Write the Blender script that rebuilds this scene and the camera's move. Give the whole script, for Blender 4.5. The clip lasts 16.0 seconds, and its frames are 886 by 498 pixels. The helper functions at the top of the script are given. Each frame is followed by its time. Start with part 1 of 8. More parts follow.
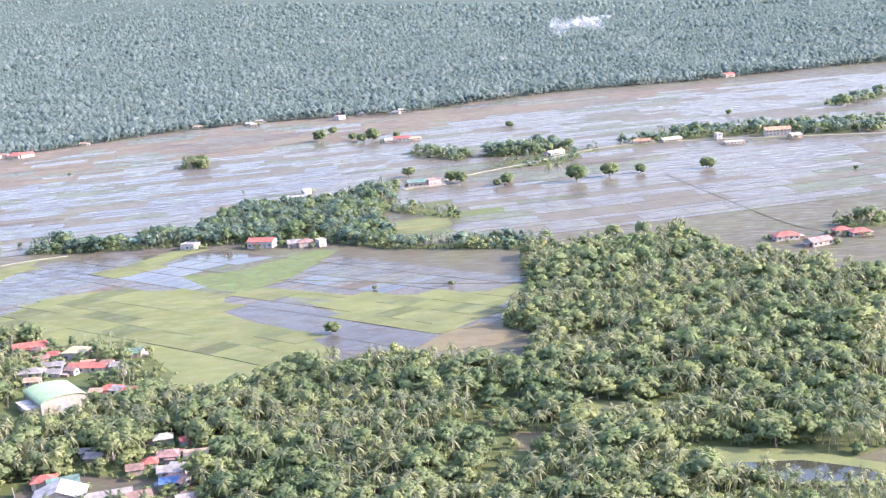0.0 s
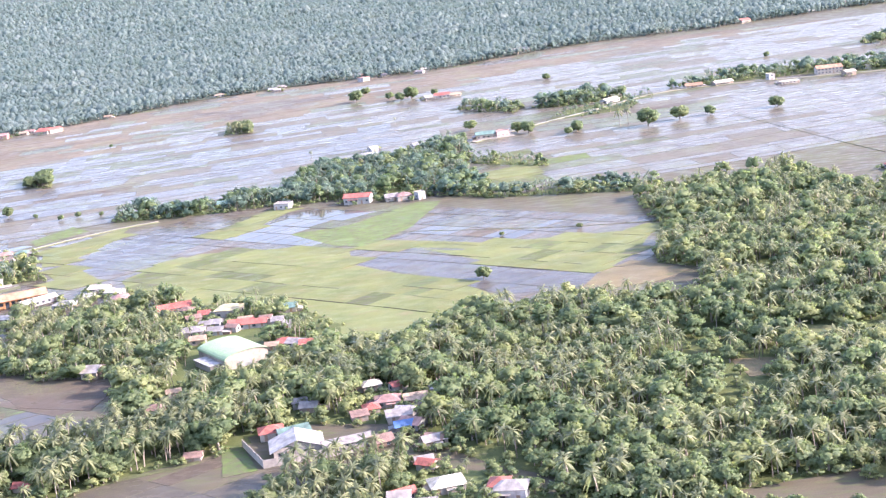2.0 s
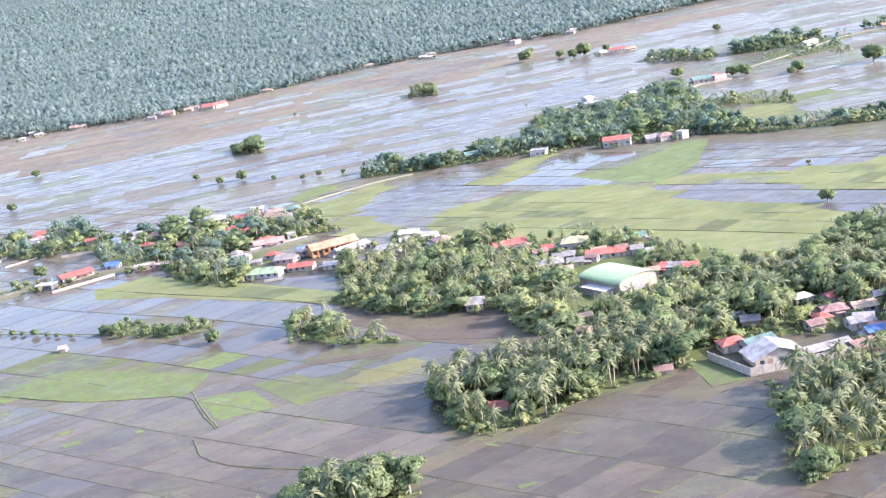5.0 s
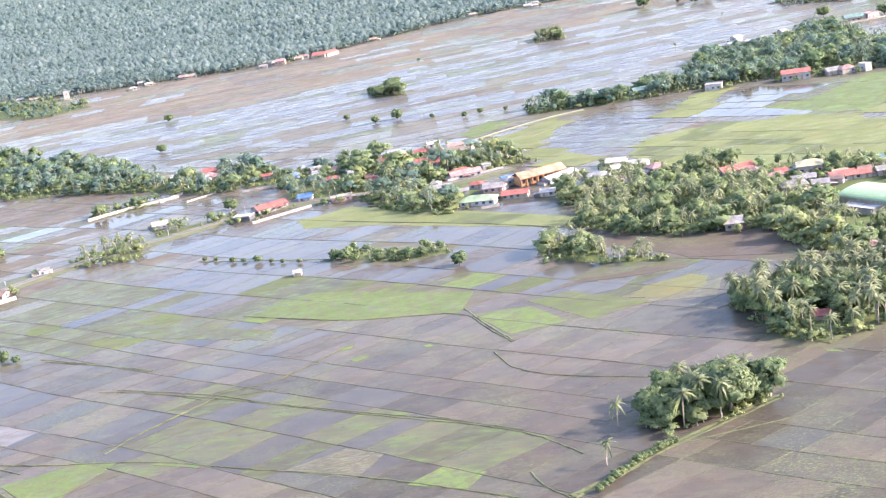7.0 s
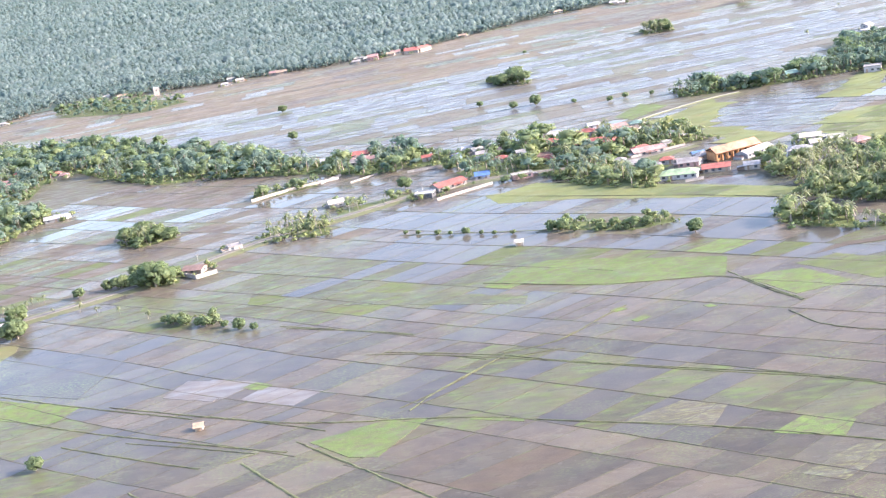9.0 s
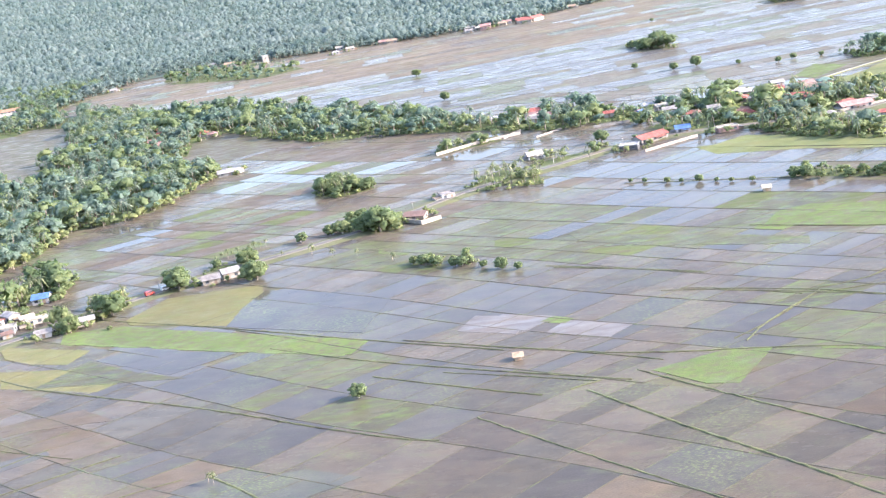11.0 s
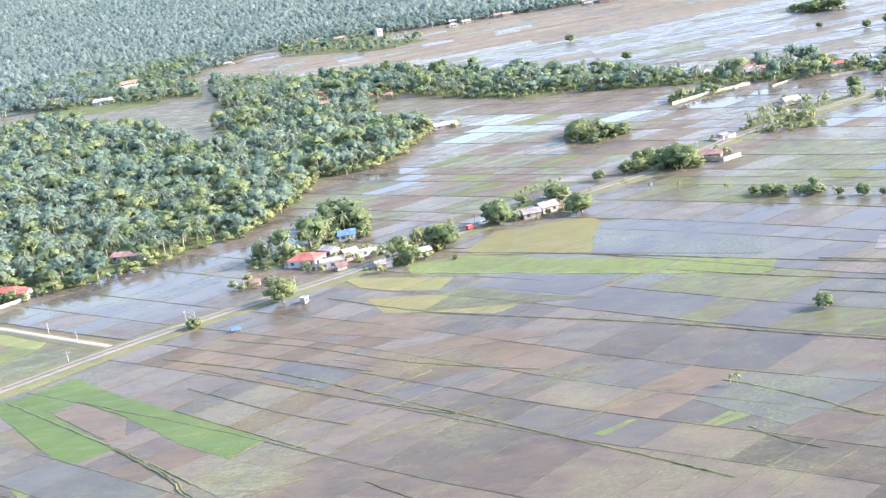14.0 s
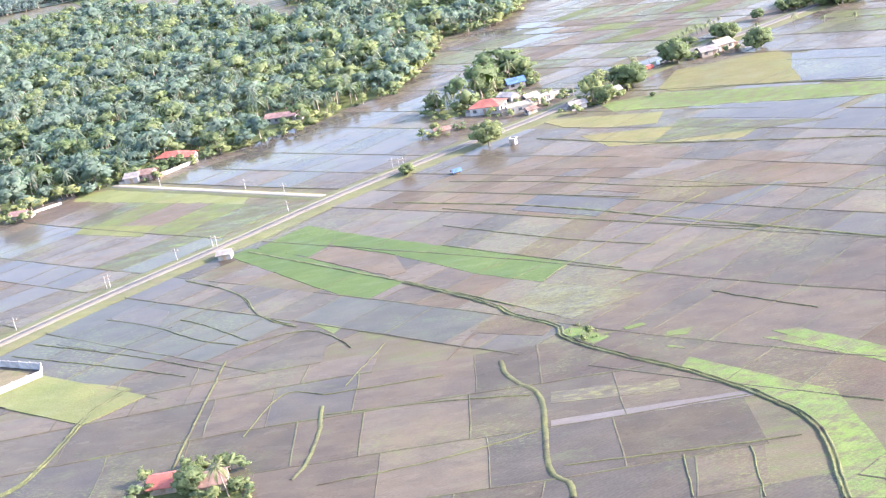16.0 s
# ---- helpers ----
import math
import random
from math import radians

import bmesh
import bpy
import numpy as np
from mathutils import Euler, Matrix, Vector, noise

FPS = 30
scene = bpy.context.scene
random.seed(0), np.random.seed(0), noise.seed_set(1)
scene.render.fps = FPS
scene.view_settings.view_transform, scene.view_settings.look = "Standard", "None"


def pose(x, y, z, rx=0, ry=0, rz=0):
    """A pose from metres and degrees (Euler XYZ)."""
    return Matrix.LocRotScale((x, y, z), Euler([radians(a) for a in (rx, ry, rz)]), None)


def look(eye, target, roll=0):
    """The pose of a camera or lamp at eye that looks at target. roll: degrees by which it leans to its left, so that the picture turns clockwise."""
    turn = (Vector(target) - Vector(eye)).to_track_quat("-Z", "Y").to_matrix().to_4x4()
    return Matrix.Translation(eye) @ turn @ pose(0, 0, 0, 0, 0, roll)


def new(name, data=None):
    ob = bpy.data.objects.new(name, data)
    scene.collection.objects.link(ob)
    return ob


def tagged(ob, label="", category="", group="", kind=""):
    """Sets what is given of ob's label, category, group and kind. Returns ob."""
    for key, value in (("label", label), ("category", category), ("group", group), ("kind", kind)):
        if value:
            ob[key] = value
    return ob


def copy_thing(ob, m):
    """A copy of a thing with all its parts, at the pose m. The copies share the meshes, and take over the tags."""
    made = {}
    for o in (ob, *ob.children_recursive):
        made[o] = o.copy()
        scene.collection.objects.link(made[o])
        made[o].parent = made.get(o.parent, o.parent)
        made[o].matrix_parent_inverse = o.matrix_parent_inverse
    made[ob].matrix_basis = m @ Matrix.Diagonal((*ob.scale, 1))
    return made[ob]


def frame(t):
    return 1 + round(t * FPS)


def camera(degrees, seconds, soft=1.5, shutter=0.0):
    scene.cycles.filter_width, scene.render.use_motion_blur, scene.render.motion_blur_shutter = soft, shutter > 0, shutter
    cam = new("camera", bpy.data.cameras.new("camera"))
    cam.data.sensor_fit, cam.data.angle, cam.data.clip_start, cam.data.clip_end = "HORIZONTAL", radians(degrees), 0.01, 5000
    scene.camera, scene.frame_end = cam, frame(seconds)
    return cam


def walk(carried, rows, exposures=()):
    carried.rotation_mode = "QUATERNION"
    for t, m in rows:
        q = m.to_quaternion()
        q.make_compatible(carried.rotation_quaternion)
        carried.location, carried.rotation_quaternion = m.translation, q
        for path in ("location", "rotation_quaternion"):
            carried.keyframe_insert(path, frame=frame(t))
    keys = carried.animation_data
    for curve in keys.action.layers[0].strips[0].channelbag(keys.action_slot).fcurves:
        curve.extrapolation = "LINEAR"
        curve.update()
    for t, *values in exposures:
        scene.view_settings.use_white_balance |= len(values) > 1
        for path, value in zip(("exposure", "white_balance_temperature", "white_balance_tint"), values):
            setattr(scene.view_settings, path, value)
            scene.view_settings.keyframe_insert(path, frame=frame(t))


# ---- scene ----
cam = camera(35.605, 16.0, soft=1.3)
PATH = [
    (0.0, pose(0.00, -0.00, 137.00, 78.585, 4.317, 3.354)),
    (0.5, pose(-19.24, 0.16, 135.96, 77.874, 4.659, 2.388)),
    (1.0, pose(-38.48, 0.33, 134.95, 77.365, 5.009, 1.641)),
    (1.5, pose(-57.79, 0.53, 133.94, 77.156, 5.729, 1.299)),
    (2.0, pose(-77.18, 0.74, 132.94, 77.075, 6.582, 0.932)),
    (2.5, pose(-96.61, 0.97, 131.91, 77.016, 7.255, 0.596)),
    (3.0, pose(-116.05, 1.18, 130.85, 77.104, 7.806, 0.699)),
    (3.5, pose(-135.51, 1.37, 129.79, 77.286, 8.223, 0.881)),
    (4.0, pose(-155.01, 1.52, 128.72, 77.328, 8.659, 1.212)),
    (4.5, pose(-174.52, 1.68, 127.65, 77.190, 8.999, 1.657)),
    (5.0, pose(-194.01, 1.89, 126.57, 76.636, 9.325, 2.103)),
    (5.2, pose(-201.79, 1.98, 126.13, 76.324, 9.462, 2.202)),
    (7.3, pose(-282.90, 3.45, 120.78, 75.449, 9.746, 3.338)),
    (7.5, pose(-290.66, 3.57, 120.31, 75.436, 9.789, 3.387)),
    (8.0, pose(-310.05, 3.84, 119.14, 75.495, 9.828, 3.333)),
    (8.2, pose(-317.81, 3.93, 118.68, 75.625, 9.786, 3.272)),
    (10.3, pose(-399.21, 4.25, 113.61, 76.435, 9.465, 4.233)),
    (10.5, pose(-406.93, 4.14, 113.17, 76.320, 9.389, 4.329)),
    (11.0, pose(-426.23, 3.74, 112.11, 75.869, 9.350, 4.633)),
    (11.5, pose(-445.50, 3.26, 111.08, 75.470, 9.272, 4.842)),
    (12.0, pose(-464.76, 2.80, 110.02, 75.309, 9.084, 4.982)),
    (12.5, pose(-484.04, 2.38, 108.94, 75.401, 8.955, 5.058)),
    (13.0, pose(-503.30, 2.00, 107.83, 75.701, 8.906, 5.032)),
    (13.5, pose(-522.49, 1.68, 106.77, 75.906, 8.995, 4.711)),
    (14.0, pose(-541.62, 1.35, 105.66, 75.826, 9.270, 4.120)),
    (14.5, pose(-560.68, 0.96, 104.39, 75.212, 9.702, 3.436)),
    (15.0, pose(-579.64, 0.53, 102.99, 74.104, 10.236, 2.856)),
    (15.5, pose(-598.47, 0.19, 101.58, 72.766, 10.745, 2.062)),
    (16.0, pose(-617.32, -0.00, 100.29, 71.241, 11.225, 1.580)),
]

EXPOSURE = 2.63
walk(cam, PATH, [(0.0, EXPOSURE, 6150, 28.0), (1.5, EXPOSURE + 0.17, 6250, 31.0), (3.0, EXPOSURE + 0.12, 6150, 28.0), (5.0, EXPOSURE + 0.03, 6080, 24.5), (7.5, EXPOSURE + 0.10, 6350, 24.0), (10.5, EXPOSURE + 0.08, 6280, 21.0), (13.0, EXPOSURE + 0.14, 6250, 19.5), (14.5, EXPOSURE + 0.14, 6280, 20.0), (16.0, EXPOSURE + 0.28, 6330, 23.0)])

# ---- daylight: morning sun from the right and slightly behind ----
SUN_ELEVATION, SUN_FROM = 27.0, -4.0      # degrees; SUN_FROM counts from +x towards +y
world = bpy.data.worlds.new("sky")
scene.world = world
world.use_nodes = True
wn = world.node_tree
wn.nodes.clear()
sky = wn.nodes.new("ShaderNodeTexSky")
sky.sky_type, sky.sun_disc = "NISHITA", False
sky.sun_elevation, sky.sun_rotation = radians(SUN_ELEVATION), radians(90.0 - SUN_FROM)
sky.air_density, sky.dust_density, sky.ozone_density = 1.0, 1.6, 1.2
back = wn.nodes.new("ShaderNodeBackground")
back.inputs["Strength"].default_value = 0.15
wout = wn.nodes.new("ShaderNodeOutputWorld")
wn.links.new(sky.outputs[0], back.inputs[0])
wn.links.new(back.outputs[0], wout.inputs[0])
lamp = bpy.data.lights.new("sun", "SUN")
lamp.energy, lamp.angle, lamp.color = 2.45, radians(0.55), (1.0, 0.94, 0.84)
sun = new("sun", lamp)
away = Vector((math.cos(radians(SUN_ELEVATION)) * math.cos(radians(SUN_FROM)), math.cos(radians(SUN_ELEVATION)) * math.sin(radians(SUN_FROM)), math.sin(radians(SUN_ELEVATION))))
sun.matrix_world = look(away * 500, (0, 0, 0))

# ---- materials ----
def mat(name):
    m = bpy.data.materials.new(name)
    m.use_nodes = True
    n = m.node_tree.nodes
    return m, n, m.node_tree.links, n["Principled BSDF"]


def ramp(n, stops):
    r = n.new("ShaderNodeValToRGB")
    while len(r.color_ramp.elements) < len(stops):
        r.color_ramp.elements.new(0.5)
    for e, (p, c) in zip(r.color_ramp.elements, stops):
        e.position, e.color = p, (*c, 1)
    return r


def noise_tex(n, l, coord, scale, detail=4.0, rough=0.6):
    t = n.new("ShaderNodeTexNoise")
    t.inputs["Scale"].default_value, t.inputs["Detail"].default_value, t.inputs["Roughness"].default_value = scale, detail, rough
    l.new(coord, t.inputs["Vector"])
    return t


def mixed(n, l, mode, fac, a, b):
    x = n.new("ShaderNodeMix")
    x.data_type, x.blend_type = "RGBA", mode
    for socket, value in ((x.inputs["Factor"], fac), (x.inputs["A"], a), (x.inputs["B"], b)):
        if isinstance(value, (int, float)):
            socket.default_value = value
        elif isinstance(value, tuple):
            socket.default_value = (*value, 1)
        else:
            l.new(value, socket)
    return x.outputs["Result"]


WET = 0.535      # soaked earth is darker than dry


def field_mat(name, low, high, rough, scale=0.22, streak=0.0, bump=0.05, spread=0.35, patches=None, gloss=0.5, turn=0.66, clump=0.13):
    """A field surface: two tones at metre scale, fine grain, a shade of its own per field, and patches of a second growth."""
    low, high = tuple(c * WET for c in low), tuple(c * WET for c in high)
    m, n, l, p = mat(name)
    tc = n.new("ShaderNodeTexCoord").outputs["Object"]
    mp = n.new("ShaderNodeMapping")
    mp.inputs["Rotation"].default_value[2] = turn
    mp.inputs["Scale"].default_value = (1.0, 1.0 + streak, 1.0)
    l.new(tc, mp.inputs["Vector"])
    a = noise_tex(n, l, mp.outputs[0], scale, 8, 0.68)
    r = ramp(n, ((0.3, low), (0.7, high)))
    l.new(a.outputs["Fac"], r.inputs[0])
    fine = noise_tex(n, l, tc, 2.2, 3)
    fr = ramp(n, ((0.3, (0.78, 0.78, 0.78)), (0.7, (1.2, 1.2, 1.2))))
    l.new(fine.outputs["Fac"], fr.inputs[0])
    col = mixed(n, l, "MULTIPLY", 0.6, r.outputs[0], fr.outputs[0])
    mottle = noise_tex(n, l, tc, 0.075, 5, 0.62)
    mr = ramp(n, ((0.32, (0.82, 0.86, 0.92)), (0.5, (1.0, 1.0, 1.0)), (0.68, (1.13, 1.09, 0.99))))
    l.new(mottle.outputs["Fac"], mr.inputs[0])
    col = mixed(n, l, "MULTIPLY", 0.9, col, mr.outputs[0])
    info = n.new("ShaderNodeObjectInfo")
    orr = ramp(n, ((0.0, (1 - spread * 1.4, 1 - spread * 1.5, 1 - spread * 1.5)), (0.55, (1.0, 0.99, 0.97)), (1.0, (1 + spread * 0.9, 1 + spread, 1 + spread * 0.9))))
    l.new(info.outputs["Random"], orr.inputs[0])
    col = mixed(n, l, "MULTIPLY", 1.0, col, orr.outputs[0])
    if patches:
        colour, edge = tuple(c * WET for c in patches[0]), patches[1]
        b = noise_tex(n, l, mp.outputs[0], clump, 6, 0.7)
        br = ramp(n, ((edge - 0.04, (0, 0, 0)), (edge + 0.12, (1, 1, 1))))
        l.new(b.outputs["Fac"], br.inputs[0])
        col = mixed(n, l, "MIX", br.outputs[0], col, colour)
        # weeds in drifts, and the ripple of the plough
        drift, blade = noise_tex(n, l, tc, 0.028, 3), noise_tex(n, l, mp.outputs[0], 0.95, 6, 0.75)
        dr, wr = ramp(n, ((0.50, (0, 0, 0)), (0.64, (1, 1, 1)))), ramp(n, ((0.51, (0, 0, 0)), (0.61, (1, 1, 1))))
        l.new(drift.outputs["Fac"], dr.inputs[0])
        l.new(blade.outputs["Fac"], wr.inputs[0])
        col = mixed(n, l, "MIX", mixed(n, l, "MULTIPLY", 1.0, dr.outputs[0], wr.outputs[0]), col, (0.120, 0.142, 0.054))
        furrow = n.new("ShaderNodeTexWave")
        furrow.inputs["Scale"].default_value, furrow.inputs["Distortion"].default_value, furrow.inputs["Detail"].default_value, furrow.inputs["Detail Scale"].default_value = 0.30, 7.0, 3.0, 0.6
        l.new(mp.outputs[0], furrow.inputs["Vector"])
        wf = ramp(n, ((0.0, (0.88, 0.88, 0.88)), (1.0, (1.08, 1.08, 1.06))))
        l.new(furrow.outputs["Fac"], wf.inputs[0])
        col = mixed(n, l, "MULTIPLY", 0.45, col, wf.outputs[0])
    l.new(col, p.inputs["Base Color"])
    rr = ramp(n, ((0.35, (rough * 0.6,) * 3), (0.7, (min(1, rough * 1.5),) * 3)))
    wet = noise_tex(n, l, mp.outputs[0], 0.09, 4)
    l.new(wet.outputs["Fac"], rr.inputs[0])
    l.new(rr.outputs[0], p.inputs["Roughness"])
    p.inputs["Specular IOR Level"].default_value = gloss * 0.34
    bp = n.new("ShaderNodeBump")
    bp.inputs["Strength"].default_value, bp.inputs["Distance"].default_value = bump, 0.2
    l.new(fine.outputs["Fac"], bp.inputs["Height"])
    l.new(bp.outputs[0], p.inputs["Normal"])
    return m


FIELD = {
    "water": field_mat("flooded_paddy", (0.098, 0.089, 0.074), (0.143, 0.127, 0.107), 0.09, 0.1, 1.2, 0.03, 0.12, ((0.140, 0.150, 0.086), 0.60), 0.095),
    "mud": field_mat("wet_mud", (0.122, 0.100, 0.077), (0.180, 0.148, 0.113), 0.26, 0.13, 1.2, 0.12, 0.14, ((0.140, 0.150, 0.082), 0.60), 0.07),
    "brown": field_mat("brown_mud", (0.140, 0.112, 0.086), (0.190, 0.153, 0.118), 0.42, 0.16, 1.2, 0.2, 0.12, ((0.150, 0.150, 0.090), 0.60), 0.03),
    "grey": field_mat("grey_green_water", (0.102, 0.100, 0.078), (0.146, 0.140, 0.112), 0.12, 0.1, 1.0, 0.04, 0.12, ((0.123, 0.135, 0.090), 0.56), 0.10),
    "dark": field_mat("dark_mud", (0.098, 0.084, 0.064), (0.148, 0.127, 0.097), 0.25, 0.13, 1.2, 0.12, 0.14, ((0.130, 0.132, 0.078), 0.62), 0.08),
    "sprout": field_mat("sprouting_paddy", (0.115, 0.107, 0.072), (0.156, 0.146, 0.094), 0.35, 0.2, 2.0, 0.15, 0.14, ((0.155, 0.206, 0.070), 0.53), 0.05),
    "green": field_mat("grassy_paddy", (0.128, 0.164, 0.066), (0.182, 0.206, 0.090), 0.7, 0.2, 1.5, 0.3, 0.12, ((0.152, 0.135, 0.098), 0.51), 0.08),
    "bright": field_mat("bright_seedlings", (0.150, 0.226, 0.070), (0.205, 0.272, 0.100), 0.75, 0.25, 0.8, 0.35, 0.10, ((0.165, 0.145, 0.100), 0.49), 0.08, 0.66, 0.3),
    "rice": field_mat("green_rice", (0.108, 0.168, 0.064), (0.145, 0.208, 0.084), 0.75, 0.3, 2.0, 0.4, 0.08, ((0.123, 0.143, 0.074), 0.62), 0.08),
    "meadow": field_mat("yellow_green_meadow", (0.186, 0.216, 0.086), (0.252, 0.260, 0.120), 0.8, 0.06, 0.8, 0.4, 0.07, ((0.262, 0.232, 0.122), 0.57), 0.08, 0.66, 0.07),
    "dry": field_mat("dry_stubble", (0.213, 0.176, 0.107), (0.279, 0.234, 0.148), 0.85, 0.15, 1.0, 0.4, 0.12, ((0.180, 0.197, 0.090), 0.58), 0.08),
    "hay": field_mat("yellowing_grass", (0.200, 0.186, 0.086), (0.268, 0.246, 0.122), 0.9, 0.35, 1.2, 0.4, 0.08, ((0.176, 0.205, 0.080), 0.55), 0.15),
    "dryweed": field_mat("weedy_mud", (0.135, 0.119, 0.086), (0.184, 0.156, 0.115), 0.5, 0.2, 2.0, 0.3, 0.12, ((0.254, 0.262, 0.115), 0.53), 0.2, 0.66, 0.4),
    "pale": field_mat("pale_silt", (0.172, 0.148, 0.128), (0.208, 0.182, 0.160), 0.5, 0.2, 2.0, 0.1, 0.08),
    "lagoon": field_mat("shallow_lagoon", (0.098, 0.089, 0.082), (0.135, 0.123, 0.113), 0.28, 0.08, 1.5, 0.04, 0.05, ((0.148, 0.156, 0.090), 0.58), 0.09),
    "pond": field_mat("still_pond", (0.049, 0.053, 0.037), (0.078, 0.078, 0.057), 0.06, 0.1, 0.5, 0.02, 0.05),
    "flood": field_mat("flooded_plain", (0.140, 0.118, 0.094), (0.190, 0.162, 0.130), 0.30, 0.02, 3.0, 0.04, 0.06, ((0.156, 0.150, 0.108), 0.52), 0.08, -0.3),
    "tanflat": field_mat("tan_mud_flat", (0.200, 0.160, 0.118), (0.290, 0.240, 0.180), 0.6, 0.02, 4.0, 0.1, 0.10, ((0.160, 0.140, 0.104), 0.55), 0.04, -0.3),
    "sheet": field_mat("sheet_of_flood_water", (0.130, 0.124, 0.120), (0.170, 0.162, 0.158), 0.30, 0.02, 3.0, 0.03, 0.10, ((0.150, 0.150, 0.108), 0.57), 0.075, -0.3),
    "silt": field_mat("silty_plain", (0.158, 0.128, 0.098), (0.208, 0.172, 0.132), 0.40, 0.02, 4.0, 0.1, 0.06, ((0.160, 0.166, 0.098), 0.52), 0.04, -0.3),
}
GROUND = field_mat("plain_ground", (0.135, 0.113, 0.082), (0.176, 0.154, 0.107), 0.5, 0.03, 2.5, 0.2, 0.0, ((0.148, 0.168, 0.074), 0.54), 0.08)
SCRUB = field_mat("undergrowth", (0.100, 0.132, 0.050), (0.190, 0.210, 0.086), 0.9, 0.15, 0.5, 0.6, 0.1, ((0.190, 0.180, 0.100), 0.60), 0.1)
# the blue of distance haze is mixed into this floor colour
HAZE_SLOPE_FLOOR = field_mat("hazed_slope_undergrowth", (0.110, 0.150, 0.118), (0.160, 0.200, 0.160), 0.9, 0.1, 0.5, 0.3, 0.1, None, 0.05)
BANK = field_mat("grassy_bank", (0.115, 0.122, 0.062), (0.190, 0.200, 0.090), 0.85, 0.35, 0.5, 0.6, 0.1, ((0.085, 0.068, 0.051), 0.56), 0.3)
BUND = field_mat("mud_bund", (0.090, 0.078, 0.058), (0.150, 0.130, 0.090), 0.7, 0.3, 0.5, 0.5, 0.1, ((0.132, 0.150, 0.072), 0.52), 0.3)
ASPHALT = field_mat("worn_concrete_road", (0.170, 0.150, 0.128), (0.240, 0.212, 0.182), 0.8, 0.15, 6.0, 0.1, 0.0, None, 0.3)
VERGE = field_mat("grass_verge", (0.150, 0.165, 0.078), (0.235, 0.235, 0.120), 0.9, 0.25, 1.0, 0.4, 0.1, ((0.190, 0.165, 0.115), 0.58), 0.25)
CONCRETE = field_mat("pale_concrete", (0.400, 0.358, 0.295), (0.510, 0.458, 0.385), 0.8, 0.3, 1.0, 0.1, 0.05, None, 0.3)
SIDE_CONCRETE = field_mat("sandy_concrete", (0.340, 0.298, 0.225), (0.430, 0.382, 0.300), 0.8, 0.3, 1.0, 0.1, 0.05, None, 0.3)
SHOULDER = field_mat("sandy_shoulder", (0.310, 0.275, 0.205), (0.415, 0.370, 0.290), 0.9, 0.3, 1.0, 0.3, 0.1, ((0.165, 0.165, 0.085), 0.60), 0.3)


def leaf_mat(name, dark, mid, light, rough=0.6, mottled=0.7, thin=0.46):
    m, n, l, p = mat(name)
    geo = n.new("ShaderNodeNewGeometry")
    r = ramp(n, ((0.0, dark), (0.5, mid), (1.0, light)))
    l.new(geo.outputs["Random Per Island"], r.inputs[0])
    info = n.new("ShaderNodeObjectInfo")
    orr = ramp(n, ((0.0, (0.90, 0.93, 0.92)), (1.0, (1.10, 1.07, 1.08))))
    l.new(info.outputs["Random"], orr.inputs[0])
    col = mixed(n, l, "MULTIPLY", 1.0, r.outputs[0], orr.outputs[0])
    tc = n.new("ShaderNodeTexCoord").outputs["Object"]
    big = noise_tex(n, l, tc, 0.02, 3)
    br = ramp(n, ((0.35, (0.80, 0.86, 0.84)), (0.68, (1.18, 1.12, 1.10))))
    l.new(big.outputs["Fac"], br.inputs[0])
    col = mixed(n, l, "MULTIPLY", 1.0, col, br.outputs[0])
    fine = noise_tex(n, l, tc, 3.0, 3)
    fr = ramp(n, ((0.3, (0.65, 0.65, 0.65)), (0.7, (1.3, 1.3, 1.3))))
    l.new(fine.outputs["Fac"], fr.inputs[0])
    col = mixed(n, l, "MULTIPLY", mottled, col, fr.outputs[0])
    l.new(col, p.inputs["Base Color"])
    p.inputs["Roughness"].default_value = rough
    p.inputs["Specular IOR Level"].default_value = 0.2
    back_lit = n.new("ShaderNodeBsdfTranslucent")
    l.new(mixed(n, l, "MULTIPLY", 1.0, col, (1.10, 1.22, 0.97)), back_lit.inputs["Color"])
    both = n.new("ShaderNodeMixShader")
    both.inputs[0].default_value = thin
    l.new(p.outputs[0], both.inputs[1])
    l.new(back_lit.outputs[0], both.inputs[2])
    l.new(both.outputs[0], n["Material Output"].inputs["Surface"])
    return m


LEAF = leaf_mat("broad_leaves", (0.136, 0.170, 0.080), (0.164, 0.196, 0.091), (0.200, 0.226, 0.103), 0.6, 0.6, 0.5)
LEAF_PALE = leaf_mat("pale_leaves", (0.180, 0.206, 0.091), (0.206, 0.230, 0.099), (0.236, 0.252, 0.111), 0.6, 0.6, 0.5)
LEAF_DEEP = leaf_mat("deep_green_leaves", (0.116, 0.154, 0.076), (0.140, 0.180, 0.086), (0.170, 0.206, 0.100), 0.6, 0.6, 0.5)
FROND = leaf_mat("palm_fronds", (0.150, 0.168, 0.089), (0.180, 0.196, 0.104), (0.232, 0.234, 0.132), 0.5, 0.5, 0.46)
# haze over the far woods is painted into these two leaf colours
HAZE_LEAF = leaf_mat("hazed_far_foliage", (0.110, 0.160, 0.128), (0.129, 0.182, 0.144), (0.153, 0.204, 0.159), 0.8, 0.5, 0.54)
HAZE_FROND = leaf_mat("hazed_far_fronds", (0.127, 0.168, 0.127), (0.158, 0.196, 0.145), (0.203, 0.230, 0.171), 0.8, 0.5, 0.5)
# bluer still: the slope's thicker haze is put into the base colours
HAZE_SLOPE_LEAF = leaf_mat("hazed_slope_foliage", (0.120, 0.166, 0.158), (0.140, 0.188, 0.177), (0.162, 0.208, 0.193), 0.8, 0.4, 0.56)
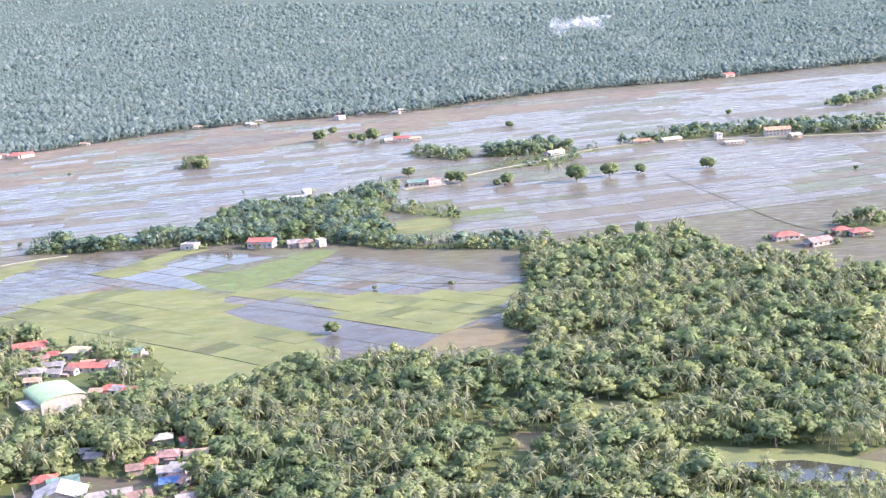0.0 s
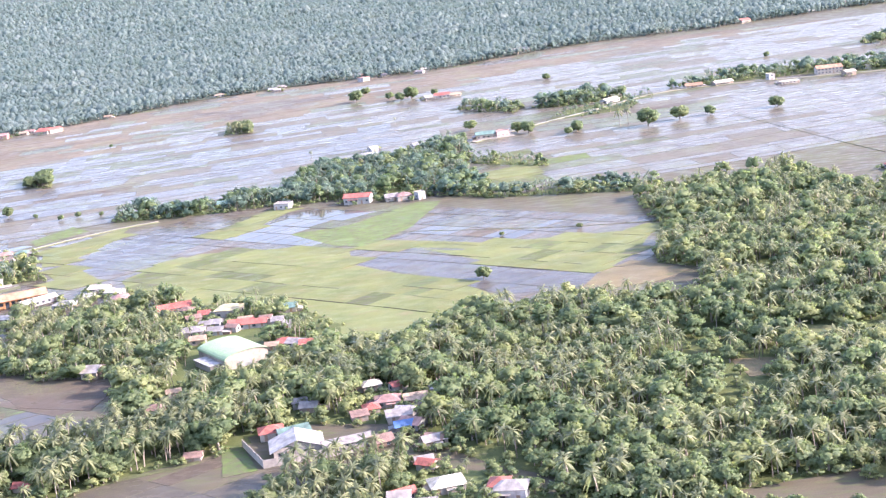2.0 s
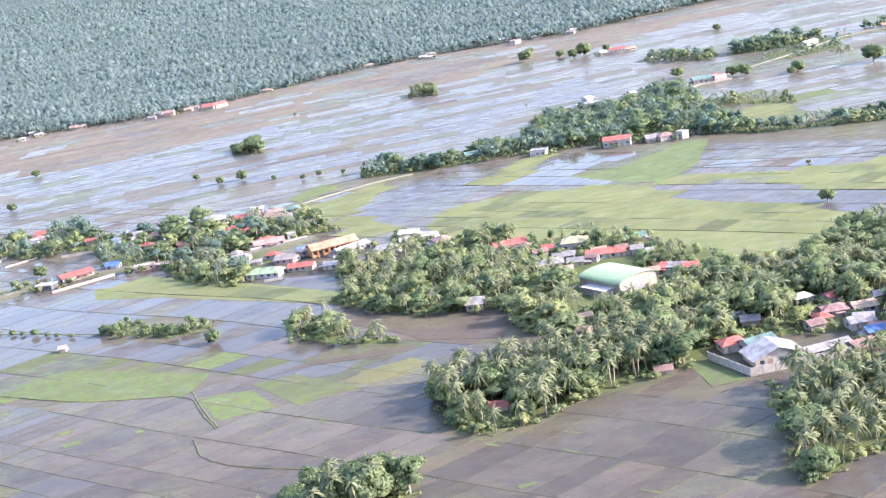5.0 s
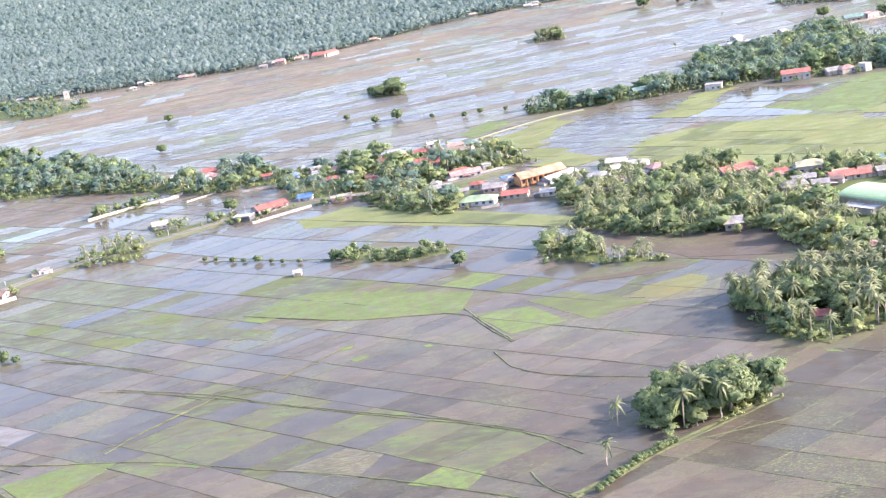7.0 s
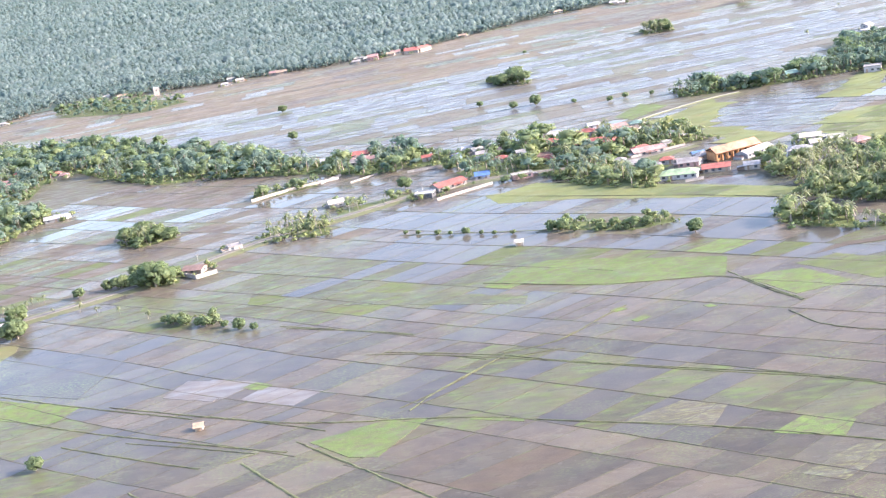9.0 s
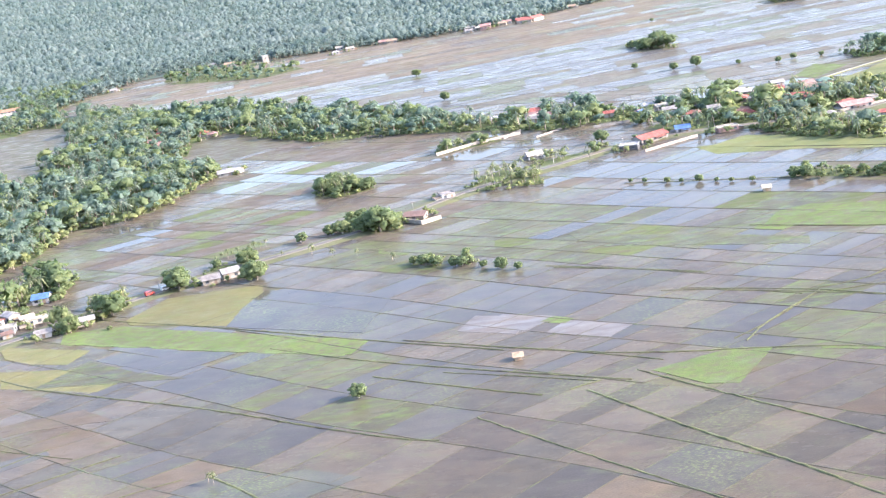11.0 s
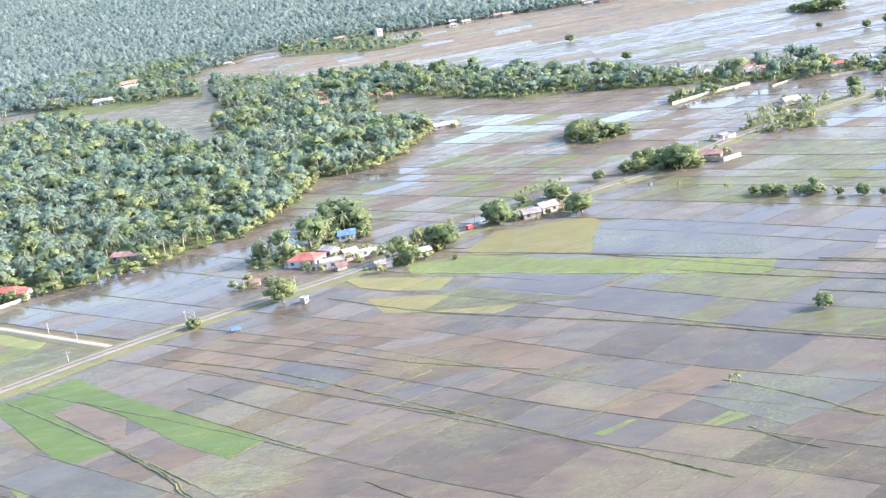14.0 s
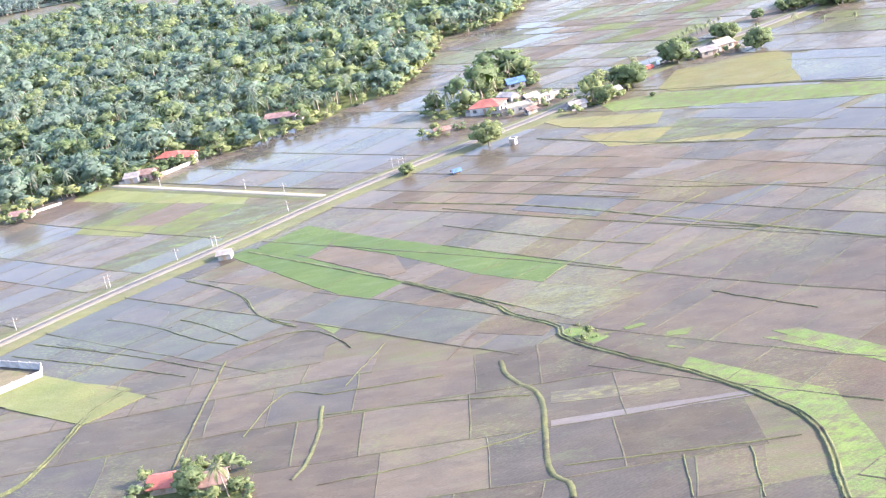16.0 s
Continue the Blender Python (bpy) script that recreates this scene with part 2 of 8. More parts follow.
HAZE_SLOPE_FROND = leaf_mat("hazed_slope_fronds", (0.130, 0.172, 0.156), (0.154, 0.196, 0.175), (0.190, 0.224, 0.196), 0.8, 0.4, 0.56)
GREENS = (LEAF, LEAF_DEEP, LEAF_DEEP)


def plain(name, colour, rough=0.7, metal=0.0, dirt=0.35, wave=0.0, scale=0.6):
    """Paint, metal or timber with streaks and dirt; wave: ribs of a corrugated sheet, in ribs a metre."""
    m, n, l, p = mat(name)
    tc = n.new("ShaderNodeTexCoord").outputs["Object"]
    a = noise_tex(n, l, tc, scale, 6, 0.65)
    r = ramp(n, ((0.35, tuple(c * (1 - dirt) for c in colour)), (0.65, tuple(min(1, c * (1 + dirt * 0.3)) for c in colour))))
    l.new(a.outputs["Fac"], r.inputs[0])
    info = n.new("ShaderNodeObjectInfo")
    orr = ramp(n, ((0.0, (0.82, 0.8, 0.8)), (1.0, (1.12, 1.1, 1.08))))
    l.new(info.outputs["Random"], orr.inputs[0])
    l.new(mixed(n, l, "MULTIPLY", 1.0, r.outputs[0], orr.outputs[0]), p.inputs["Base Color"])
    p.inputs["Roughness"].default_value, p.inputs["Metallic"].default_value = rough, metal
    if wave:
        w = n.new("ShaderNodeTexWave")
        w.inputs["Scale"].default_value = wave
        l.new(tc, w.inputs["Vector"])
        bp = n.new("ShaderNodeBump")
        bp.inputs["Strength"].default_value, bp.inputs["Distance"].default_value = 0.4, 0.05
        l.new(w.outputs["Fac"], bp.inputs["Height"])
        l.new(bp.outputs[0], p.inputs["Normal"])
    return m


ROOF_RGB = {"red": (0.46, 0.130, 0.090), "grey": (0.33, 0.30, 0.27), "white": (0.45, 0.43, 0.40), "green": (0.30, 0.40, 0.22), "teal": (0.15, 0.26, 0.21), "blue": (0.09, 0.20, 0.43), "yellow": (0.56, 0.47, 0.25), "cream": (0.55, 0.50, 0.39), "tan": (0.43, 0.31, 0.20), "rust": (0.27, 0.165, 0.125), "pink": (0.40, 0.23, 0.19), "orange": (0.50, 0.27, 0.15)}
WALL_RGB = {"white": (0.50, 0.48, 0.46), "cream": (0.46, 0.41, 0.35), "tan": (0.39, 0.33, 0.26), "grey": (0.37, 0.37, 0.35), "pink": (0.55, 0.35, 0.31), "rust": (0.25, 0.17, 0.12), "dark": (0.12, 0.12, 0.12), "blue": (0.20, 0.30, 0.47), "orange": (0.56, 0.27, 0.11)}
ROOF = {k: plain("roof_" + k, tuple(q * 0.68 for q in c), 0.8, 0.0, 0.5, 4.0, 0.35) for k, c in ROOF_RGB.items()}
WALLM = {k: plain("wall_" + k, tuple(q * 0.68 for q in c), 0.85, 0.0, 0.32) for k, c in WALL_RGB.items()}
BARK = plain("palm_bark", (0.25, 0.215, 0.175), 0.9, 0, 0.4, 0, 2.0)
TIMBER = plain("weathered_timber", (0.26, 0.18, 0.12), 0.8, 0, 0.4, 0, 2.0)
POLE = plain("concrete_pole", (0.33, 0.32, 0.30), 0.8, 0, 0.2)
DARKGLASS = plain("window_glass", (0.05, 0.06, 0.07), 0.12, 0, 0.2)
RUBBER = plain("rubber", (0.03, 0.03, 0.03), 0.9, 0, 0.2)

# ---- the plan: places in metres ----
FOREST_EDGE = [(390.2, 1561.3), (281.2, 1532.3), (154.6, 1492.4), (34, 1492.7), (-49.8, 1440.4), (-138.3, 1370.6), (-254.5, 1381.6), (-342.4, 1359.7), (-427.3, 1281.1), (-485.1, 1215.8), (-569.5, 1217.8), (-624.1, 1224.2), (-677.8, 1225.7), (-778.4, 1266.6), (-817.6, 1252.8), (-859, 1257.3), (-912, 1250.7), (-855.2, 1096.5), (-835.9, 1015.9), (-863.7, 1031.3), (-919, 1046.1), (-995.3, 1084)]
WOODS = []
WOODS += [('W2', 1, 0.26, 1.1, [(-788.5, 403.5), (-770.8, 417.9), (-756.8, 421.8), (-744.5, 433.6), (-729.1, 433.6), (-704.6, 449), (-687, 467.6), (-669.8, 481.7), (-656.2, 533.2), (-657.5, 578.3), (-632.7, 579.6), (-624, 598.2), (-611.4, 658.8), (-619.5, 687.9), (-654.7, 725.6), (-670.5, 745.1), (-692.3, 726.7), (-716.8, 723.9), (-733.4, 703.3), (-799.7, 816.2), (-879.8, 905.5), (-927.4, 922.6), (-1130, 900), (-1000, 620), (-880, 480)])]
WOODS += [('W3', 0.95, 0.35, 1.05, [(-757.8, 873.9), (-712, 850.8), (-677.9, 809.4), (-643.6, 813.7), (-608.9, 766.1), (-571.9, 723.9), (-530.1, 709.6), (-483.8, 683.9), (-438.6, 648.5), (-411.7, 653.4), (-410.1, 672.3), (-437.4, 708.5), (-481.4, 707.9), (-512.4, 756.2), (-552.1, 815.8), (-589.2, 829.7), (-647.5, 917.2), (-728.4, 962.9), (-814.7, 1039.9)])]
WOODS += [('W3b', 0.5, 0.5, 1, [(-411.7, 653.4), (-396.2, 609.5), (-362.3, 586.2), (-348.1, 558.2), (-333.4, 542.3), (-317.4, 529.1), (-298.6, 610.9), (-313.2, 644.8), (-351.2, 667.2), (-382.9, 672.3), (-410.1, 672.3)])]
WOODS += [('W23', 0.9, 0.4, 1, [(-765.2, 873), (-717.8, 779.7), (-675.7, 769.1), (-652.9, 793.4), (-697.4, 893.6), (-782.5, 991.8), (-801.5, 982.4)])]
WOODS += [('V1', 0.45, 0.5, 1, [(-360.3, 587.8), (-342.7, 552.3), (-315.7, 534.9), (-319.9, 575), (-328.6, 612.5), (-296.4, 608), (-285.6, 608.6), (-284.4, 602.1), (-309.2, 654.1), (-325, 665.9), (-351.1, 667.7), (-383.2, 681.5)])]
WOODS += [('W4', 0.95, 0.5, 1, [(-277.7, 548.8), (-264, 537.2), (-248.2, 541.5), (-227.4, 537.6), (-211.4, 543.9), (-199.8, 518.8), (-195.6, 492.9), (-181, 522.6), (-165.8, 500.4), (-151.7, 481.7), (-142.7, 450.8), (-137.4, 428.6), (-127.5, 433.5), (-88.4, 460.3), (-113.5, 369.6), (-138, 376.6), (-156.5, 369.8), (-169.2, 381.1), (-191, 394.4), (-203.7, 415.3), (-212, 444.2), (-236.9, 447.2), (-257.3, 462.9), (-271.4, 483.7), (-264.8, 505.4), (-274.9, 519.7)])]
WOODS += [('W6', 1.2, 0.75, 1.1, [(-230.5, 366.4), (-223.6, 336.6), (-213.8, 329.7), (-201.3, 335.3), (-184.7, 349.4), (-165.8, 357), (-152.6, 365.5), (-157.4, 378.3), (-174.6, 392.7), (-192.2, 398.8), (-202.9, 386.2), (-223.9, 379.8), (-231.9, 373.5)])]
WOODS += [('W5', 1.05, 0.48, 1, [(-132.2, 452.3), (-112.9, 455.3), (-99.8, 459.5), (-80.1, 476.5), (-55.7, 478.8), (-24.5, 465.6), (-8.6, 459.1), (-6.6, 483.6), (-2.2, 506.1), (-17.4, 519.6), (-14.4, 543.9), (-1.6, 555.1), (-7.4, 587.4), (-7.3, 615.7), (-10, 654.1), (-0.1, 651.5), (68.4, 687.3), (87.8, 610.9), (120.4, 588.8), (118.6, 569.6), (137.4, 554.1), (90.5, 366.9), (7.5, 307.5), (-3.4, 305.1), (-57.9, 294.9), (-68.1, 304.6), (-68.4, 318.4), (-85, 331.7), (-90.9, 338.9), (-103.5, 354.7), (-98.5, 392.9), (-102.9, 390.8), (-130, 389.1), (-141.7, 403.1), (-166, 433.5)])]
WOODS += [('W7', 1.05, 0.8, 1.1, [(-143.3, 305.7), (-141.7, 335), (-128.9, 340.5), (-113.6, 345.4), (-105.6, 338.1), (-101, 320.6), (-109, 312.3), (-113.7, 296.2), (-146.9, 275.6)])]
WOODS += [('W8', 1, 0.45, 1, [(-284.6, 734), (-224.9, 727.9), (-191.3, 730.7), (-151.4, 722), (-115.4, 717.5), (-82.2, 690.9), (-80.5, 738.9), (-95.9, 781.9), (-89, 821.3), (-93.9, 905), (-132.5, 852.1), (-175, 847.1), (-199.5, 781.8), (-229.9, 756.2), (-265.1, 757), (-288.5, 762.5)])]
WOODS += [('W5f', 1.2, 0.75, 0.8, [(7.5, 339.9), (19.7, 346.2), (30.9, 354.6), (46.2, 345.9), (65.5, 340.1), (82.8, 336.2), (78, 291.7), (0.5, 299.9)])]
WOODS += [('W5g', 1, 0.2, 0.45, [(-45.2, 297.6), (-34.4, 293.8), (-16.8, 290), (-2, 285), (-5.9, 274), (-47.7, 285.6)])]
WOODS += [('W5h', 1.1, 0.4, 0.9, [(-64.1, 308.3), (-54.5, 309.4), (-33.9, 303.6), (-30.9, 284.3), (-39.5, 285.1), (-48.9, 290.6), (-57.7, 296)])]
WOODS += [('W8b', 0.9, 0.4, 0.8, [(-82.5, 687.9), (-46.8, 678.8), (2.4, 661), (6.8, 674.2), (-12.2, 698), (-49.7, 698.1), (-78.3, 701.2)])]
WOODS += [('W8c', 0.9, 0.6, 0.7, [(-88.1, 798.2), (-45.1, 762.8), (-47.3, 781.9), (-73.6, 811.3), (-86.4, 818.9)])]
WOODS += [('W9a', 0.9, 0.5, 1, [(-96.2, 1049.3), (-55.6, 1000.3), (-50, 1029.7), (-94.1, 1075.3)])]
WOODS += [('W9b', 0.9, 0.5, 1, [(-40.1, 1009.9), (-5.9, 1003.4), (25.5, 1019.5), (27, 1025.1), (1.8, 1053), (-29.6, 1042.2)])]
WOODS += [('W9c', 0.8, 0.5, 0.9, [(55.2, 1037.8), (105.4, 1034.4), (164.1, 1036.3), (200.2, 1009.1), (215, 1082), (111.3, 1086.8), (60, 1042.6)])]
WOODS += [('W9d', 1, 0.4, 1, [(201.4, 1015.2), (251.2, 1007.4), (266.6, 1068.8), (220.3, 1066.5)])]
WOODS += [('W9e', 0.7, 0.4, 1, [(244.1, 1180.8), (273.1, 1184.5), (308.2, 1234.8), (319, 1277.7), (258.2, 1224.1)])]
WOODS += [('W9f', 0.5, 0.7, 0.6, [(-35.8, 939.8), (18.8, 949.8), (45.3, 1010.6), (42.3, 1034.7), (-20.7, 982.7)])]
WOODS += [('W10', 0.9, 0.4, 1, [(142.7, 669.8), (166, 667.8), (170.1, 684.5), (148.9, 685.7)]), ('W11', 0.9, 0.5, 1, [(120.4, 567), (137, 552.2), (142.4, 573.8), (126.2, 582.7)])]
WOODS += [('YARD1', 0.6, 0.45, 0.7, [(-111.2, 328.1), (-99, 333.6), (-82.2, 324.6), (-68.8, 304.9), (-79.5, 293.8), (-88.4, 288), (-113.7, 296.2)])]
WOODS += [('HEDGE', 1.6, 0.05, 0.42, [(-357.7, 487.6), (-343.4, 474.9), (-331.4, 468.3), (-315.3, 470.5), (-317.9, 478.9), (-333.8, 479.2), (-355.6, 498.3)])]
WOODS += [('HEDGE2', 1.6, 0.05, 0.5, [(-488.2, 437.8), (-476.3, 429), (-468.8, 426.5), (-469, 430.7), (-484.7, 440.2)])]
WOODS += [('ISL7', 1.5, 0.5, 1.25, [(-261.5, 294.5), (-256.5, 285.2), (-232.9, 297.4), (-234.3, 305.3), (-251.2, 311), (-260, 305)])]
WOODS += [('ISL1', 1.5, 0.1, 1, [(-388.4, 903.2), (-367.3, 886.9), (-374.9, 916.2), (-394.9, 932)]), ('ISL2', 1.5, 0.5, 1, [(-277.9, 1056.2), (-259, 1052.8), (-262.8, 1082.5), (-279, 1086.1)])]
WOODS += [('ISL5', 1.3, 0.4, 1, [(-544.8, 574.1), (-534.8, 565.4), (-522, 573.6), (-525.6, 587.5), (-539.7, 597.1), (-546.8, 590.1)])]
WOODS += [('RD1', 1.2, 0.2, 1, [(-524.7, 501.2), (-514.5, 490.3), (-498.7, 490.6), (-501.5, 509.9), (-516.3, 518.8), (-526.3, 510.9)])]
WOODS += [('RD2', 0.8, 0.7, 0.9, [(-479.8, 539.8), (-466.5, 533.8), (-447.9, 534.4), (-450.4, 559.5), (-465.8, 574.2), (-473.8, 554.6)])]
WOODS += [('RD3', 0.5, 0.6, 0.7, [(-449, 558.6), (-425.5, 571.7), (-418.2, 590.5), (-428, 588.4), (-449.2, 579)])]
WOODS += [('NTCH', 1, 0.6, 0.9, [(-279.8, 440.9), (-263.9, 427.6), (-245.8, 421.4), (-249.3, 429.7), (-261.6, 433.5), (-268.2, 457.6), (-279.2, 465.5), (-283.8, 456)])]
WOODS += [('RD4', 1.1, 0.3, 1, [(-636.1, 465.6), (-621.5, 469.9), (-622.7, 483), (-638.6, 483.2)]), ('RD5', 0.8, 0.4, 1, [(-639, 440.9), (-625.3, 435.6), (-628.8, 454.1), (-641.4, 456.7)]), ('RD6', 1, 0.4, 1, [(-650.8, 429.2), (-640.9, 428), (-643.6, 439.5), (-653, 442)]), ('RD7', 1.2, 0.5, 1, [(-598.5, 421.2), (-586.5, 429), (-585.1, 442.8), (-599.5, 442.9)]), ('RD8', 1.2, 0.2, 1, [(-604.5, 412.2), (-596.7, 408.5), (-598.5, 421.2), (-605.8, 423.4)])]
WOODS += [('RD9', 0.9, 0.4, 1, [(-634.5, 453.7), (-617.7, 456.2), (-621.2, 472), (-639, 473.1)]), ('RD10', 0.9, 0.3, 0.6, [(-567.4, 463), (-554.6, 464), (-553.9, 472.1), (-567, 472.9)]), ('WALL1', 0.9, 0.2, 0.7, [(-497.3, 631.1), (-469.8, 644.8), (-472.4, 658.3), (-498.2, 646.1)])]
WOODS += [('YD2', 0.6, 0.45, 0.62, [(-115, 296.6), (-110.3, 312.8), (-95.5, 320.5), (-86.8, 315.5), (-83.9, 297), (-94.4, 289)])]
WOODS += [('YD3', 0.4, 0.5, 0.7, [(-207.7, 526.7), (-169.6, 530.8), (-137.7, 479.9), (-134.3, 450.4), (-161.8, 453.6), (-197, 476)])]
WOODS += [('BRSH', 2.2, 0, 0.17, [(-621.6, 240.3), (-617.3, 240.5), (-613.1, 233.6), (-617.3, 233.7)])]
WOODS += [('W24', 0.75, 0.4, 0.9, [(-911.8, 945.5), (-891.9, 959.4), (-859.6, 954.1), (-836.5, 961), (-833, 987.9), (-873.5, 1050.6), (-920.6, 1099), (-960.1, 1122.8), (-993, 1128.3)])]
WOODS += [('W25', 0.9, 0.45, 0.95, [(-866, 1266), (-856, 1180), (-850, 1067), (-815, 1020), (-803, 965), (-820, 978), (-838, 988), (-890, 1024), (-945, 1088), (-1000, 1130), (-1050, 1200), (-1000, 1300)])]
WOODS += [('W26', 0.9, 0.4, 1, [(-749.1, 772.2), (-750.4, 845.5), (-729.0, 837.2), (-689.1, 804.7), (-656.4, 783.4), (-649.3, 743.3), (-677.7, 720.5), (-710.8, 733.3)])]
WOODS += [('FAR1', 0.35, 0.3, 1, [(-788.3, 1184.5), (-710.1, 1198.9), (-714.8, 1232.3), (-799.8, 1240.2)])]
WOODS += [('FAR2', 0.4, 0.3, 0.8, [(-777.3, 1159.1), (-681, 1093.2), (-650.7, 1121.2), (-670.9, 1158.4), (-763.9, 1224)])]
WOODS += [('COT', 0.8, 0.4, 0.8, [(-694.6, 200.6), (-689.8, 205.2), (-688, 210.6), (-677.3, 201), (-675.2, 194.4)])]
CLEARINGS = []
CLEARINGS += [[(32.6, 371.1), (42.5, 374.2), (68, 368), (87.8, 356.3), (83.7, 340), (66.3, 344), (46.7, 349.1), (32.8, 358.6)]]
CLEARINGS += [[(-12.9, 392.5), (3.1, 390), (4.4, 380), (-10.3, 377.4)], [(4, 425.1), (23.2, 416), (18.7, 400.3), (5.2, 405.2)], [(-45.5, 452.7), (-33.5, 447.3), (-34.8, 436.8), (-43.4, 438.4)], [(-90.2, 342.9), (-83, 342.3), (-84.3, 328.2), (-91.3, 328.7)], [(-314.7, 543.2), (-274.9, 519.7), (-277.1, 568.2), (-295.7, 601.8), (-325, 590.6)]]
CLEARINGS += [[(-982.5, 1052.8), (-920.1, 1011.1), (-838.7, 963.9), (-765.2, 873), (-751.5, 778.8), (-763.5, 760.9), (-840.5, 904.4), (-886.5, 920.2), (-934.6, 936.8)]]
CLEARINGS += [[(-198.2, 499.3), (-184.1, 490.5), (-186.3, 459.9), (-161.9, 438.7), (-160.2, 452.2), (-165.8, 487.6)], [(-163.9, 373.3), (-155.9, 364.4), (-145.8, 345.5), (-142.3, 363), (-149.9, 371.8)]]
SINGLE_BROADLEAF = []
SINGLE_BROADLEAF += [(-490.8, 315.8, 3.9), (-539.2, 945.6, 5.5), (-508.6, 808.4, 5.4), (-571.6, 445.1, 7.8), (-544.5, 445.8, 7.3), (-553.9, 474.5, 4.9), (-598.1, 410.3, 6), (-588.4, 423.8, 8), (-422.6, 603.4, 6), (-375.8, 790.7, 4.6), (-322.1, 760.7, 3.2), (-634.3, 385.2, 7.8), (-657.3, 371.6, 2.7), (-649.5, 409.4, 2.2), (-573.1, 447.8, 8.3), (-551.7, 465.7, 6.6), (-546.4, 444.8, 6.4), (-522.5, 496, 5.4), (-507.4, 491, 9.9), (-514.4, 493.7, 6.2)]
SINGLE_BROADLEAF += [(-526.7, 495.8, 4.6), (-489.4, 437.3, 2.9), (-485.7, 433.5, 4), (-481.5, 431, 3.6), (-475, 427.2, 3.3), (-472.6, 425.7, 3.6), (-465.5, 421.5, 2.5), (-459.6, 416.5, 3.9), (-454.3, 413.4, 2.5), (-584.2, 407.7, 1.4), (-537, 490.9, 4.1), (-358.7, 484.6, 4.1), (-354.9, 482.5, 4.5), (-341.2, 474.7, 2.8), (-335.8, 470.9, 2.4), (-332.7, 469.9, 2.4), (-325.7, 471.3, 3.6), (-311.3, 452, 5), (-414.5, 513.7, 1.8), (-409.4, 510.8, 1.8)]
SINGLE_BROADLEAF += [(-401.5, 504.8, 2.2), (-396.6, 502, 1.7), (-390.5, 498.6, 3), (-384.6, 495.3, 1.7), (-379.7, 491.8, 1.7), (-372.8, 487.9, 1.9), (-359.5, 482.7, 1.6), (-350.7, 477.8, 2.8), (-85, 523.5, 5.3), (-75.9, 596.9, 2), (-41.6, 595.6, 2.5), (23.8, 868.4, 11.7), (45.3, 878.9, 9.6), (65.7, 885, 6.7), (-20.6, 875.7, 7.3), (109.6, 887.7, 7.6), (-186.6, 1182.9, 10.7), (-157.3, 1176.1, 6.8), (-138, 1160.4, 11.5), (-118.6, 1170.1, 5.8)]
SINGLE_BROADLEAF += [(-22.6, 1192.4, 5.9), (-370.4, 1063.8, 2.7), (-396.4, 819.3, 3.6), (-363, 792.8, 6.1), (-341.5, 776.3, 2.7), (-313.4, 764.9, 3.3), (-299.1, 761.4, 2.6), (-50.9, 894.6, 8.2), (-57.6, 901.8, 7.5), (-88.8, 935.5, 7.7), (-128.6, 443.5, 6.4), (-133.1, 449, 5), (-204.9, 339.1, 4.2), (-147.4, 1156.6, 7.7), (-181.9, 1231.6, 7.2), (-20.8, 1193.4, 3.9), (107.7, 887.4, 7.4), (163.1, 1175.2, 4.9), (-26.6, 869.3, 5), (-19.6, 885, 6.6)]
SINGLE_BROADLEAF += [(192.3, 843.9, 2.9), (-657.4, 370, 3.5), (-691.8, 201, 2.3), (-684.5, 198.7, 4.8), (-676.6, 197, 2.6)]
SINGLE_PALMS = [(-594.1, 426.3, 7.7), (-516.8, 273.1, 3.3), (-518.1, 273.9, 2.9), (-529.2, 467.8, 5.1), (-520.6, 460.9, 3.9), (-511.3, 457, 3.8), (-496.7, 444.1, 3.4), (-454.9, 535.1, 5.8), (-268.3, 293.6, 7.7), (-272.1, 274, 6.7), (7.3, 881.5, 12.5), (12.7, 881.3, 11.8), (-144.2, 1011.4, 5.8), (-192, 879.4, 7.3), (-677.7, 195.6, 7)]
SINGLE_PALMS += [(-566.6 + 1.75 * k, 478.4 + 1.4 * k, 2.6 + 0.45 * (k * 7 % 5)) for k in range(10)]     # a row of young palms beside the road
SINGLE_PALMS += [(-541.0, 471.8, 3.0), (-520.3, 463.9, 2.8), (-497.6, 445.1, 3.6), (-482.2, 433.6, 2.8), (-467.1, 422.3, 3.2)]
SINGLE_BROADLEAF += [(-256.8 - 1.25 * k, 281.2 - 0.9 * k - 0.035 * k * k, 1.1 + 0.35 * (k * 5 % 4)) for k in range(15)]     # low bushes along the strip
HOUSES = []
HOUSES += [(-182.8, 508.4, -8.0, 9.1, 8.0, 4.6, 'hip', 'yellow', 'cream'), (-193.0, 510.4, 1.0, 4.1, 5.0, 2.5, 'gable', 'red', 'white'), (-175.3, 490.0, 8.0, 9.0, 7.0, 2.8, 'gable', 'red', 'grey'), (-166.5, 493.5, 0.0, 4.2, 5.0, 2.6, 'gable', 'rust', 'white'), (-154.9, 459.0, -8.0, 6.6, 6.0, 2.8, 'hip', 'red', 'tan'), (-146.5, 454.8, -1.0, 5.1, 5.0, 2.8, 'gable', 'red', 'white'), (-160.3, 507.0, -2.0, 7.4, 6.0, 2.8, 'gable', 'teal', 'cream'), (-157.4, 483.3, 5.0, 2.5, 4.0, 2.6, 'gable', 'grey', 'white'), (-161.4, 488.5, 0.0, 4.1, 5.0, 3.0, 'gable', 'grey', 'cream'), (-185.6, 495.1, -11.0, 4.2, 5.0, 2.6, 'gable', 'grey', 'grey')]
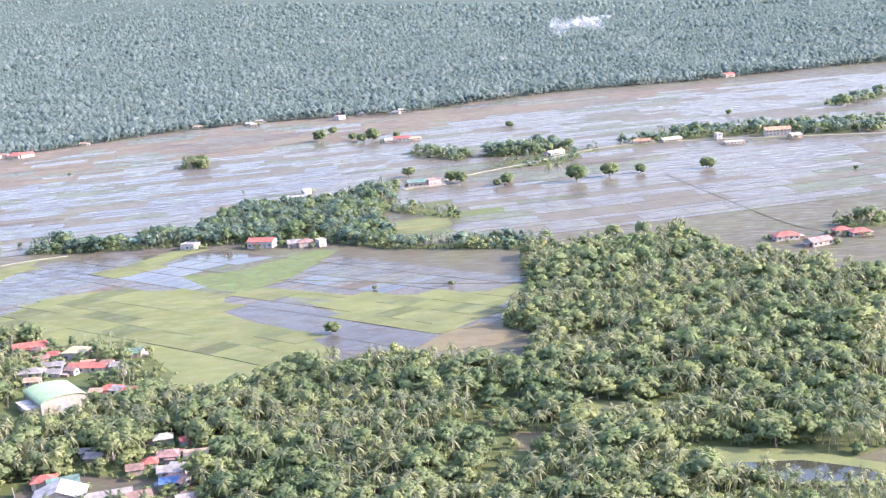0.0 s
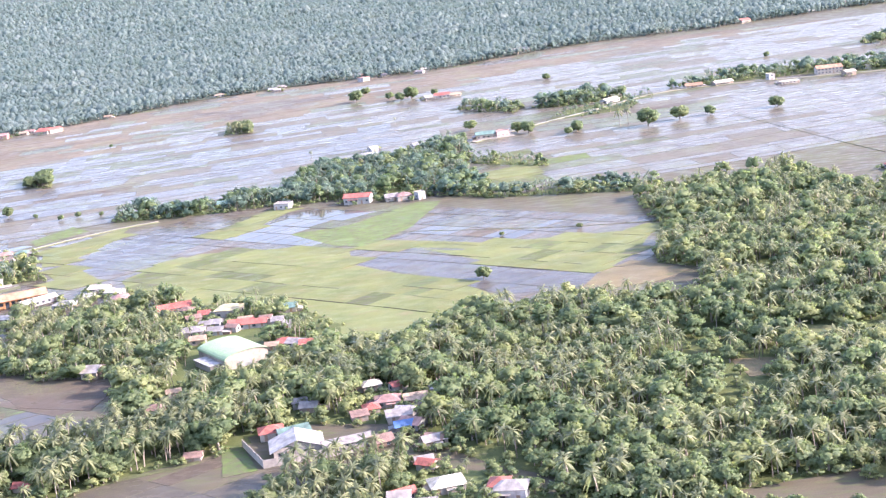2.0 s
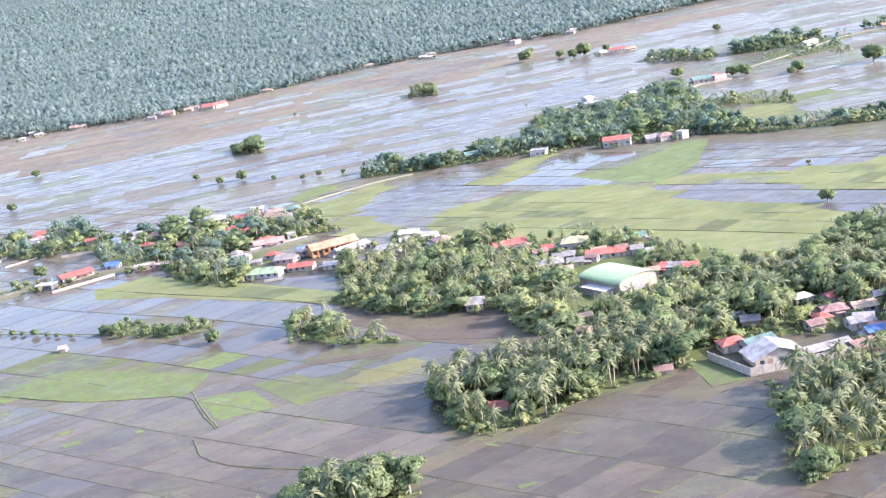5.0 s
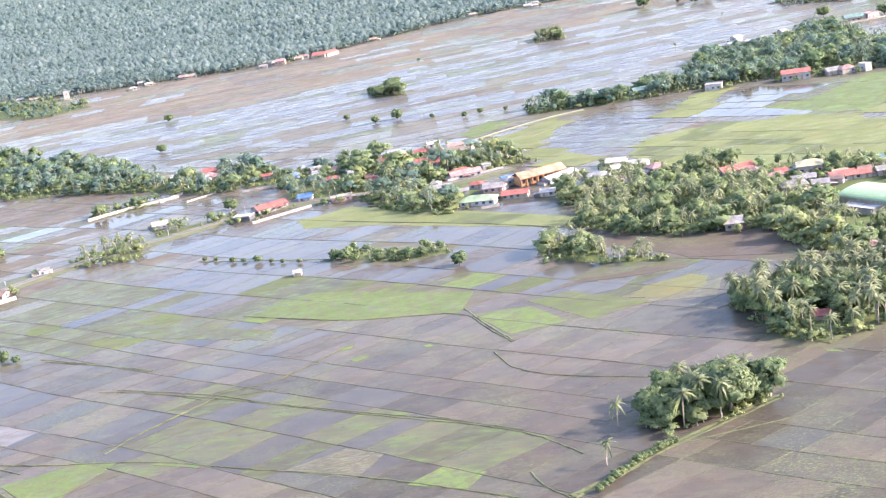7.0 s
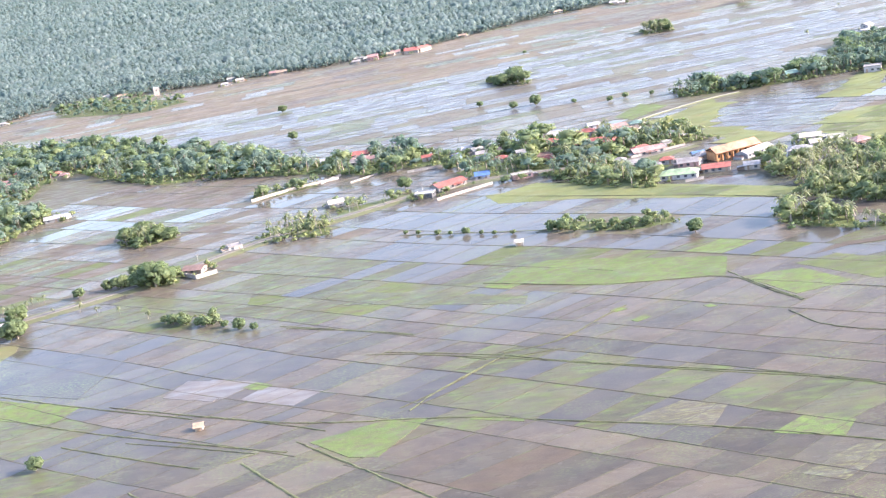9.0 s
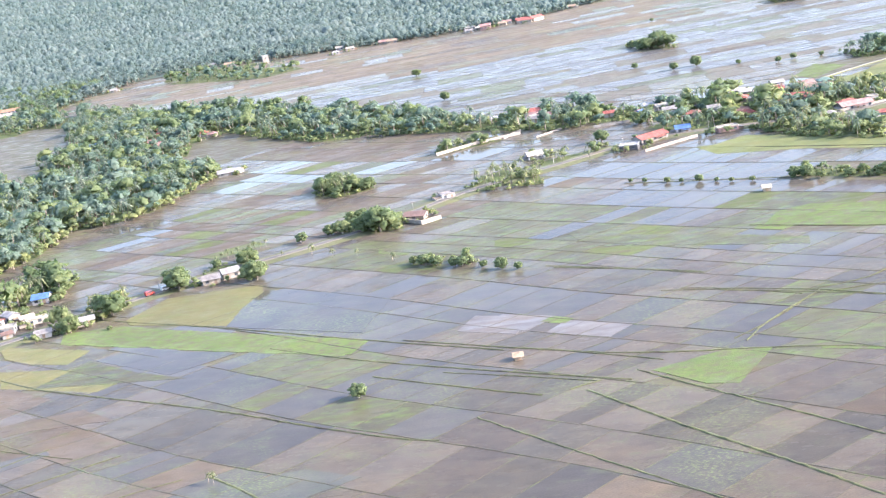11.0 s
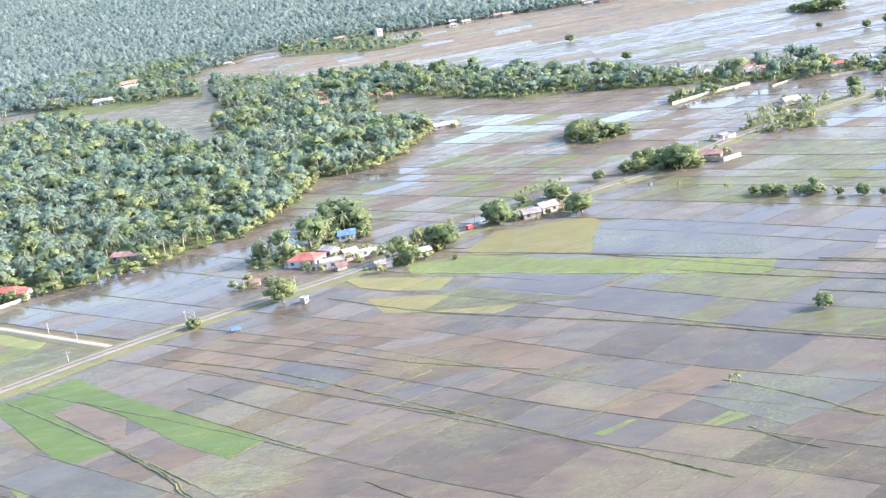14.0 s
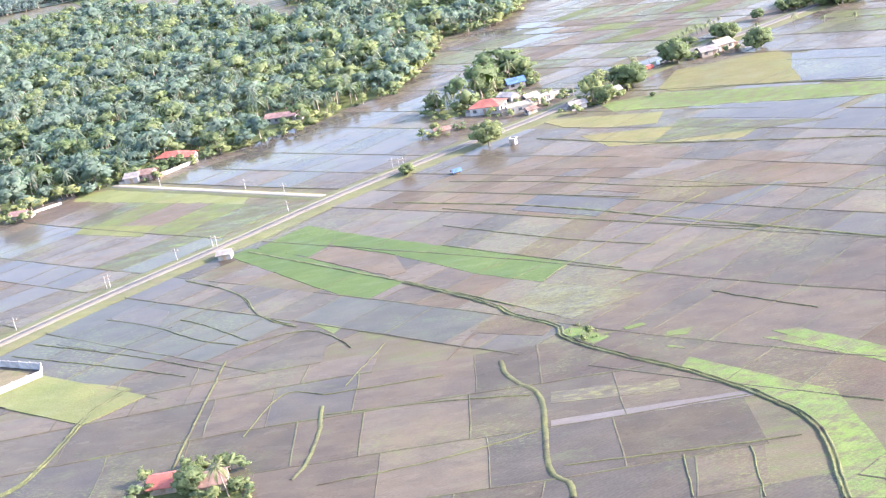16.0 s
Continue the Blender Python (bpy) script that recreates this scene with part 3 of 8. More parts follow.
HOUSES += [(-207.7, 524.5, 19.0, 13.0, 7.0, 3.0, 'gable', 'red', 'grey'), (-235.4, 549.9, 24.0, 7.0, 7.0, 3.0, 'hip', 'pink', 'cream'), (-250.9, 559.2, 3.0, 4.2, 5.0, 2.8, 'gable', 'cream', 'cream'), (-241.1, 562.9, -19.0, 7.2, 5.0, 2.8, 'gable', 'cream', 'white'), (-219.6, 447.5, -9.0, 5.6, 8.0, 3.4, 'gable', 'grey', 'tan'), (-274.5, 562.4, 42.0, 15.7, 6.0, 2.6, 'gable', 'white', 'white'), (-296.2, 572.3, 12.0, 4.8, 5.0, 2.6, 'gable', 'blue', 'white'), (-301.7, 559.7, -7.0, 8.0, 7.0, 2.8, 'gable', 'grey', 'pink'), (-292.5, 541.9, -9.0, 10.5, 6.0, 2.6, 'gable', 'red', 'tan'), (-307.1, 540.1, -15.0, 14.4, 8.0, 2.8, 'hip', 'green', 'white')]
HOUSES += [(-315.2, 597.2, 14.0, 13.5, 7.0, 2.8, 'gable', 'pink', 'white'), (-306.0, 605.4, 12.0, 3.9, 4.0, 3.5, 'flat', 'cream', 'white'), (-334.9, 636.9, -18.0, 18.3, 8.0, 2.8, 'hip', 'red', 'white'), (-338.9, 662.3, -7.0, 8.8, 6.0, 3.8, 'hip', 'red', 'white'), (-351.2, 669.6, -5.0, 6.2, 5.0, 3.0, 'gable', 'white', 'cream'), (-357.1, 655.6, -15.0, 9.3, 6.0, 2.8, 'hip', 'red', 'tan'), (-320.0, 655.7, -26.0, 13.5, 6.0, 2.8, 'gable', 'tan', 'cream'), (-358.0, 615.4, 8.0, 5.8, 6.0, 2.6, 'hip', 'red', 'tan'), (-323.7, 575.9, -5.0, 7.6, 5.0, 2.4, 'gable', 'grey', 'tan'), (-402.3, 590.5, 37.0, 14.6, 7.0, 3.0, 'gable', 'red', 'cream')]
HOUSES += [(-411.6, 577.9, -11.0, 7.7, 6.0, 2.8, 'flat', 'white', 'dark'), (-387.6, 600.1, 3.0, 6.2, 6.0, 2.8, 'gable', 'blue', 'white'), (-370.0, 588.2, 12.0, 8.8, 5.0, 2.6, 'flat', 'cream', 'pink'), (-447.8, 687.6, 6.0, 5.0, 5.0, 3.0, 'gable', 'pink', 'tan'), (-453.7, 683.9, -15.0, 6.8, 5.0, 2.8, 'gable', 'grey', 'white'), (-389.3, 653.5, 8.0, 6.1, 5.0, 2.6, 'gable', 'grey', 'white'), (-368.8, 631.1, 52.0, 3.9, 5.0, 2.6, 'gable', 'white', 'grey'), (-473.8, 703.5, 3.0, 3.7, 4.0, 2.6, 'gable', 'white', 'grey'), (-402.4, 656.5, 50.0, 4.0, 4.0, 2.6, 'gable', 'blue', 'blue'), (-147.3, 368.8, 12.0, 6.7, 6.0, 3.2, 'hip', 'red', 'cream')]
HOUSES += [(-140.5, 365.2, 22.0, 8.5, 7.0, 3.6, 'gable', 'teal', 'grey'), (-124.6, 354.9, 18.0, 13.3, 5.0, 2.8, 'gable', 'grey', 'cream'), (-212.1, 347.5, -7.0, 4.8, 4.0, 2.0, 'gable', 'red', 'tan'), (-167.4, 357.6, -1.0, 4.5, 4.0, 1.8, 'gable', 'rust', 'tan'), (-189.6, 721.0, -15.0, 8.3, 7.0, 4.0, 'flat', 'grey', 'white'), (-148.8, 713.9, -10.0, 14.0, 8.0, 5.0, 'gable', 'red', 'grey'), (-131.2, 711.4, 8.0, 6.6, 7.0, 3.0, 'gable', 'grey', 'cream'), (-124.7, 709.0, 16.0, 7.5, 7.0, 3.6, 'hip', 'pink', 'cream'), (-115.9, 706.0, 30.0, 4.0, 5.0, 5.0, 'flat', 'cream', 'white'), (-226.6, 747.4, 11.0, 6.6, 7.0, 2.8, 'gable', 'teal', 'tan')]
HOUSES += [(-79.0, 891.1, 5.0, 12.7, 8.0, 4.5, 'gable', 'teal', 'cream'), (-69.4, 891.8, 32.0, 9.1, 7.0, 5.0, 'flat', 'pink', 'pink'), (-125.0, 884.5, 22.0, 3.7, 6.0, 3.0, 'gable', 'white', 'grey'), (-154.1, 869.1, 3.0, 15.0, 8.0, 2.6, 'flat', 'white', 'white'), (-504.5, 1208.0, 2.0, 9.1, 8.0, 5.0, 'gable', 'pink', 'pink'), (-469.5, 1213.0, -16.0, 13.1, 9.0, 4.0, 'hip', 'red', 'cream'), (-119.6, 380.9, 15.0, 4.3, 5.0, 2.6, 'hip', 'red', 'tan'), (-115.0, 386.2, 1.0, 7.2, 6.0, 2.8, 'hip', 'pink', 'grey'), (-106.7, 386.0, 8.0, 6.7, 6.0, 2.6, 'gable', 'tan', 'tan'), (-122.8, 376.0, 16.0, 4.5, 5.0, 2.6, 'gable', 'rust', 'tan')]
HOUSES += [(-111.2, 372.4, 10.0, 6.8, 6.0, 3.0, 'gable', 'grey', 'cream'), (-108.9, 364.1, 10.0, 5.8, 5.0, 2.4, 'gable', 'blue', 'tan'), (-115.5, 354.3, 23.0, 6.5, 6.0, 2.2, 'gable', 'rust', 'rust'), (-138.5, 388.6, -6.0, 5.1, 5.0, 2.4, 'gable', 'grey', 'tan'), (-96.6, 318.7, 13.0, 8.3, 6.9, 2.8, 'hip', 'cream', 'cream'), (-80.7, 309.1, -10.0, 7.5, 6.0, 4.6, 'hip', 'grey', 'white'), (-82.2, 301.8, -9.0, 6.8, 3.4, 2.2, 'gable', 'red', 'tan'), (-101.5, 307.8, -1.0, 5.4, 5.2, 2.4, 'gable', 'grey', 'tan'), (-105.1, 303.4, -7.0, 8.3, 5.2, 2.2, 'gable', 'rust', 'rust'), (-95.3, 303.7, -1.0, 4.5, 4.3, 2.4, 'gable', 'white', 'white')]
HOUSES += [(-89.5, 298.7, 17.0, 6.6, 4.3, 2.4, 'gable', 'pink', 'tan'), (-108.1, 313.9, 0.0, 5.4, 5.2, 2.4, 'gable', 'grey', 'tan'), (-102.8, 335.7, 11.0, 4.4, 5.0, 2.4, 'gable', 'grey', 'tan'), (-100.5, 350.2, 19.0, 6.4, 5.0, 2.6, 'gable', 'grey', 'tan'), (176.9, 1025.4, -0.0, 18.4, 10.0, 6.0, 'gable', 'orange', 'cream'), (185.1, 1000.3, 18.0, 8.0, 7.0, 4.0, 'gable', 'cream', 'tan'), (78.2, 1029.1, 0.0, 12.5, 7.0, 3.0, 'gable', 'orange', 'cream'), (99.5, 1030.0, 23.0, 15.1, 7.0, 2.6, 'gable', 'cream', 'tan'), (133.8, 1023.2, 13.0, 4.4, 6.0, 6.0, 'flat', 'cream', 'white'), (140.8, 994.0, 10.0, 13.7, 7.0, 2.2, 'flat', 'cream', 'cream')]
HOUSES += [(115.0, 651.5, 10.0, 11.3, 8.0, 3.0, 'hip', 'red', 'cream'), (126.9, 635.1, 25.0, 11.0, 8.0, 3.0, 'gable', 'pink', 'cream'), (142.1, 656.7, 12.0, 8.0, 7.0, 3.0, 'hip', 'red', 'cream'), (149.2, 650.3, 8.0, 8.8, 7.0, 3.0, 'hip', 'red', 'tan'), (-111.7, 1145.1, 3.0, 12.7, 8.0, 4.0, 'gable', 'red', 'white'), (-101.3, 1145.5, 15.0, 9.6, 6.0, 2.6, 'gable', 'tan', 'cream'), (12.6, 999.0, 44.0, 14.4, 7.0, 3.0, 'gable', 'cream', 'grey'), (-193.0, 1359.6, 47.0, 8.7, 8.0, 5.0, 'flat', 'pink', 'white'), (-461.5, 1216.8, 51.0, 13.7, 9.0, 4.0, 'gable', 'red', 'cream'), (-36.6, 1477.9, 25.0, 23.1, 12.0, 4.0, 'gable', 'grey', 'tan')]
HOUSES += [(211.3, 1519.4, 29.0, 12.0, 9.0, 5.0, 'gable', 'red', 'cream'), (354.7, 1600.9, 18.0, 28.5, 10.0, 4.0, 'gable', 'red', 'cream'), (-152.9, 890.5, 35.0, 5.0, 6.0, 3.0, 'gable', 'cream', 'white'), (-634.1, 427.8, -18.0, 9.9, 8.0, 3.4, 'hip', 'red', 'white'), (-624.6, 420.5, 12.0, 7.9, 5.0, 2.8, 'flat', 'cream', 'grey'), (-624.8, 455.9, 9.0, 5.7, 6.0, 2.8, 'gable', 'blue', 'white'), (-607.0, 410.4, 20.0, 4.9, 4.0, 2.2, 'gable', 'grey', 'white'), (-596.3, 418.3, 21.0, 6.6, 4.0, 2.4, 'gable', 'white', 'cream'), (-607.0, 661.5, 15.0, 7.5, 6.0, 2.4, 'gable', 'white', 'grey'), (-682.0, 786.8, 46.0, 6.0, 6.0, 3.0, 'hip', 'red', 'cream')]
HOUSES += [(-887.2, 1070.0, 36.0, 13.2, 10.0, 7.0, 'flat', 'cream', 'white'), (-707.3, 471.1, -16.0, 11.7, 5.0, 3.0, 'gable', 'pink', 'grey'), (-967.5, 1081.8, 8.0, 5.5, 6.0, 3.0, 'gable', 'white', 'grey'), (-951.9, 1073.8, -4.0, 6.8, 6.0, 3.0, 'gable', 'pink', 'white'), (-941.9, 1066.6, 37.0, 6.5, 6.0, 3.0, 'gable', 'cream', 'white'), (-930.7, 1059.1, 37.0, 6.5, 6.0, 3.0, 'gable', 'blue', 'white'), (-896.6, 1024.1, -1.0, 9.0, 6.0, 3.0, 'gable', 'cream', 'white'), (-890.3, 1023.6, 28.0, 4.4, 6.0, 3.0, 'gable', 'white', 'white'), (-732.0, 822.1, 31.0, 8.4, 6.0, 2.6, 'gable', 'blue', 'blue'), (-495.3, 504.8, -15.0, 8.0, 6.0, 2.2, 'gable', 'rust', 'tan')]
HOUSES += [(-486.1, 533.7, 24.0, 5.5, 5.0, 2.4, 'flat', 'grey', 'white'), (-452.1, 589.3, 15.0, 6.5, 6.0, 2.6, 'gable', 'cream', 'white'), (-561.3, 449.7, 15.0, 5.8, 5.0, 2.6, 'gable', 'grey', 'tan'), (-555.9, 454.8, 27.0, 5.9, 6.0, 3.0, 'gable', 'grey', 'cream'), (-454.7, 706.3, -5.0, 8.4, 7.0, 3.0, 'gable', 'red', 'white'), (-648.6, 410.4, 5.0, 4.7, 3.0, 1.8, 'gable', 'rust', 'tan'), (-740.9, 441.6, -20.0, 9.5, 6.0, 3.0, 'hip', 'red', 'pink'), (-734.3, 437.6, -4.0, 4.4, 5.0, 2.8, 'gable', 'red', 'white'), (-745.3, 424.0, -15.0, 5.2, 5.0, 2.8, 'gable', 'rust', 'pink'), (-749.9, 423.2, -5.0, 4.6, 5.0, 2.6, 'gable', 'grey', 'white')]
HOUSES += [(-701.3, 323.2, -2.0, 3.3, 3.0, 2.2, 'gable', 'grey', 'grey'), (-689.5, 202.6, -1.0, 4.8, 5.0, 2.0, 'gable', 'red', 'tan'), (-680.8, 200.3, 5.0, 4.2, 5.0, 2.2, 'gable', 'rust', 'tan'), (-627.2, 382.0, -21.0, 1.7, 2.0, 2.0, 'flat', 'white', 'white'), (-781.6, 402.7, -8.0, 5.1, 4.0, 2.0, 'gable', 'pink', 'white'), (-679.7, 793.1, 12.0, 7.4, 6.0, 3.0, 'hip', 'pink', 'tan'), (-452.0, 329.4, 7.0, 2.0, 2.6, 1.6, 'gable', 'tan', 'tan'), (-692.2, 840.7, 5.0, 4.3, 5.0, 3.0, 'hip', 'red', 'tan'), (-649.2, 803.6, -3.0, 5.0, 5.0, 3.0, 'hip', 'pink', 'tan'), (-454.2, 693.3, -2.0, 8.0, 7.0, 3.0, 'hip', 'pink', 'cream')]
HOUSES += [(-603.4, 665.0, -9.0, 7.6, 5.0, 2.2, 'gable', 'white', 'cream'), (-317.4, 601.5, 22.0, 9.7, 7.0, 3.0, 'hip', 'red', 'white'), (-370.4, 470.4, 0.0, 2.6, 3.0, 2.0, 'gable', 'cream', 'tan'), (-702.9, 1215.2, 20.0, 5.1, 8.0, 9.0, 'flat', 'white', 'cream'), (-917.1, 1040.1, 4.0, 5.2, 4.8, 2.7, 'hip', 'pink', 'cream'), (-907.5, 1037.1, 1.0, 4.6, 3.9, 2.9, 'gable', 'tan', 'grey'), (-894.7, 1023.4, 2.0, 4.5, 4.2, 2.8, 'hip', 'tan', 'tan'), (-886.8, 1024.5, 7.0, 5.7, 4.2, 2.4, 'hip', 'rust', 'tan'), (-871.9, 1027.3, 23.0, 4.3, 3.7, 2.9, 'gable', 'tan', 'cream'), (-829.9, 1170.9, 8.0, 5.4, 4.5, 2.8, 'gable', 'white', 'grey')]
HOUSES += [(-934.8, 1305.2, 3.0, 5.1, 4.8, 2.4, 'gable', 'grey', 'cream'), (-402.4, 658.1, 3.0, 4.7, 3.7, 2.8, 'hip', 'pink', 'tan'), (-392.4, 665.0, 25.0, 5.6, 4.6, 2.7, 'gable', 'cream', 'white'), (-370.0, 639.6, 3.0, 5.4, 4.3, 2.9, 'gable', 'white', 'cream'), (-359.5, 622.6, 1.0, 6.2, 5.5, 2.8, 'gable', 'rust', 'tan'), (-345.4, 653.5, -28.0, 4.9, 4.5, 2.7, 'hip', 'tan', 'grey'), (-341.1, 667.0, 18.0, 5.1, 4.1, 3.0, 'gable', 'rust', 'tan'), (-327.9, 584.7, -17.0, 4.5, 4.2, 2.7, 'hip', 'grey', 'cream'), (-309.3, 570.4, -7.0, 5.4, 4.3, 2.8, 'hip', 'red', 'grey'), (-294.8, 568.4, 26.0, 5.8, 5.3, 3.0, 'hip', 'grey', 'cream')]
HOUSES += [(-279.5, 536.4, -10.0, 5.8, 4.8, 2.7, 'gable', 'white', 'cream'), (-453.2, 690.7, 29.0, 5.7, 4.4, 2.5, 'gable', 'white', 'grey'), (-355.4, 655.3, 18.0, 4.4, 3.5, 2.5, 'gable', 'tan', 'tan'), (-381.7, 656.8, -27.0, 6.2, 5.3, 2.4, 'hip', 'pink', 'grey'), (-389.2, 641.4, 25.0, 5.5, 4.2, 2.5, 'gable', 'grey', 'tan'), (-314.8, 562.0, 6.0, 4.4, 3.1, 2.5, 'gable', 'grey', 'grey'), (-298.7, 560.0, -27.0, 4.6, 4.2, 2.6, 'gable', 'tan', 'white'), (-121.0, 401.6, 15.0, 5.6, 5.0, 3.0, 'hip', 'cream', 'tan'), (-115.8, 387.3, 17.0, 6.1, 4.6, 2.4, 'gable', 'rust', 'grey'), (-109.1, 375.7, -15.0, 5.3, 4.4, 2.7, 'gable', 'white', 'cream')]
HOUSES += [(-100.0, 351.1, -19.0, 5.1, 4.7, 2.6, 'gable', 'rust', 'white'), (-101.8, 333.4, -30.0, 4.5, 4.1, 2.5, 'gable', 'red', 'cream'), (-112.6, 399.1, 28.0, 4.9, 4.1, 2.8, 'gable', 'red', 'cream'), (-107.3, 315.3, 24.0, 5.5, 4.3, 2.6, 'gable', 'red', 'grey'), (-104.3, 307.9, -12.0, 3.7, 3.2, 2.4, 'hip', 'white', 'grey'), (-95.8, 301.6, -9.0, 3.8, 2.9, 2.8, 'gable', 'tan', 'cream'), (-92.8, 297.9, -27.0, 5.0, 4.7, 2.4, 'hip', 'grey', 'white'), (-89.5, 296.1, 17.0, 3.6, 2.8, 2.7, 'gable', 'tan', 'tan'), (-88.2, 291.8, 7.0, 5.0, 4.6, 2.5, 'gable', 'tan', 'grey'), (-100.8, 393.9, 24.0, 5.4, 4.1, 2.7, 'hip', 'white', 'grey')]
HOUSES += [(-106.8, 365.4, -28.0, 6.2, 5.8, 2.5, 'gable', 'pink', 'grey'), (-202.0, 520.0, -21.0, 4.9, 4.2, 2.4, 'hip', 'rust', 'grey'), (-196.4, 505.5, 25.0, 5.5, 4.1, 2.5, 'gable', 'rust', 'cream'), (-189.4, 494.7, -5.0, 4.4, 4.0, 2.5, 'gable', 'grey', 'tan'), (-183.8, 484.9, -6.0, 5.5, 5.2, 2.4, 'gable', 'grey', 'grey'), (-177.7, 486.0, -23.0, 4.5, 3.5, 2.9, 'gable', 'rust', 'cream'), (-174.6, 496.0, 3.0, 5.1, 3.7, 2.4, 'gable', 'tan', 'white'), (-168.6, 489.6, -2.0, 6.0, 5.6, 2.6, 'gable', 'red', 'cream'), (-185.4, 512.6, -12.0, 4.4, 3.6, 2.6, 'gable', 'grey', 'tan'), (-159.2, 457.2, -5.0, 4.5, 4.0, 2.5, 'gable', 'tan', 'tan')]
HOUSES += [(-150.4, 456.9, -25.0, 6.4, 5.4, 2.9, 'gable', 'grey', 'grey'), (-188.4, 473.9, 5.0, 5.6, 4.6, 2.9, 'gable', 'tan', 'tan'), (-142.0, 392.2, 12.0, 4.3, 3.7, 3.0, 'gable', 'grey', 'grey'), (-187.1, 400.3, -9.0, 6.2, 5.8, 2.6, 'hip', 'rust', 'tan'), (-185.1, 415.5, 16.0, 4.3, 3.1, 2.5, 'gable', 'tan', 'tan'), (-83.6, 312.2, -10.0, 4.6, 5.7, 4.4, 'hip', 'red', 'cream'), (-82.8, 301.3, -10.0, 6.5, 3.1, 2.6, 'gable', 'red', 'tan')]
HOUSES += [(-203.9, 1413.3, -20.0, 9.0, 6.5, 3.0, 'gable', 'white', 'white'), (-173.9, 1383.1, 17.0, 7.0, 5.2, 3.0, 'hip', 'grey', 'cream'), (-133.6, 1394.6, 14.0, 8.0, 6.0, 3.0, 'gable', 'cream', 'grey'), (-277.5, 1380.5, 11.0, 7.0, 5.2, 3.0, 'gable', 'grey', 'cream'), (-338.3, 1367.1, 8.0, 9.0, 6.5, 3.0, 'hip', 'tan', 'white'), (-277.4, 1350.6, 5.0, 6.0, 4.5, 3.0, 'gable', 'white', 'cream'), (-428.6, 1281.9, 2.0, 7.0, 5.2, 3.0, 'gable', 'tan', 'grey'), (-60.5, 1496.5, -1.0, 12.0, 6.5, 3.0, 'hip', 'white', 'cream')]
HOUSES += [(-2.3, 1509.8, -7.0, 7.0, 5.2, 3.0, 'gable', 'cream', 'cream'), (135.5, 1511.8, -10.0, 8.0, 6.0, 3.0, 'hip', 'grey', 'grey'), (163.5, 1545.5, -13.0, 9.0, 6.5, 3.0, 'gable', 'tan', 'cream'), (215.2, 1539.1, -16.0, 10.0, 6.5, 3.0, 'gable', 'red', 'white'), (292.4, 1559.0, -19.0, 9.0, 6.5, 3.0, 'hip', 'cream', 'cream'), (-199.1, 1399.3, 18.0, 5.0, 3.8, 3.0, 'gable', 'red', 'grey'), (-625.6, 1212.2, 15.0, 7.0, 5.2, 3.0, 'gable', 'cream', 'cream'), (-636.2, 1197.2, 12.0, 6.0, 4.5, 3.0, 'hip', 'white', 'white')]
HOUSES += [(-589.2, 1221.5, 9.0, 9.0, 6.5, 3.0, 'gable', 'tan', 'cream'), (-518.9, 1202.1, 6.0, 7.0, 5.2, 3.0, 'gable', 'grey', 'grey'), (-509.4, 1216.2, 3.0, 9.0, 6.5, 3.0, 'hip', 'cream', 'cream'), (-486.6, 1230.5, 0.0, 8.0, 6.0, 3.0, 'gable', 'pink', 'white'), (-473.5, 1230.4, -3.0, 10.0, 6.5, 3.0, 'gable', 'red', 'cream'), (-283.9, 1362.5, -9.0, 8.0, 6.0, 3.0, 'gable', 'white', 'cream'), (-137.8, 1374.2, -18.0, 8.0, 6.0, 3.0, 'gable', 'grey', 'grey'), (-122.2, 1143.7, 19.0, 9.0, 6.5, 3.0, 'gable', 'cream', 'cream')]
HOUSES += [(-783.8, 1236.7, 13.0, 7.0, 5.2, 3.0, 'gable', 'white', 'cream'), (-743.1, 1244.6, 10.0, 9.0, 6.5, 3.0, 'gable', 'tan', 'grey'), (-718.5, 1270.9, 7.0, 6.0, 4.5, 3.0, 'hip', 'white', 'cream'), (-638.2, 1233.9, 4.0, 7.0, 5.2, 3.0, 'gable', 'cream', 'white'), (-596.8, 1225.4, 1.0, 8.0, 6.0, 3.0, 'gable', 'pink', 'cream'), (-519.5, 1229.0, -2.0, 9.0, 6.5, 3.0, 'hip', 'cream', 'grey'), (-490.2, 1222.6, -5.0, 7.0, 5.2, 3.0, 'gable', 'tan', 'cream'), (-975.8, 1096.7, -11.0, 7.0, 5.2, 3.0, 'hip', 'white', 'cream')]
HOUSES += [(-960.3, 1086.6, -14.0, 7.0, 5.2, 3.0, 'gable', 'cream', 'grey'), (-946.6, 1081.3, -17.0, 8.0, 6.0, 3.0, 'gable', 'grey', 'cream'), (-895.2, 1013.4, -20.0, 7.0, 5.2, 3.0, 'hip', 'white', 'white'), (-889.2, 1015.5, 17.0, 6.0, 4.5, 3.0, 'gable', 'cream', 'cream'), (-871.6, 1289.9, 14.0, 10.0, 6.5, 3.0, 'gable', 'white', 'grey'), (-764.5, 1265.5, 11.0, 8.0, 6.0, 3.0, 'hip', 'cream', 'cream'), (-686.1, 808.2, 8.0, 8.0, 6.0, 3.0, 'gable', 'pink', 'white'), (-696.3, 858.6, 5.0, 6.0, 4.5, 3.0, 'gable', 'red', 'cream')]
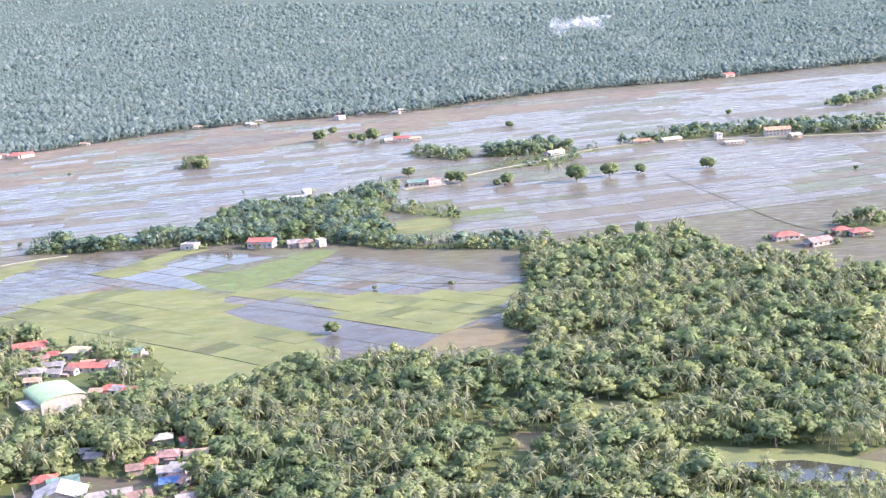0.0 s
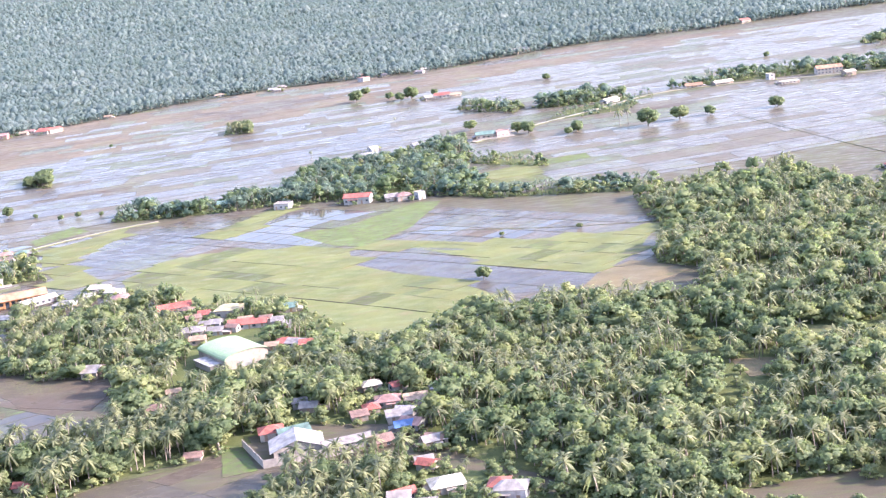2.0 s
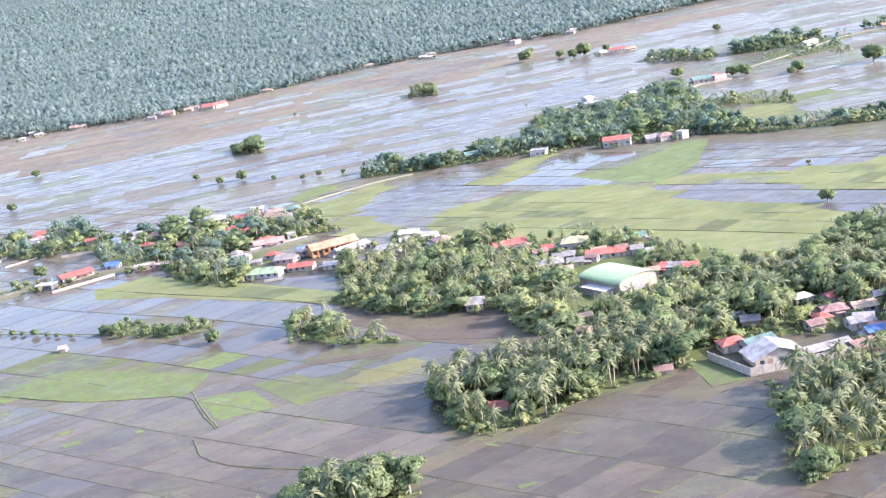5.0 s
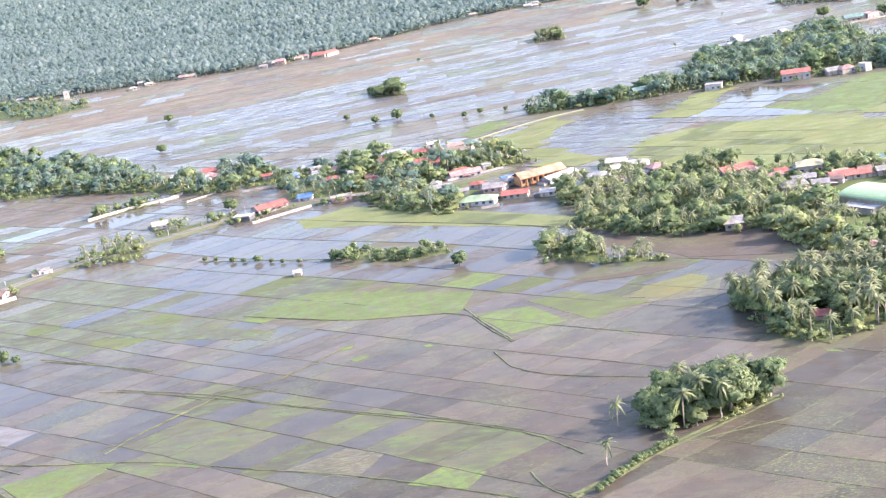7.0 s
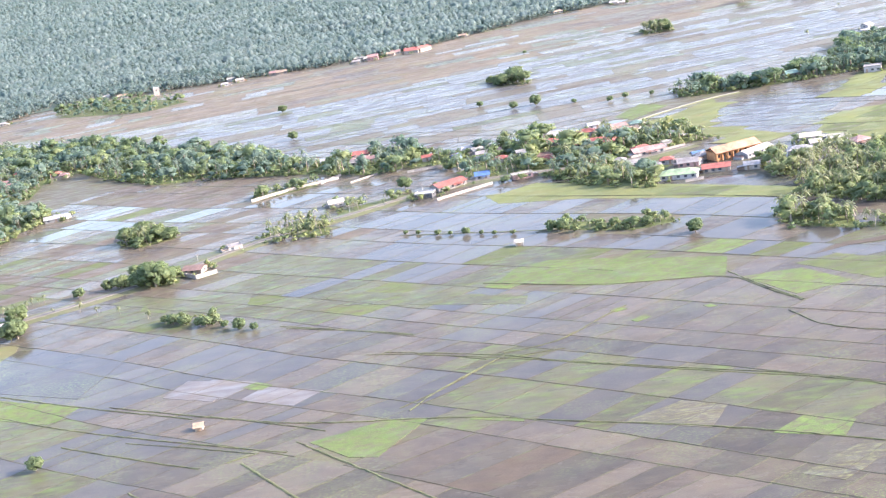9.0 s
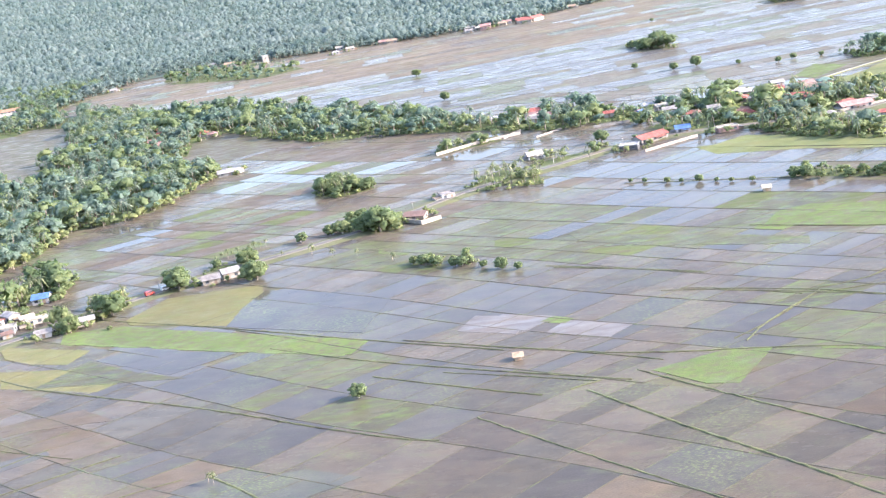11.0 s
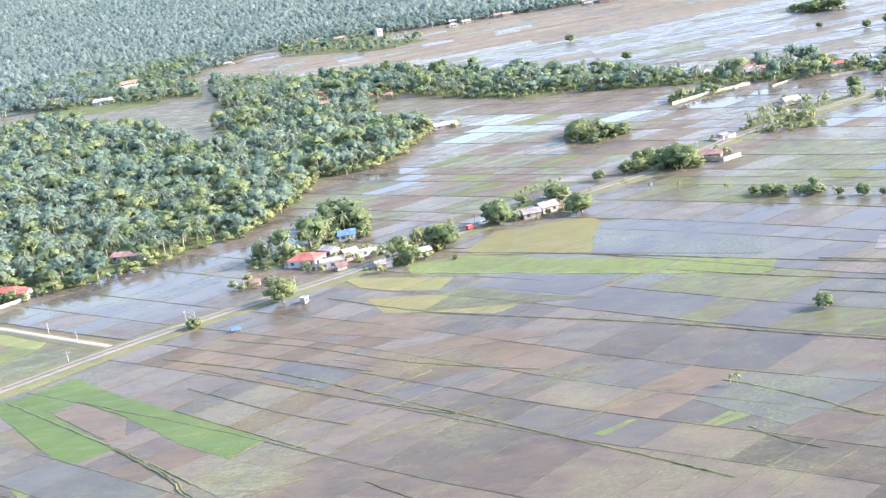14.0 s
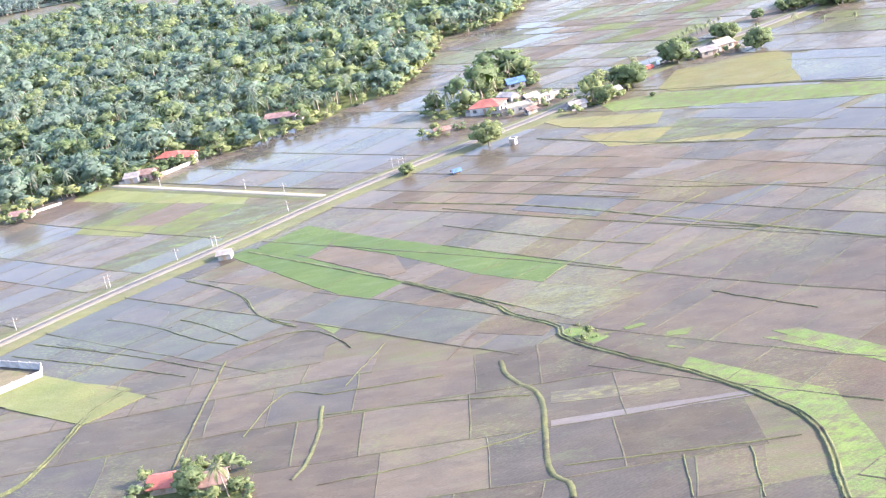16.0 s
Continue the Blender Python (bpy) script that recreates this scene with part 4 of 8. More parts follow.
HOUSES += [(-657.7, 813.7, 2.0, 6.0, 4.5, 3.0, 'hip', 'red', 'grey'), (-416.9, 665.9, -1.0, 5.0, 3.8, 3.0, 'gable', 'red', 'cream'), (-396.7, 671.5, -4.0, 6.0, 4.5, 3.0, 'gable', 'white', 'white'), (-379.7, 631.9, -7.0, 6.0, 4.5, 3.0, 'hip', 'red', 'cream'), (-353.8, 675.3, -19.0, 6.0, 4.5, 3.0, 'gable', 'cream', 'cream'), (-334.8, 682.1, 12.0, 6.0, 4.5, 3.0, 'gable', 'white', 'white'), (-323.3, 667.8, 9.0, 7.0, 5.2, 3.0, 'gable', 'pink', 'cream'), (-314.8, 668.5, 6.0, 6.0, 4.5, 3.0, 'hip', 'teal', 'grey')]
HOUSES += [(-258.6, 549.6, -12.0, 9.0, 6.5, 3.0, 'hip', 'white', 'white'), (-250.0, 572.0, -15.0, 8.0, 6.0, 3.0, 'gable', 'cream', 'cream'), (-193.0, 485.8, 1.0, 9.0, 6.5, 3.0, 'hip', 'grey', 'cream')]
HOUSES += [(-643.4, 362.0, 20.0, 1.9, 1.6, 1.3, 'gable', 'blue', 'dark'), (-627.4, 434.2, -40.0, 5.6, 4.2, 3.6, 'gable', 'white', 'white'), (-620.6, 431.0, 30.0, 4.4, 3.2, 2.6, 'gable', 'cream', 'tan'), (-615.6, 428.6, 38.0, 8.5, 2.6, 2.2, 'flat', 'cream', 'cream'), (-621.0, 414.6, 30.0, 3.2, 2.4, 2.2, 'gable', 'rust', 'grey')]
HOUSES += [(-898.1, 1106.3, 10.0, 15.0, 9.0, 6.0, 'gable', 'orange', 'white'), (-731.8, 826.6, 20.0, 11.0, 7.0, 3.0, 'gable', 'blue', 'white'), (-968.7, 1083.5, 8.0, 8.0, 6.0, 4.0, 'gable', 'white', 'cream'), (-954.9, 1075.2, 14.0, 10.0, 6.0, 4.0, 'gable', 'tan', 'cream'), (-944.2, 1069.9, 10.0, 7.0, 6.0, 4.5, 'hip', 'orange', 'white'), (-930.8, 1058.9, 16.0, 9.0, 6.0, 4.0, 'gable', 'blue', 'white'), (-896.4, 1017.5, 5.0, 7.0, 6.0, 3.5, 'gable', 'white', 'cream'), (-886.4, 1013.5, 5.0, 6.0, 5.0, 3.5, 'gable', 'cream', 'white')]
SCHOOL = [(-289.9, 558.3), (-271.6, 566.7)]
GABLE_HALL = [(-144.1, 348.4), (-130.4, 351)]
WALLS = []
WALLS += [(2.3, 'cream', [(-154.6, 362.8), (-146.1, 345.1), (-129.1, 348.5), (-118.6, 350.7)]), (1.2, 'cream', [(-405.7, 567.2), (-382.6, 584.2)]), (1.4, 'cream', [(-498.3, 629.4), (-480.8, 643.9), (-459.7, 654.2)]), (1.2, 'cream', [(-424.9, 641.2), (-408.1, 642.8)]), (0.8, 'cream', [(-451.9, 638.2), (-437.7, 653.5)]), (1.6, 'cream', [(-499.6, 500.8), (-492.1, 492.7), (-485.2, 498)]), (1, 'cream', [(-79.9, 294.9), (-69.3, 300.9)]), (1.6, 'white', [(-737.8, 257.2), (-730.5, 263.3), (-731.9, 267.7), (-743.6, 274)]), (1.2, 'white', [(-740.2, 423.4), (-730.7, 434)])]
WALLS += [(1.4, 'cream', [(-322.5, 591.1), (-298.2, 601.3)]), (1.2, 'cream', [(-306, 529.3), (-298.8, 530.3)]), (0.9, 'white', [(-779.5, 404), (-770.4, 410.4)]), (1.2, 'cream', [(-87.6, 883), (-60.2, 888)]), (1.2, 'cream', [(-467.7, 647.6), (-459.8, 662.1)])]
MAIN_ROAD = [(-772.3, 265), (-754.2, 281.4), (-748.3, 287.6), (-727.4, 310.4), (-703.2, 333.1), (-676.3, 361.5), (-645.2, 387), (-614.2, 410.2), (-601, 425.8), (-580.5, 444.1), (-564.8, 459.2), (-544.9, 471.4), (-518.9, 491), (-499.9, 511.7), (-484, 532.8), (-462.2, 553.1), (-439, 567.6), (-419.6, 583.8), (-393.6, 598.3), (-370.5, 593.1), (-361.7, 593.7), (-321.7, 586.4), (-295.7, 601.8)]
SIDE_ROAD = [(-678.7, 361.4), (-713.1, 387.7), (-756.6, 421)]
VILLAGE_LANE = [(-329.9, 672.2), (-314.1, 683.8), (-298.2, 699), (-275.7, 716.2), (-257.8, 722.2)]
FAR_ROAD = [(-87.2, 878.2), (-50.6, 923), (-0.6, 967.4), (41.6, 1018.8), (84, 1029.2), (145, 1019.5), (203.8, 1007.1), (248.2, 995.5)]
POLES = [(-737.6, 407.8), (-706.8, 386.1), (-693, 372.4), (-660, 376.3), (-658.7, 376.7), (-706.6, 333.6), (-705.3, 332.9), (-730.3, 315.6), (-729.5, 316.1), (-747, 295.8), (-615.8, 422), (-615, 423)]
DIKES = []
DIKES += [(1.6, 0.5, [(-659.9, 345.1), (-624, 321.9), (-592.9, 293.5), (-572.3, 274.8), (-555.4, 259.3), (-536, 241.8), (-522.9, 229.3)])]
DIKES += [(1.5, 0.5, [(-620.4, 383.3), (-591.3, 357), (-565.1, 341.6), (-527.4, 320.1), (-497.6, 298.5), (-475.5, 284.8), (-468.1, 282.1)])]
DIKES += [(1.6, 0.5, [(-519.1, 277.5), (-514.6, 273.7), (-503.2, 261.3), (-495.1, 249.6), (-489.2, 247)]), (1.2, 0.5, [(-601.3, 428), (-582.3, 414.6), (-545.4, 394.1), (-496, 361.6), (-455.7, 337.5)])]
DIKES += [(2.2, 0.6, [(-653.7, 282.5), (-642.7, 270.2), (-632.1, 257.2), (-631, 252.7), (-620.4, 242.1), (-622.2, 238.2), (-612.2, 225.3), (-602.5, 215.9), (-592.4, 202.8), (-584.8, 188.8), (-585.5, 175.6), (-586.3, 165.9)])]
DIKES += [(1.4, 0.5, [(-695.8, 324.8), (-676, 305), (-653.7, 282.5)])]
DIKES += [(2, 0.5, [(-633, 231), (-631.6, 222.5), (-625.9, 214.8), (-626, 201), (-626.2, 185.9), (-622.9, 182.7), (-622.8, 177.6)])]
DIKES += [(2.4, 0.5, [(-707.5, 248.1), (-713.4, 240.1), (-715.5, 224.4), (-718.1, 212.5), (-721.2, 209.5)]), (1, 0.4, [(-688.9, 254.2), (-689.5, 233.5), (-689.9, 219.8), (-690, 206.2)]), (1.6, 0.4, [(-665.6, 224.4), (-664.8, 212.9), (-665.8, 201.1), (-667.8, 197.9)])]
DIKES += [(1, 0.4, [(-709, 310.7), (-697.1, 299.4), (-690, 289.5), (-687.1, 279.5), (-682.2, 272.4), (-675.8, 266.4)])]
DIKES += [(1.6, 0.5, [(-435.3, 301.9), (-416.9, 275.5), (-398.5, 251.9), (-384.3, 231.9)]), (1.3, 0.4, [(-423.2, 310.7), (-403.8, 287.4), (-378.4, 257.8)]), (1.2, 0.4, [(-460.3, 292.9), (-433.9, 262.4), (-411.9, 238)]), (1.2, 0.4, [(-489.2, 329.9), (-453.7, 306.6), (-445.7, 302)]), (1.2, 0.4, [(-523, 365.1), (-490.7, 341.5), (-447.2, 316.9), (-424.8, 304.8)])]
DIKES += [(1.2, 0.4, [(-381.8, 427.9), (-344.5, 405.8), (-323.9, 401.2), (-307.2, 397.8), (-300.5, 379), (-292.6, 363.6)])]
DIKES += [(1.2, 0.5, [(-443.2, 409.5), (-412.7, 392), (-401.1, 384.2)]), (1.3, 0.4, [(-398, 364.4), (-371, 350), (-326.2, 321.4), (-290.7, 300.9), (-276.6, 282)])]
DIKES += [(1.2, 0.4, [(-484.4, 356.8), (-444.4, 333.1), (-421.7, 321.3), (-381.4, 312.4), (-361.2, 301.7), (-327.3, 286.5), (-304, 272.4), (-267.2, 249.2)])]
DIKES += [(1.1, 0.4, [(-297.9, 357.1), (-290.1, 335.9), (-249.9, 318.5)]), (1.3, 0.4, [(-416.8, 513.1), (-362.6, 487.2), (-329.8, 471.2)]), (1.3, 0.4, [(-307.6, 400.8), (-300.3, 381.3), (-292.2, 364.3)]), (1.2, 0.3, [(-123.4, 629.8), (-81.1, 612.6), (-41.4, 598.6), (-8.6, 593.2)]), (1, 0.4, [(80.7, 870.2), (106.2, 755.1), (123.3, 682.3), (137.9, 659.8)]), (0.9, 0.3, [(-489.2, 247), (-482.1, 251.3), (-474.5, 253.8)]), (1.2, 0.4, [(-651.9, 280.6), (-639.6, 268.2), (-629.4, 256.6)])]
DIKES += [(4, 0.3, [(-214.7, 328.9), (-202.2, 337.6), (-188.7, 346.6), (-176.5, 350.3), (-165.6, 354.7)])]
DIKES += [(0.6, 0.24, [(-709.1, 311.1), (-693.8, 296.0), (-689.4, 285.7), (-686.1, 277.4), (-675.9, 267.0)])]
DIKES += [(0.6, 0.24, [(-704.6, 283.6), (-698.3, 278.1), (-685.7, 263.4)])]
DIKES += [(0.6, 0.24, [(-724.0, 292.4), (-709.3, 281.4), (-697.6, 268.3), (-687.8, 261.9)])]
DIKES += [(0.6, 0.24, [(-739.3, 284.7), (-709.3, 265.1), (-690.4, 249.9)])]
DIKES += [(0.6, 0.24, [(-742.8, 279.2), (-714.7, 262.1), (-696.1, 249.5)])]
DIKES += [(0.6, 0.24, [(-688.2, 260.6), (-673.2, 265.2), (-665.6, 255.8), (-662.5, 249.9)])]
DIKES += [(0.6, 0.24, [(-662.1, 231.5), (-655.8, 248.7)])]
DIKES += [(0.6, 0.24, [(-645.6, 302.8), (-630.4, 288.8), (-607.2, 267.7)])]
DIKES += [(0.6, 0.24, [(-646.4, 331.8), (-621.9, 310.5), (-599.6, 293.5), (-576.3, 277.4)])]
DIKES += [(0.6, 0.24, [(-646.8, 346.9), (-629.6, 334.7), (-598.8, 312.4)])]
DIKES += [(0.6, 0.24, [(-646.0, 317.8), (-617.6, 291.5), (-598.9, 278.3)])]
DIKES += [(0.6, 0.24, [(-623.7, 267.6), (-617.8, 276.7), (-599.6, 293.5), (-583.6, 307.6)])]
DIKES += [(0.6, 0.24, [(-610.5, 269.4), (-582.0, 293.5), (-566.7, 307.0)])]
DIKES += [(0.6, 0.24, [(-607.9, 259.8), (-575.1, 277.5), (-545.3, 296.8)])]
DIKES += [(0.6, 0.24, [(-591.8, 247.1), (-583.7, 238.8), (-575.2, 230.6)])]
DIKES += [(0.6, 0.24, [(-623.5, 187.7), (-606.4, 186.3), (-588.1, 185.3)])]
DIKES += [(0.6, 0.24, [(-605.8, 185.2), (-606.1, 172.6)])]
DIKES += [(0.6, 0.24, [(-595.8, 184.4), (-596.6, 169.5)])]
DIKES += [(0.6, 0.24, [(-666.1, 229.4), (-652.3, 228.8), (-643.5, 229.0)])]
DIKES += [(0.6, 0.24, [(-664.6, 220.6), (-643.2, 218.2), (-627.8, 214.5)])]
DIKES += [(0.6, 0.24, [(-679.0, 217.0), (-674.4, 235.1), (-665.6, 229.2)])]
DIKES += [(0.6, 0.24, [(-663.1, 194.5), (-642.6, 196.1), (-627.4, 200.5)])]
DIKES += [(0.6, 0.24, [(-645.2, 355.1), (-617.3, 337.8), (-597.6, 320.9), (-582.0, 310.6), (-557.9, 298.5)])]
DIKES += [(0.6, 0.24, [(-554.4, 262.0), (-535.9, 273.1), (-525.0, 277.8)])]
DIKES += [(0.6, 0.24, [(-517.4, 251.2), (-512.7, 243.1), (-505.1, 236.7)])]
DIKES += [(0.6, 0.24, [(-413.5, 371.0), (-394.4, 363.6), (-378.5, 352.0)])]
DIKES += [(0.6, 0.24, [(-375.8, 350.7), (-386.6, 336.2), (-399.3, 323.8)])]
DIKES += [(0.6, 0.24, [(-375.8, 350.7), (-357.2, 352.2)])]
DIKES += [(0.6, 0.24, [(-470.9, 326.4), (-454.1, 318.2), (-432.6, 306.5)])]
DIKES += [(0.6, 0.24, [(-439.2, 303.3), (-431.9, 307.0)])]
DIKES += [(1.3, 0.4, [(-445.8, 412.6), (-421.9, 398.0), (-400.5, 383.1)]), (1.1, 0.4, [(-407.9, 370.7), (-389.2, 361.7), (-373.6, 353.4)]), (1.1, 0.4, [(-373.6, 353.4), (-383.1, 342.1), (-392.0, 330.7), (-396.7, 321.1)])]
DIKES += [(1.1, 0.4, [(-373.6, 353.4), (-358.4, 342.3), (-342.2, 332.4), (-330.5, 325.3), (-311.3, 314.5), (-299.5, 306.9), (-290.1, 299.9)]), (1.1, 0.4, [(-373.9, 355.0), (-358.3, 358.3), (-347.0, 374.2), (-339.3, 382.0)])]
DIKES += [(1.0, 0.4, [(-451.4, 337.9), (-436.4, 328.6), (-416.9, 315.6)]), (1.0, 0.4, [(-262.2, 278.9), (-251.3, 281.3), (-232.3, 285.7)]), (1.0, 0.4, [(-288.3, 275.6), (-285.7, 268.0), (-280.1, 260.6)])]
DIKES += [(4.6, 0.5, [(-231.2, 299.2), (-249.0, 286.4), (-256.0, 281.4), (-262.8, 276.6), (-271.2, 267.4), (-279.9, 261.2)])]     # grassy strip below the palm grove
BLOCKS = []
BLOCKS += [(1, 1, 'tan', [(-900, 1190), (-850, 1070), (-730, 978), (-637, 974), (-489, 950), (-415, 1020), (-316, 1065), (-240, 1120), (-140, 1180), (-30, 1290), (380, 1500), (390, 1570), (154, 1500), (34, 1500), (-138, 1380), (-342, 1365), (-427, 1290), (-485, 1222), (-569, 1222), (-678, 1230), (-778, 1270)])]
BLOCKS += [(1, 1, 'blue', [(-571, 958), (-475, 985), (-377, 1030), (-316, 1050), (-256, 1079), (-170, 1040), (-138, 940), (-230, 820), (-313, 790), (-370, 780), (-433, 740), (-540, 764), (-640, 860)])]
BLOCKS += [(3, 3, 'grey', [(-662.7, 276.5), (-632.1, 255.7), (-642, 234.7), (-684.3, 262.5)]), (2, 2, 'mud', [(-708.2, 313.4), (-662.7, 276.5), (-675.1, 266.1), (-685.9, 264.7)]), (4, 4, 'grey', [(-728, 302.1), (-685.6, 263), (-707.9, 249.6), (-745.5, 279.4)]), (3, 4, 'mud', [(-688.9, 254.2), (-633.5, 231.2), (-626.5, 199.1), (-689.5, 233.5)]), (2, 3, 'mud', [(-689.5, 233.5), (-626.5, 199.1), (-624.9, 178.3), (-690.3, 207.3)]), (3, 2, 'mud', [(-707.5, 248.1), (-688.9, 254.2), (-690, 206.2), (-714.1, 216.3)])]
BLOCKS += [(3, 2, 'dark', [(-735.1, 249.5), (-714.1, 240.3), (-717.3, 216.4), (-721.1, 209.1)]), (2, 2, 'mud', [(-631.5, 227.8), (-619.7, 235.7), (-592.4, 202.8), (-624.8, 215.6)]), (2, 1, 'mud', [(-624.4, 214.9), (-592.5, 202.4), (-584.8, 188.8), (-625.4, 198.8)]), (2, 3, 'mud', [(-625.2, 198.3), (-584.9, 188.5), (-586.6, 166), (-622.8, 177.6)]), (2, 3, 'mud', [(-620.3, 244.3), (-602.4, 249.2), (-578.8, 228.1), (-602.2, 218.1)]), (4, 2, 'mud', [(-622.4, 268.6), (-575.8, 274.1), (-575.2, 230.6), (-603.2, 251.2)])]
BLOCKS += [(3, 2, 'mud', [(-574.8, 272.8), (-556.3, 256.8), (-563.8, 229.3), (-575.2, 230.6)]), (2, 2, 'mud', [(-592.1, 226.2), (-565, 225), (-570.5, 204.9), (-578.7, 203.8)]), (3, 5, 'mud', [(-674.9, 333.4), (-590.5, 286.3), (-621.2, 269), (-694.6, 326.3)]), (4, 4, 'mix', [(-748, 395.1), (-685.6, 359.3), (-707.9, 334.4), (-781.9, 384.4)]), (4, 3, 'water', [(-781.5, 383.1), (-707.8, 333.4), (-731, 312.9), (-755.9, 309.5)]), (3, 4, 'water', [(-722.5, 429.1), (-648.9, 397.9), (-676.7, 365.6), (-734.1, 412.4)])]
BLOCKS += [(4, 3, 'water', [(-682.6, 464.2), (-648.9, 466.8), (-652.5, 403.9), (-718.9, 430.1)]), (4, 3, 'mix', [(-654.7, 520.8), (-625.1, 582.4), (-593.5, 522.4), (-634.9, 507.6)]), (3, 9, 'mix', [(-618.6, 382.5), (-456.3, 335.3), (-467.8, 283.4), (-591.5, 358.6)]), (4, 6, 'brown', [(-650.3, 372.9), (-541, 308.7), (-593, 294.3), (-658.1, 344.5)]), (5, 7, 'mud', [(-541.2, 324.6), (-468.3, 281.5), (-489.1, 247.8), (-590.1, 292.6)]), (4, 4, 'water', [(-659, 342.6), (-592.6, 292), (-605.6, 267.7), (-676.8, 334.8)])]
BLOCKS += [(3, 4, 'dark', [(-553.1, 259.3), (-490.3, 246.5), (-482.2, 218.9), (-521.9, 229)]), (2, 2, 'mud', [(-572.1, 273.2), (-553, 258.1), (-569, 246.7), (-588.6, 268.9)]), (5, 7, 'water', [(-547.2, 435.6), (-407.6, 368.2), (-422.6, 321.3), (-539.7, 394.8)]), (1, 4, 'water', [(-492.9, 357.9), (-422.7, 318.9), (-426, 306.8), (-509, 359.6)]), (3, 4, 'mud', [(-490.5, 340.1), (-426.1, 303.8), (-458.4, 294), (-508.2, 306.8)]), (3, 3, 'mud', [(-457.1, 292.5), (-427.7, 299.2), (-399.1, 255.3), (-433.8, 263.5)])]
BLOCKS += [(3, 4, 'mud', [(-423.3, 308.8), (-378.6, 257.3), (-383.5, 235.4), (-416.9, 275.5)]), (2, 5, 'green', [(-521.6, 481), (-439.7, 443.6), (-423, 401.9), (-525.3, 453.9)]), (4, 6, 'mix', [(-482.3, 510.3), (-399.1, 487.2), (-404.3, 425.4), (-472.9, 463.7)]), (6, 5, 'verdant', [(-607.6, 688.8), (-496.4, 628.5), (-486.8, 539.7), (-603.5, 587)]), (4, 4, 'verdant', [(-602.8, 584.4), (-488.6, 533.7), (-538.9, 483.9), (-583.9, 499.7)]), (4, 4, 'verdant', [(-651.5, 542.6), (-577.5, 558.5), (-550.6, 488.5), (-615.6, 462.2)])]
BLOCKS += [(3, 3, 'brown', [(-594.2, 741.9), (-507.1, 687.3), (-498, 631), (-604.8, 689.7)]), (3, 5, 'mix', [(-593.8, 411.3), (-495.1, 362.7), (-509, 359.6), (-518.6, 344.1)]), (4, 8, 'mix', [(-394.5, 362.9), (-289.5, 300.5), (-289.2, 270.3), (-418.8, 321.4)]), (2, 6, 'mud', [(-421.3, 319.4), (-304.2, 271), (-317.1, 254.1), (-402.7, 280.4)]), (1, 2, 'mud', [(-289.1, 298.6), (-276, 281.8), (-280.2, 263.4), (-287.9, 271.3)]), (3, 6, 'mud', [(-401.6, 410.5), (-308.1, 396), (-290.6, 337.5), (-408.7, 388.6)])]
BLOCKS += [(3, 5, 'mud', [(-408.1, 385.3), (-290.8, 335.4), (-289.7, 303.1), (-394.8, 364.4)]), (4, 4, 'mud', [(-305.8, 393), (-252.7, 381.1), (-249.3, 321.2), (-289.1, 337.7)]), (3, 6, 'green', [(-402.2, 469.6), (-299.3, 432.8), (-307.9, 400), (-381.9, 429.3)]), (4, 4, 'mix', [(-456.6, 464.2), (-401.9, 467.2), (-380.3, 413.1), (-444.5, 414.5)]), (2, 8, 'water', [(-447.2, 555.5), (-279.2, 483.1), (-284.3, 454.8), (-445.5, 533.8)]), (2, 7, 'mix', [(-444.3, 527.7), (-283.2, 448), (-299.2, 434.2), (-402.4, 471.2)])]
BLOCKS += [(3, 4, 'mix', [(-298.5, 432.3), (-238.6, 424.6), (-231, 394.3), (-289.6, 390.4)]), (3, 4, 'mud', [(-291.7, 361.9), (-225.9, 333), (-229.4, 297.8), (-289.6, 337.3)]), (4, 5, 'dark', [(-218.7, 323.6), (-164.4, 349.2), (-145, 304.6), (-216.4, 287.2)]), (1, 2, 'mud', [(-289.1, 334.5), (-270.5, 325.2), (-269.9, 301.1), (-283, 305.4)]), (3, 3, 'dark', [(-181.3, 344.9), (-143.6, 345.8), (-143.3, 305.7), (-199.8, 323.8)]), (4, 3, 'dark', [(-108.1, 695), (-11.4, 665.4), (-8.6, 595.4), (-124.1, 633.6)])]
BLOCKS += [(4, 4, 'mix', [(-186.8, 700.1), (-117.4, 697.9), (-138.5, 610.7), (-210.5, 647.2)]), (3, 3, 'dark', [(-249.8, 697.3), (-197.9, 707.7), (-211.6, 641.4), (-251.6, 606.1)]), (16, 9, 'flood', [(-468.3, 1172), (-133.8, 1321.8), (-148.9, 908.1), (-321.6, 788.8)]), (10, 8, 'flood', [(-133.8, 1321.8), (379.8, 1519.9), (308.2, 1234.8), (-46.3, 1147.2)]), (10, 12, 'flood', [(-48.5, 873.8), (234.9, 942.5), (166, 667.8), (-34.6, 689.6)]), (6, 4, 'flood', [(-150.8, 920.9), (-117.7, 1148.1), (-43.7, 1066.2), (-99.3, 949.6)])]
BLOCKS += [(16, 10, 'flood', [(-789.1, 1150), (-449.4, 1210.3), (-294.4, 765.1), (-511.3, 785.9)]), (8, 7, 'flood', [(-891.8, 1195.8), (-580.3, 1171.8), (-509.5, 875.3), (-735, 1011.9)]), (4, 1, 'brown', [(-831.5, 997.5), (-765.2, 873), (-751.5, 778.8), (-796.3, 824.5)]), (3, 3, 'brown', [(-977.2, 1040), (-839.1, 951.4), (-827.1, 899.8), (-944.8, 961.5)]), (3, 3, 'green', [(-106.4, 806.1), (-47.2, 844.5), (-38.4, 713.4), (-76.4, 702.8)]), (4, 3, 'water', [(-359.2, 540.3), (-290.2, 499.5), (-282.8, 442.4), (-346.1, 486.1)])]
